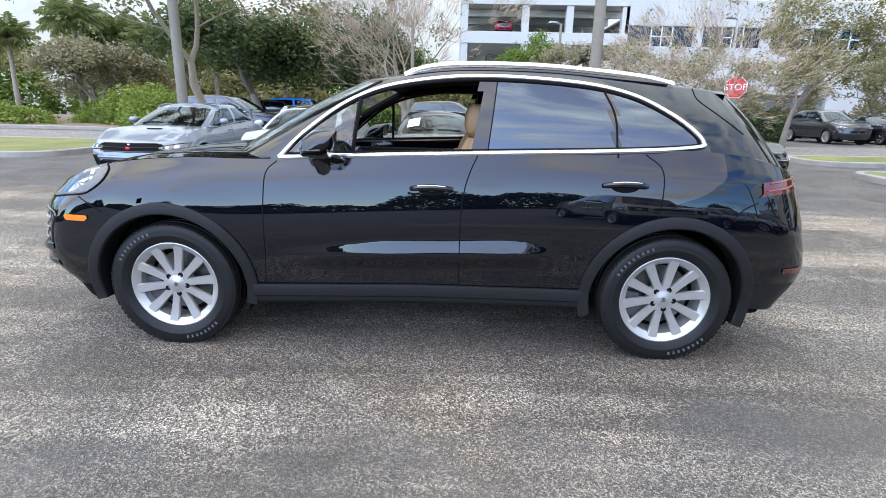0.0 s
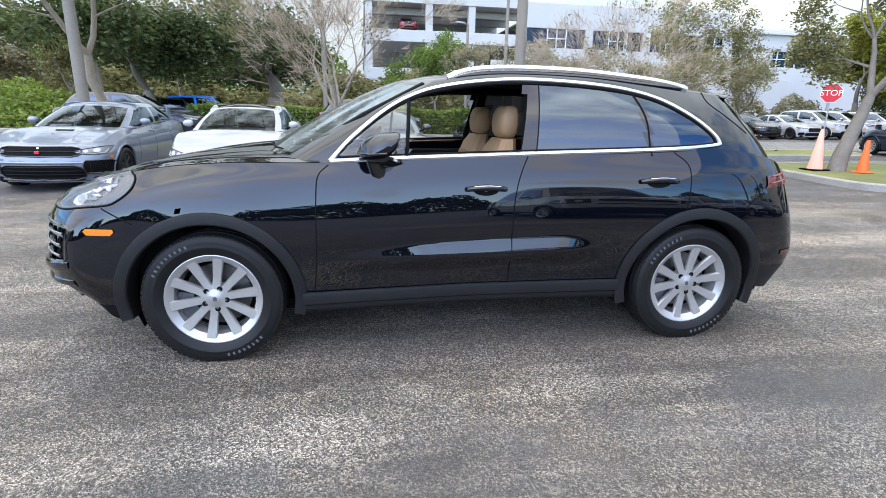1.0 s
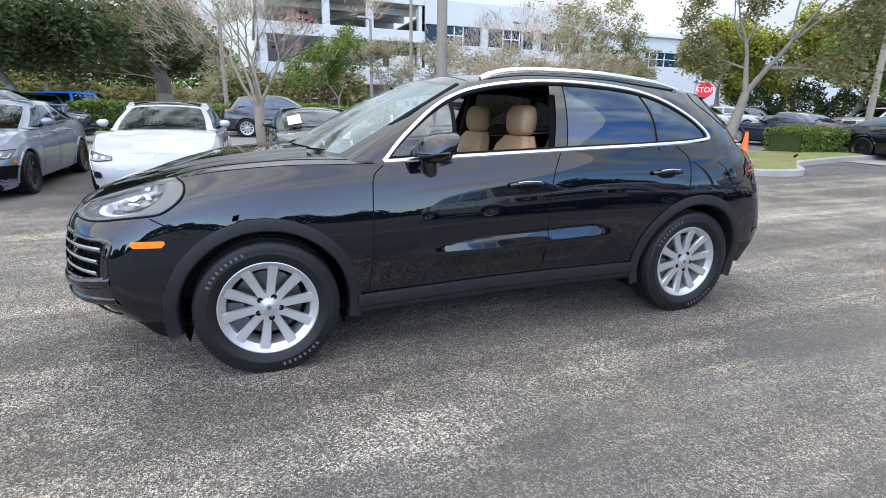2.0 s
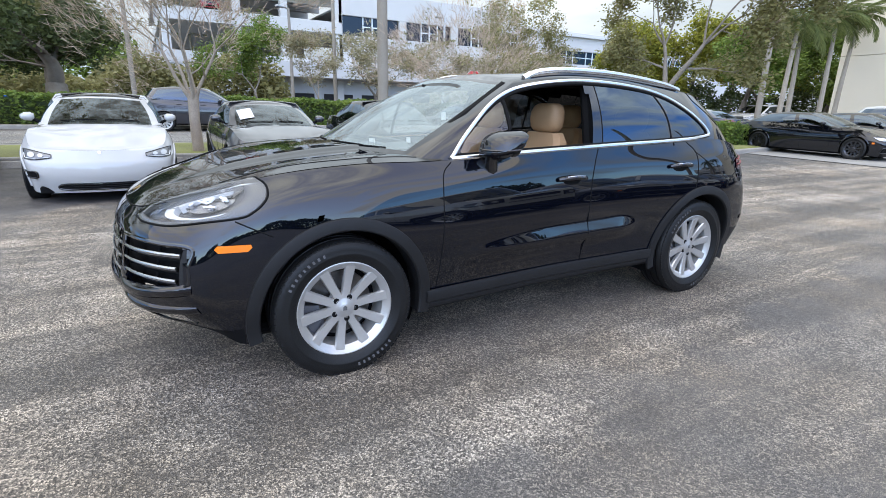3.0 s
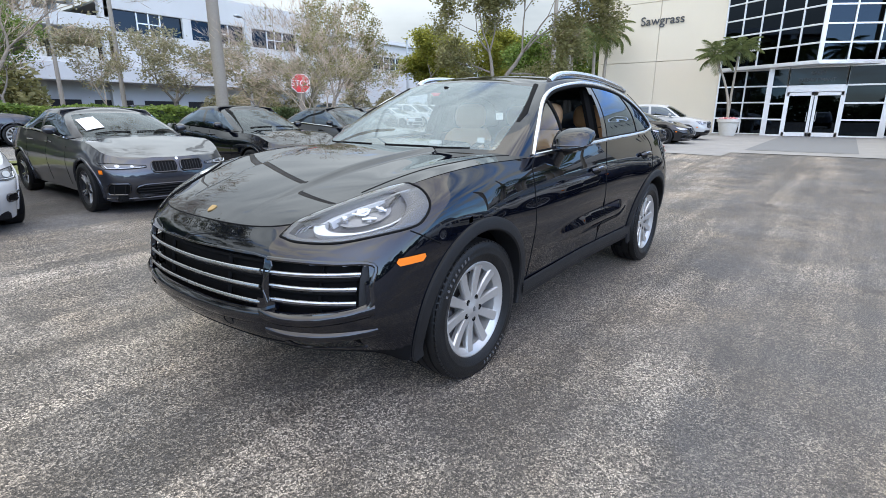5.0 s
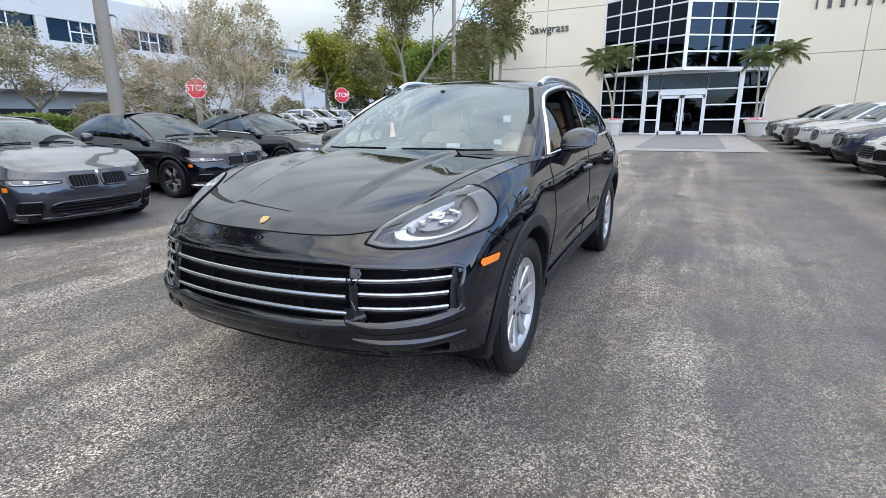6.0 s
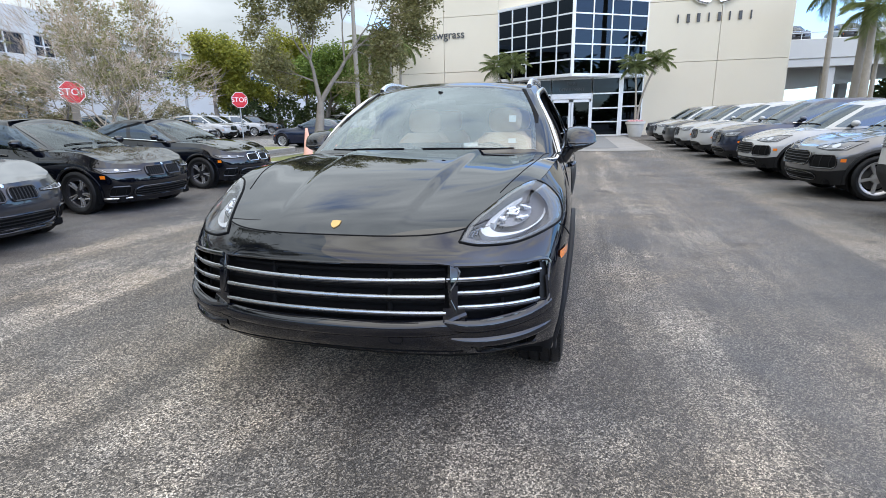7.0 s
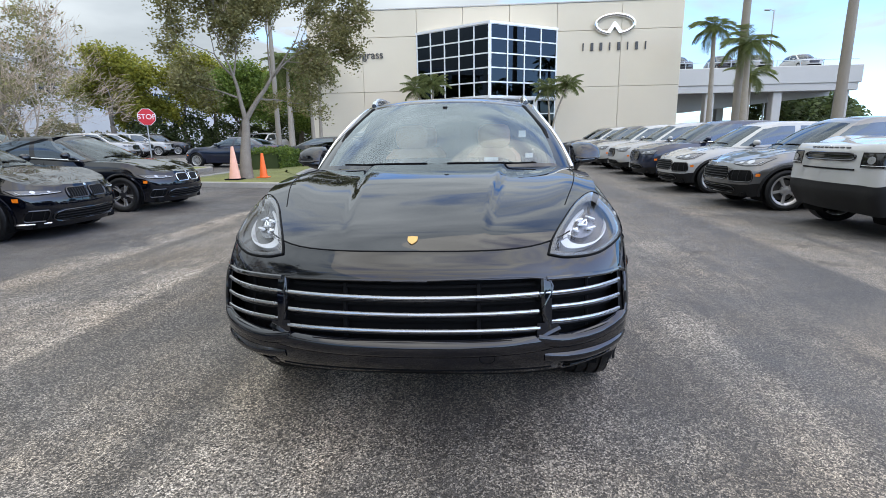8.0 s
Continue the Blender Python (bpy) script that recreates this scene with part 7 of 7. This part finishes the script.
def grow(g, p, d, length, r, level, levels, rng, tips, split, spread, up, sides):
    """A limb with a slight bend, then its branches."""
    n = 4 if level < 3 else 3
    pts, rad = [p.copy()], [r]
    q, w = p.copy(), d.copy()
    for k in range(n):
        w = (w + Vector(rng.normal(0, .10, 3)) + Vector((0, 0, up))).normalized()
        q = q + w * (length / n)
        pts.append(q.copy())
        rad.append(r * (1 - .42 * (k + 1) / n))
    g.tube(pts, rad, max(3, sides - level))
    if level >= levels - 1:
        tips.extend(q2.copy() for q2 in pts[1:-1])
    if level >= levels:
        tips.append(q.copy())
        tips.append(pts[-2].copy())
        return
    m = split + (1 if rng.random() < .35 else 0)
    a0 = rng.uniform(0, 6.28)
    for k in range(m):
        ang = a0 + 6.283 * k / m + rng.normal(0, .3)
        side = w.orthogonal().normalized()
        side = (Matrix.Rotation(ang, 3, w) @ side)
        t = spread * rng.uniform(.6, 1.25)
        nd = (w * math.cos(t) + side * math.sin(t)).normalized()
        grow(g, q, nd, length * rng.uniform(.66, .86), rad[-1] * .78, level + 1, levels, rng, tips, split, spread, up, sides)
    if level >= 1 and rng.random() < .7:
        side = Matrix.Rotation(rng.uniform(0, 6.28), 3, w) @ w.orthogonal().normalized()
        nd = (w * .5 + side * .8).normalized()
        grow(g, pts[2], nd, length * .55, rad[2] * .5, level + 2, levels, rng, tips, split, spread, up, sides)


def tree(x, y, h, label, seed, trunk=.35, levels=5, r=.12, bark="bark", leaf="leaf_olive", leaves=6000, size=.10, spread=.55, split=2, up=.05, stems=1, lean=(0, 0), cloud=.35, first=None, name="tree", dz=.12, width=0.0, twigs=0, fork=.42, bole=.25, limb=.62):
    rng = np.random.default_rng(seed)
    t = thing(name, at_ground(x, y, rng.uniform(0, 360) if lean == (0, 0) else 0, dz), label, "tree", "trees of the car park")
    g, tips = Geo(), []
    L0 = first or h * trunk
    if stems == 1:
        grow(g, Vector((0, 0, -.15)), Vector((lean[0], lean[1], 1)).normalized(), L0, r, 0, levels, rng, tips, split, spread, up, 9)
    else:
        g.tube([(0, 0, -.15), (.01, 0, .1), (.02, .01, bole * .6), (0, 0, bole + .08)], [r * 1.5, r * 1.2, r * 1.05, r * 1.1], 9)
        for k in range(stems):
            a = 6.283 * k / stems + rng.uniform(-.3, .3)
            d = Vector((math.cos(a) * fork, math.sin(a) * fork, 1)).normalized()
            grow(g, Vector((.04 * math.cos(a), .04 * math.sin(a), bole - .05)), d, L0, r * limb, 1, levels, rng, tips, split, spread, up, 8)
    # fit the height
    top = max(v[2] for v in g.v)
    k = h / top
    V = np.array(g.v) * k
    tp = np.array([tuple(q * k) for q in tips])
    if width:
        grown = .5 * width / np.percentile(np.hypot(tp[:, 0], tp[:, 1]), 93)
        for a in (V, tp):
            z = np.clip(a[:, 2] / (.45 * h), 0, 1)
            a[:, :2] *= (1 + (grown - 1) * z)[:, None]
    g.v = [tuple(p) for p in V]
    part("trunk", g, bark, t, "grey-brown trunk and limbs", smooth=60)
    if twigs:
        long = .20 + .022 * h
        p = tp[rng.integers(0, len(tp), twigs)]
        out = p - np.array([0, 0, .30 * h])
        out /= np.linalg.norm(out, axis=1)[:, None]
        out = out + rng.normal(0, .42, (twigs, 3)) + (0, 0, .25)
        out /= np.linalg.norm(out, axis=1)[:, None]
        c = p + out * long * .45 + rng.normal(0, .05, (twigs, 3))
        tagged(part("twig", leaf_mesh("twig", c, .012, "twig", rng, .12, long / .012, out), None, t, "dense pale dry twigs"), kind="stuff")
    if leaves:
        per = 14
        k = leaves // per
        mid = tp[rng.integers(0, len(tp), k)] + rng.normal(0, cloud * .35, (k, 3))
        c = np.repeat(mid, per, axis=0) + rng.normal(0, size * 1.7, (k * per, 3)) * (1, 1, .8)
        tagged(part("crown", leaf_mesh("crown", c, size, leaf, rng), None, t, "loose crown of small leaves"), kind="stuff")
    return t


FROND = {}


def frond_mesh(kind):
    if kind in FROND:
        return FROND[kind]
    g = Geo()
    ln, droop = {"royal": (1.9, 1.1), "fan": (1.5, .55), "pot": (1.4, .8)}[kind]
    N = 44 if kind != "fan" else 22
    pts = []
    for k in range(N + 1):
        t = k / N
        pts.append(Vector((ln * t * (1 - .25 * droop * t), 0, ln * (.42 * t - .75 * droop * t * t))))
    g.tube(pts, [.018 * (1 - .8 * k / N) for k in range(N + 1)], 4)
    for k in range(2, N + 1):
        t = k / N
        for s in (1, -1):
            q = ln * (.36 if kind == "royal" else .30) * math.sin(math.pi * (.12 + .83 * t)) ** .7
            a = pts[k]
            e = a + Vector((q * .45, s * q * (.62 + .2 * math.sin(k * 2.3)), -q * (.45 + .45 * t + .15 * math.sin(k * 1.7))))
            w = (.013 if kind != "fan" else .03) * ln / 1.2
            mid = (a + e) / 2 + Vector((0, 0, .06 * q))
            g.add([a + Vector((-w * .4, 0, 0)), a + Vector((w * .4, 0, 0)), mid + Vector((w, 0, 0)), e, mid + Vector((-w, 0, 0))], [(0, 1, 2, 3, 4)])
    FROND[kind] = g.mesh("frond", "frond", 0)
    return FROND[kind]


def palm(x, y, h, label, seed, kind="royal", fronds=16, lean=(0, 0), r=.15, z=None, group="palms", big=1.0):
    rng = np.random.default_rng(seed)
    base = at_ground(x, y) if z is None else pose(x, y, z)
    t = thing("palm", base, label, "palm tree", group)
    pts = [(lean[0] * q * q * h, lean[1] * q * q * h, h * q - .1 * (q == 0)) for q in np.linspace(0, 1, 9)]
    g = Geo().tube(pts, [r * (1.25 - .45 * q) for q in np.linspace(0, 1, 9)], 10)
    part("trunk", g, "palm_bark", t, smooth=60)
    top = Vector(pts[-1])
    if kind == "royal":
        part("crown_shaft", Geo().tube([top + Vector((0, 0, -.1)), top + Vector((0, 0, .3)), top + Vector((0, 0, .6))], [r * .8, r * .75, r * .3], 8), "leaf_lime", t, "smooth green crown shaft")
        top = top + Vector((0, 0, .4))
    me = frond_mesh(kind)
    for k in range(fronds):
        a = 137.5 * k + rng.uniform(-15, 15)
        e = -62 + 95 * (k / fronds) + rng.uniform(-8, 8)
        ob = new("frond", me)
        ob.parent = t
        ob.matrix_local = Matrix.Translation(top) @ pose(0, 0, 0, 0, 0, a) @ pose(0, 0, 0, 0, e, 0) @ Matrix.Scale(big * rng.uniform(.8, 1.1), 4)
    return t


def leafy_mass(name, boxes, n, size, leaf, label, category, seed, lumps=1.0):
    """Hedges, shrubs and far woods: a great many leaf blades round hidden mounds."""
    rng = np.random.default_rng(seed)
    cs = []
    vol = [b[3] * b[4] * b[5] for b in boxes]
    for (cx, cy, z0, sx, sy, sz), v in zip(boxes, vol):
        k = int(n * v / sum(vol))
        d = rng.normal(size=(k, 3))
        d /= np.linalg.norm(d, axis=1)[:, None]
        d[:, 2] = np.abs(d[:, 2])
        q = rng.uniform(.72, 1.04, (k, 1)) ** .7
        wob = 1 + .14 * lumps * np.sin(d[:, :1] * 5 + cx) * np.cos(d[:, 1:2] * 6 + cy)
        p = d * q * wob
        cs.append(np.c_[cx + p[:, 0] * sx, cy + p[:, 1] * sy, gz(cx, cy) + z0 + p[:, 2] * sz])
    ob = new(name, leaf_mesh(name, np.concatenate(cs), size, leaf, rng))
    return tagged(ob, label, category, kind="stuff")


def hedge(x0, x1, y, w, h, n, label, seed, leaf="leaf_green", size=.07):
    """A clipped hedge: leaves over the faces of a long block, with a dark core."""
    rng = np.random.default_rng(seed)
    u = rng.uniform(0, 1, n)
    side = rng.integers(0, 4, n)
    px = x0 + (x1 - x0) * u
    top = side < 2
    py = np.where(top, rng.uniform(-w / 2, w / 2, n), np.where(side == 2, -w / 2, w / 2)) + rng.normal(0, .05, n)
    pz = np.where(top, h, rng.uniform(.02, h, n)) + rng.normal(0, .05, n) + .06 * np.sin(px * 2.1 + seed)
    c = np.c_[px, y + py, np.maximum(.03, pz) + np.array([gz(a, y) for a in px]) + .1]
    hd = thing("hedge", pose(0, 0, 0), label, "hedge")
    tagged(part("leaves", leaf_mesh("leaves", c, size, leaf, rng), None, hd), kind="stuff")
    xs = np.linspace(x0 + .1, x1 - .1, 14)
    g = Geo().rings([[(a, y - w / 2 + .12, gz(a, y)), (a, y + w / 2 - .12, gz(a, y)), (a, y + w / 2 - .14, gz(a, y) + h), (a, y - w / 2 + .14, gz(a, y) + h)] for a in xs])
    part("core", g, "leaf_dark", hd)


# planting strip behind the parked cars
tree(-7.8, 16.2, 9.0, "tall spreading tree with bare grey limbs and thin olive crown", 3, levels=6, r=.19, bark="bark_pale", leaf="leaf_olive", leaves=28000, size=.08, spread=.5, trunk=.38, lean=(-.13, 0), cloud=.7, width=10.5, twigs=5000)
tree(-1.33, 13.9, 5.6, "nearly leafless multi-stemmed ornamental tree with pale branches", 8, levels=7, r=.085, bark="bark_pale", leaf="leaf_grey", leaves=2200, size=.045, spread=.44, stems=5, cloud=.3, first=.95, width=5.9, twigs=10000, fork=.42, up=.0, bole=1.0, limb=.42)
tree(6.8, 14.4, 5.0, "small tree with bare tan twigs and a few olive leaves", 12, levels=7, r=.095, bark="bark_pale", leaf="leaf_olive", leaves=1400, size=.05, spread=.46, stems=5, cloud=.3, first=1.45, width=6.2, twigs=6000, fork=.62, up=-.01, bole=.9, limb=.45)
tree(10.75, 10.75, 7.4, "leaning grey-barked oak with small olive leaves on a lawn island", 21, levels=6, r=.33, leaf="leaf_olive", leaves=42000, size=.065, spread=.50, trunk=.44, lean=(.26, .0), cloud=.45, dz=.16, width=7.6, twigs=2500)
tree(13.6, 21.9, 6.6, "spreading tree with olive foliage by the clipped hedge", 31, levels=6, r=.14, leaf="leaf_olive", leaves=14000, size=.07, spread=.6, trunk=.30, cloud=.45, width=6.5, twigs=1800)
# across the road
tree(-11.4, 29.7, 6.6, "broad dark-leaved shade tree", 41, levels=6, r=.24, leaf="leaf_dark", leaves=34000, size=.15, spread=.55, trunk=.30, cloud=1.1, width=13)
tree(-6.5, 38.0, 7.0, "broad dark-leaved shade tree with forked limbs", 42, levels=6, r=.32, leaf="leaf_dark", leaves=26000, size=.17, spread=.62, trunk=.18, cloud=1.2, width=17)
tree(5.6, 44.0, 7.4, "round green tree before the parking garage", 44, levels=5, r=.16, leaf="leaf_green", leaves=10000, size=.12, spread=.55, trunk=.28, cloud=.6)
tree(6.4, 30.0, 5.0, "thin grey-leaved tree before the garage", 45, levels=5, r=.10, bark="bark_pale", leaf="leaf_grey", leaves=4500, size=.08, spread=.5, trunk=.35, cloud=.5, twigs=1800, width=4.5)
tree(11.4, 33.5, 5.4, "wide grey-green tree before the garage", 46, levels=5, r=.12, leaf="leaf_grey", leaves=6000, size=.10, spread=.65, trunk=.24, cloud=.6, twigs=1800, width=6.5)
tree(16.2, 31.5, 5.0, "wide grey-green tree before the garage", 47, levels=5, r=.12, leaf="leaf_grey", leaves=6000, size=.10, spread=.65, trunk=.26, cloud=.6, twigs=1800, width=6.5)
tree(21.5, 33.5, 5.2, "wide grey-green tree before the garage", 48, levels=5, r=.12, leaf="leaf_grey", leaves=6000, size=.10, spread=.65, trunk=.26, cloud=.6, twigs=1800, width=6.5)
tree(27.0, 34.5, 5.0, "wide grey-green tree before the garage", 49, levels=5, r=.12, leaf="leaf_grey", leaves=6000, size=.10, spread=.65, trunk=.26, cloud=.6, twigs=1800, width=6.5)
for k, (x, y, h, lf) in enumerate(((-22.6, 32.5, 4.6, "leaf_grey"), (-22.5, 44, 7.5, "leaf_olive"), (-39.5, 41, 7.0, "leaf_olive"))):
    tree(x, y, h, "olive and grey-leaved tree on the planted bank", 54 + k, levels=5, r=.16, leaf=lf, leaves=14000, size=.13, spread=.6, trunk=.28, cloud=.8, width=8.5, twigs=3000)
for k, (x, y, h, lf) in enumerate(((36, 34, 8.2, "leaf_lime"), (41, 30.5, 8.6, "leaf_lime"), (46, 27, 8.0, "leaf_lime"), (39, 24.5, 6.8, "leaf_green"), (45, 21.5, 7.5, "leaf_green"), (51, 33, 9, "leaf_lime"))):
    tree(x, y, h, "broad yellow-green shade tree", 60 + k, levels=5, r=.22, leaf=lf, leaves=26000, size=.15, spread=.68, trunk=.22, cloud=.85)
leafy_mass("shrubs", [(-15.5 - 3.2 * k + .8 * math.sin(k), 27.8 + (k % 3) * 2.0, .0, 2.8, 1.9, 1.7 + .6 * math.sin(k * 1.7)) for k in range(13)], 46000, .14, "leaf_fresh", "bright green shrub bank beside the road", "shrubs", 70)
leafy_mass("woods", [(-90 + 9 * k + 2 * math.sin(k * 3), 66 + 6 * math.sin(k * 1.3), .0, 7, 5, 8.0 + 2.2 * math.sin(k * 2.1)) for k in range(10)], 44000, .42, "leaf_green", "green wood beyond the road", "woods", 71)
leafy_mass("woods", [(-30 + 7 * k, 52 + 3 * math.sin(k * 2), .0, 5, 4, 4.2 + 1.2 * math.sin(k * 1.7)) for k in range(6)], 30000, .3, "leaf_olive", "olive undergrowth beyond the road", "woods", 72)
leafy_mass("woods", [(62 + 8 * k, -34 - 6 * k, .0, 7, 6, 7) for k in range(4)], 16000, .42, "leaf_dark", "dark trees beyond the raised deck", "woods", 73)
leafy_mass("shrubs", [(17 + 3.1 * k, 37.5 - .25 * k + .8 * math.sin(k * 2), .0, 2.3, 1.6, 2.3 + .7 * math.sin(k * 1.7)) for k in range(8)], 26000, .13, "leaf_grey", "grey-green shrubs before the garage wall", "shrubs", 76)
leafy_mass("shrubs", [(38 + 3.0 * k, 32 - 1.7 * k, .0, 2.6, 2.0, 3.2 + .6 * math.sin(k * 1.7)) for k in range(6)], 20000, .16, "leaf_dark", "dark undergrowth below the shade trees", "shrubs", 77)
leafy_mass("woods", [(-62 + 8.5 * k, -42 + 4 * math.sin(k * 2.3), .0, 6, 4, 5.2 + 2.6 * math.sin(k * 1.9)) for k in range(13)], 40000, .45, "leaf_dark", "dark trees closing the car park behind the parked row", "woods", 74)
# out of view, added so the car paint reflects a dark horizon westwards
leafy_mass("woods", [(-56 + 4 * math.sin(k * 1.7), -34 + 8.5 * k, .0, 4, 6, 5.0 + 2.4 * math.sin(k * 2.6)) for k in range(8)], 26000, .45, "leaf_dark", "unseen dark trees added at the far end of the car park", "woods", 75)
hedge(-8.6, 8.8, 26.3, 1.5, 1.15, 15000, "clipped dark green hedge along the road", 80, size=.11)
hedge(10.6, 15.6, 25.6, 1.4, 1.1, 5000, "clipped dark green hedge along the road", 81, leaf="leaf_dark", size=.11)
hedge(14.6, 18.2, 11.9, 1.3, .75, 6000, "low clipped green hedge on the lawn island", 82, size=.07)
# palms
for k, (x, y, h, ln) in enumerate(((26.2, 15.2, 5.2, (.05, 0)), (28.4, 15.9, 5.0, (-.03, 0)), (29.8, 15.0, 5.6, (.02, .02)), (31.7, 15.1, 5.9, (.03, -.02)))):
    palm(x, y, h, "slender palm beside the showroom wall", 90 + k, "royal", 18, ln, .115)
for k, (x, y, h, ln) in enumerate(((30.75, 7.0, 3.9, (.02, -.03)), (30.45, 6.95, 3.5, (-.06, .30)), (31.1, -.95, 3.4, (0, .06)), (31.35, -1.1, 3.7, (.03, -.28)))):
    palm(x, y, h, "small palm growing in a planter", 100 + k, "pot", 22, ln, .06, z=gz(x, y) + .86, group="planter palms")
palm(25.2, -10.6, 5.4, "palm behind the parked row", 110, "royal", 15, (.03, 0), .17)
palm(30.5, -11.0, 7.2, "tall palm beside the showroom", 111, "royal", 15, (0, .02), .15)
palm(33.0, -14.5, 4.6, "palm before the raised deck", 112, "royal", 13, (0, 0), .13)
for k, (x, y, h) in enumerate(((-24.5, 33.5, 6.2), (-23.3, 36, 5.6), (-20.6, 35.5, 5.2), (-17.6, 38, 5.0), (-27.5, 38.5, 6.4), (-13.6, 41, 4.6), (-31, 36, 5.4), (3.5, 70, 9.5))):
    palm(x, y, h, "cabbage palm with a round head of fronds", 120 + k, "fan", 40, (.02 * (-1) ** k, 0), .15, group="cabbage palms", big=1.5)

# ---------------------------------------------------------------- poles, signs, cones
def light_pole(x, y, h, r, label, material="pole", arm=True, turn=200):
    t = thing("lamp_post", at_ground(x, y, turn), label, "lamp post", "lamp posts")
    part("base", Geo().lathe([(r * 1.5, 0), (r * 1.5, .12), (r * 1.05, .16), (0, .16)], 14), "kerb", t)
    part("mast", Geo().tube([(0, 0, 0), (0, 0, h * .5), (0, 0, h)], [r, r * .85, r * .66], 12), material, t)
    if arm:
        part("arm", Geo().tube([(0, 0, h - .1), (.25, 0, h), (.55, 0, h + .02)], r * .42, 8), material, t)
        part("lamp_head", Geo().box((.35, -.16, h - .04), (.95, .16, h + .08), .03), "steel", t)
        part("lens", Geo().box((.42, -.12, h - .06), (.88, .12, h - .038), .004), "lamp_grey", t)
    return t


light_pole(3.73, 14.55, 11.5, .165, "thick tapered concrete pole behind the parked cars", arm=False)
light_pole(-7.26, 13.7, 11.5, .135, "thick tapered concrete pole behind the parked cars", arm=False)
light_pole(21.8, -13.3, 12.0, .25, "thick tapered concrete pole behind the parked row", arm=False)
light_pole(27.1, -11.1, 12.0, .27, "thick pale concrete pole behind the parked row", arm=False)
light_pole(7.0, 38.2, 7.4, .13, "pale concrete lamp post")
light_pole(8.7, 33.9, 10.0, .13, "pale concrete lamp post")
light_pole(17.8, 35.6, 7.4, .12, "grey lamp post by the garage", "steel")
light_pole(40.7, 41.0, 8.8, .16, "grey lamp post by the garage", "steel")
light_pole(48.0, 38.4, 9.2, .15, "pale lamp post by the garage")
light_pole(-2.64, 30.1, 6.2, .13, "pale post beyond the hedge", arm=False)
light_pole(24.1, 15.1, 8.2, .15, "pale concrete post beside the palms", arm=False)
light_pole(52.0, -25.2, 13.2, .10, "thin lamp post on the raised deck", "steel", turn=90)


def stop_sign(x, y, z, turn, post, label):
    t = thing("stop_sign", at_ground(x, y, turn), label, "stop sign", "stop signs")
    zz = z - gz(x, y)
    if post == "wood":
        part("post", Geo().box((-.05, -.12, -.1), (.11, .12, zz + .25), .012), "bark", t)
    else:
        part("post", Geo().tube([(.03, 0, -.1), (.03, 0, zz + .35)], .032, 8), "steel", t)
    oct_ = lambda q: [(q * math.cos(a), q * math.sin(a)) for a in (math.pi / 8 + k * math.pi / 4 for k in range(8))]
    face = Matrix.Translation((-.058, 0, zz)) @ Matrix(((0, 0, -1, 0), (-1, 0, 0, 0), (0, 1, 0, 0), (0, 0, 0, 1)))
    part("plate", Geo().prism(oct_(.405), 0, .006, face @ pose(0, 0, 0)), "sign_white", t, smooth=0)
    part("face", Geo().prism(oct_(.385), .006, .010, face), "sign_red", t, smooth=0)
    words("STOP", .325, .003, "sign_white", "lettering", t, face @ Matrix.Translation((0, 0, .014)), "white capital letters")


stop_sign(10.3, 19.87, 2.60, 50, "wood", "red octagonal stop sign on a square timber post")
stop_sign(18.8, 19.26, 2.60, 45, "steel", "red octagonal stop sign on a thin steel post")


def cone(x, y, h, r, material, label, z):
    t = thing("traffic_cone", pose(x, y, z), label, "traffic cone", "traffic cones")
    part("base", Geo().box((-r * 1.35, -r * 1.35, 0), (r * 1.35, r * 1.35, .035), .012), "black_matt" if material != "orange" else "orange", t)
    part("body", Geo().lathe([(0, .03), (r, .03), (r * .95, .07), (.04, h - .02), (.032, h), (0, h)], 24), material, t)


cone(10.32, 10.92, .98, .17, "orange_faded", "tall faded orange traffic cone on a black base", gz(10.3, 10.9) + .155)
cone(11.05, 10.35, .76, .125, "orange", "bright orange traffic cone beside the tree", gz(11, 10.4) + .155)
for x, y in ((-5.2, 12.9), (-2.6, 12.9)):
    solid("wheel_stop", Geo().rings([[(a, -.09, 0), (a, .09, 0), (a, .06, .12), (a, -.06, .12)] for a in (-.85, -.8, .8, .85)]), "kerb", at_ground(x, y), "concrete wheel stop at the head of a bay", "wheel stop", "wheel stops")


def feather_flag(x, y, h, turn):
    """A tall advertising flag: a bent pole, a narrow white sail and plain dark bars where its lettering stands."""
    t = thing("feather_flag", at_ground(x, y, turn, .12), "white feather flag with dark vertical lettering on a pole", "flag")
    part("pole", Geo().tube([(0, 0, 0), (0, 0, h * .6), (.03, 0, h * .88), (.14, 0, h * .98), (.32, 0, h)], .022, 8), "steel", t)
    rows = []
    for q in np.linspace(0, 1, 9):
        z = h * (.34 + .65 * q)
        w = .30 + .26 * math.sin(math.pi * min(1, .25 + .6 * q)) - .34 * max(0, q - .8) / .2 * .6
        x0 = .02 + .10 * max(0, q - .75) / .25
        rows.append([(x0, -.008, z), (x0 + w * .5, -.008 + .03 * math.sin(q * 5), z), (x0 + w, -.008, z), (x0 + w, .008, z), (x0 + w * .5, .008 + .03 * math.sin(q * 5), z), (x0, .008, z)])
    part("sail", Geo().rings(rows), "sign_white", t, smooth=40)
    for k in range(6):
        z = h * (.42 + .08 * k)
        part("lettering_bar", Geo().box((.16, -.05, z), (.36, .05, z + h * .045)), "letter", t)
    return t


feather_flag(-32.2, 48.6, 4.7, 35)
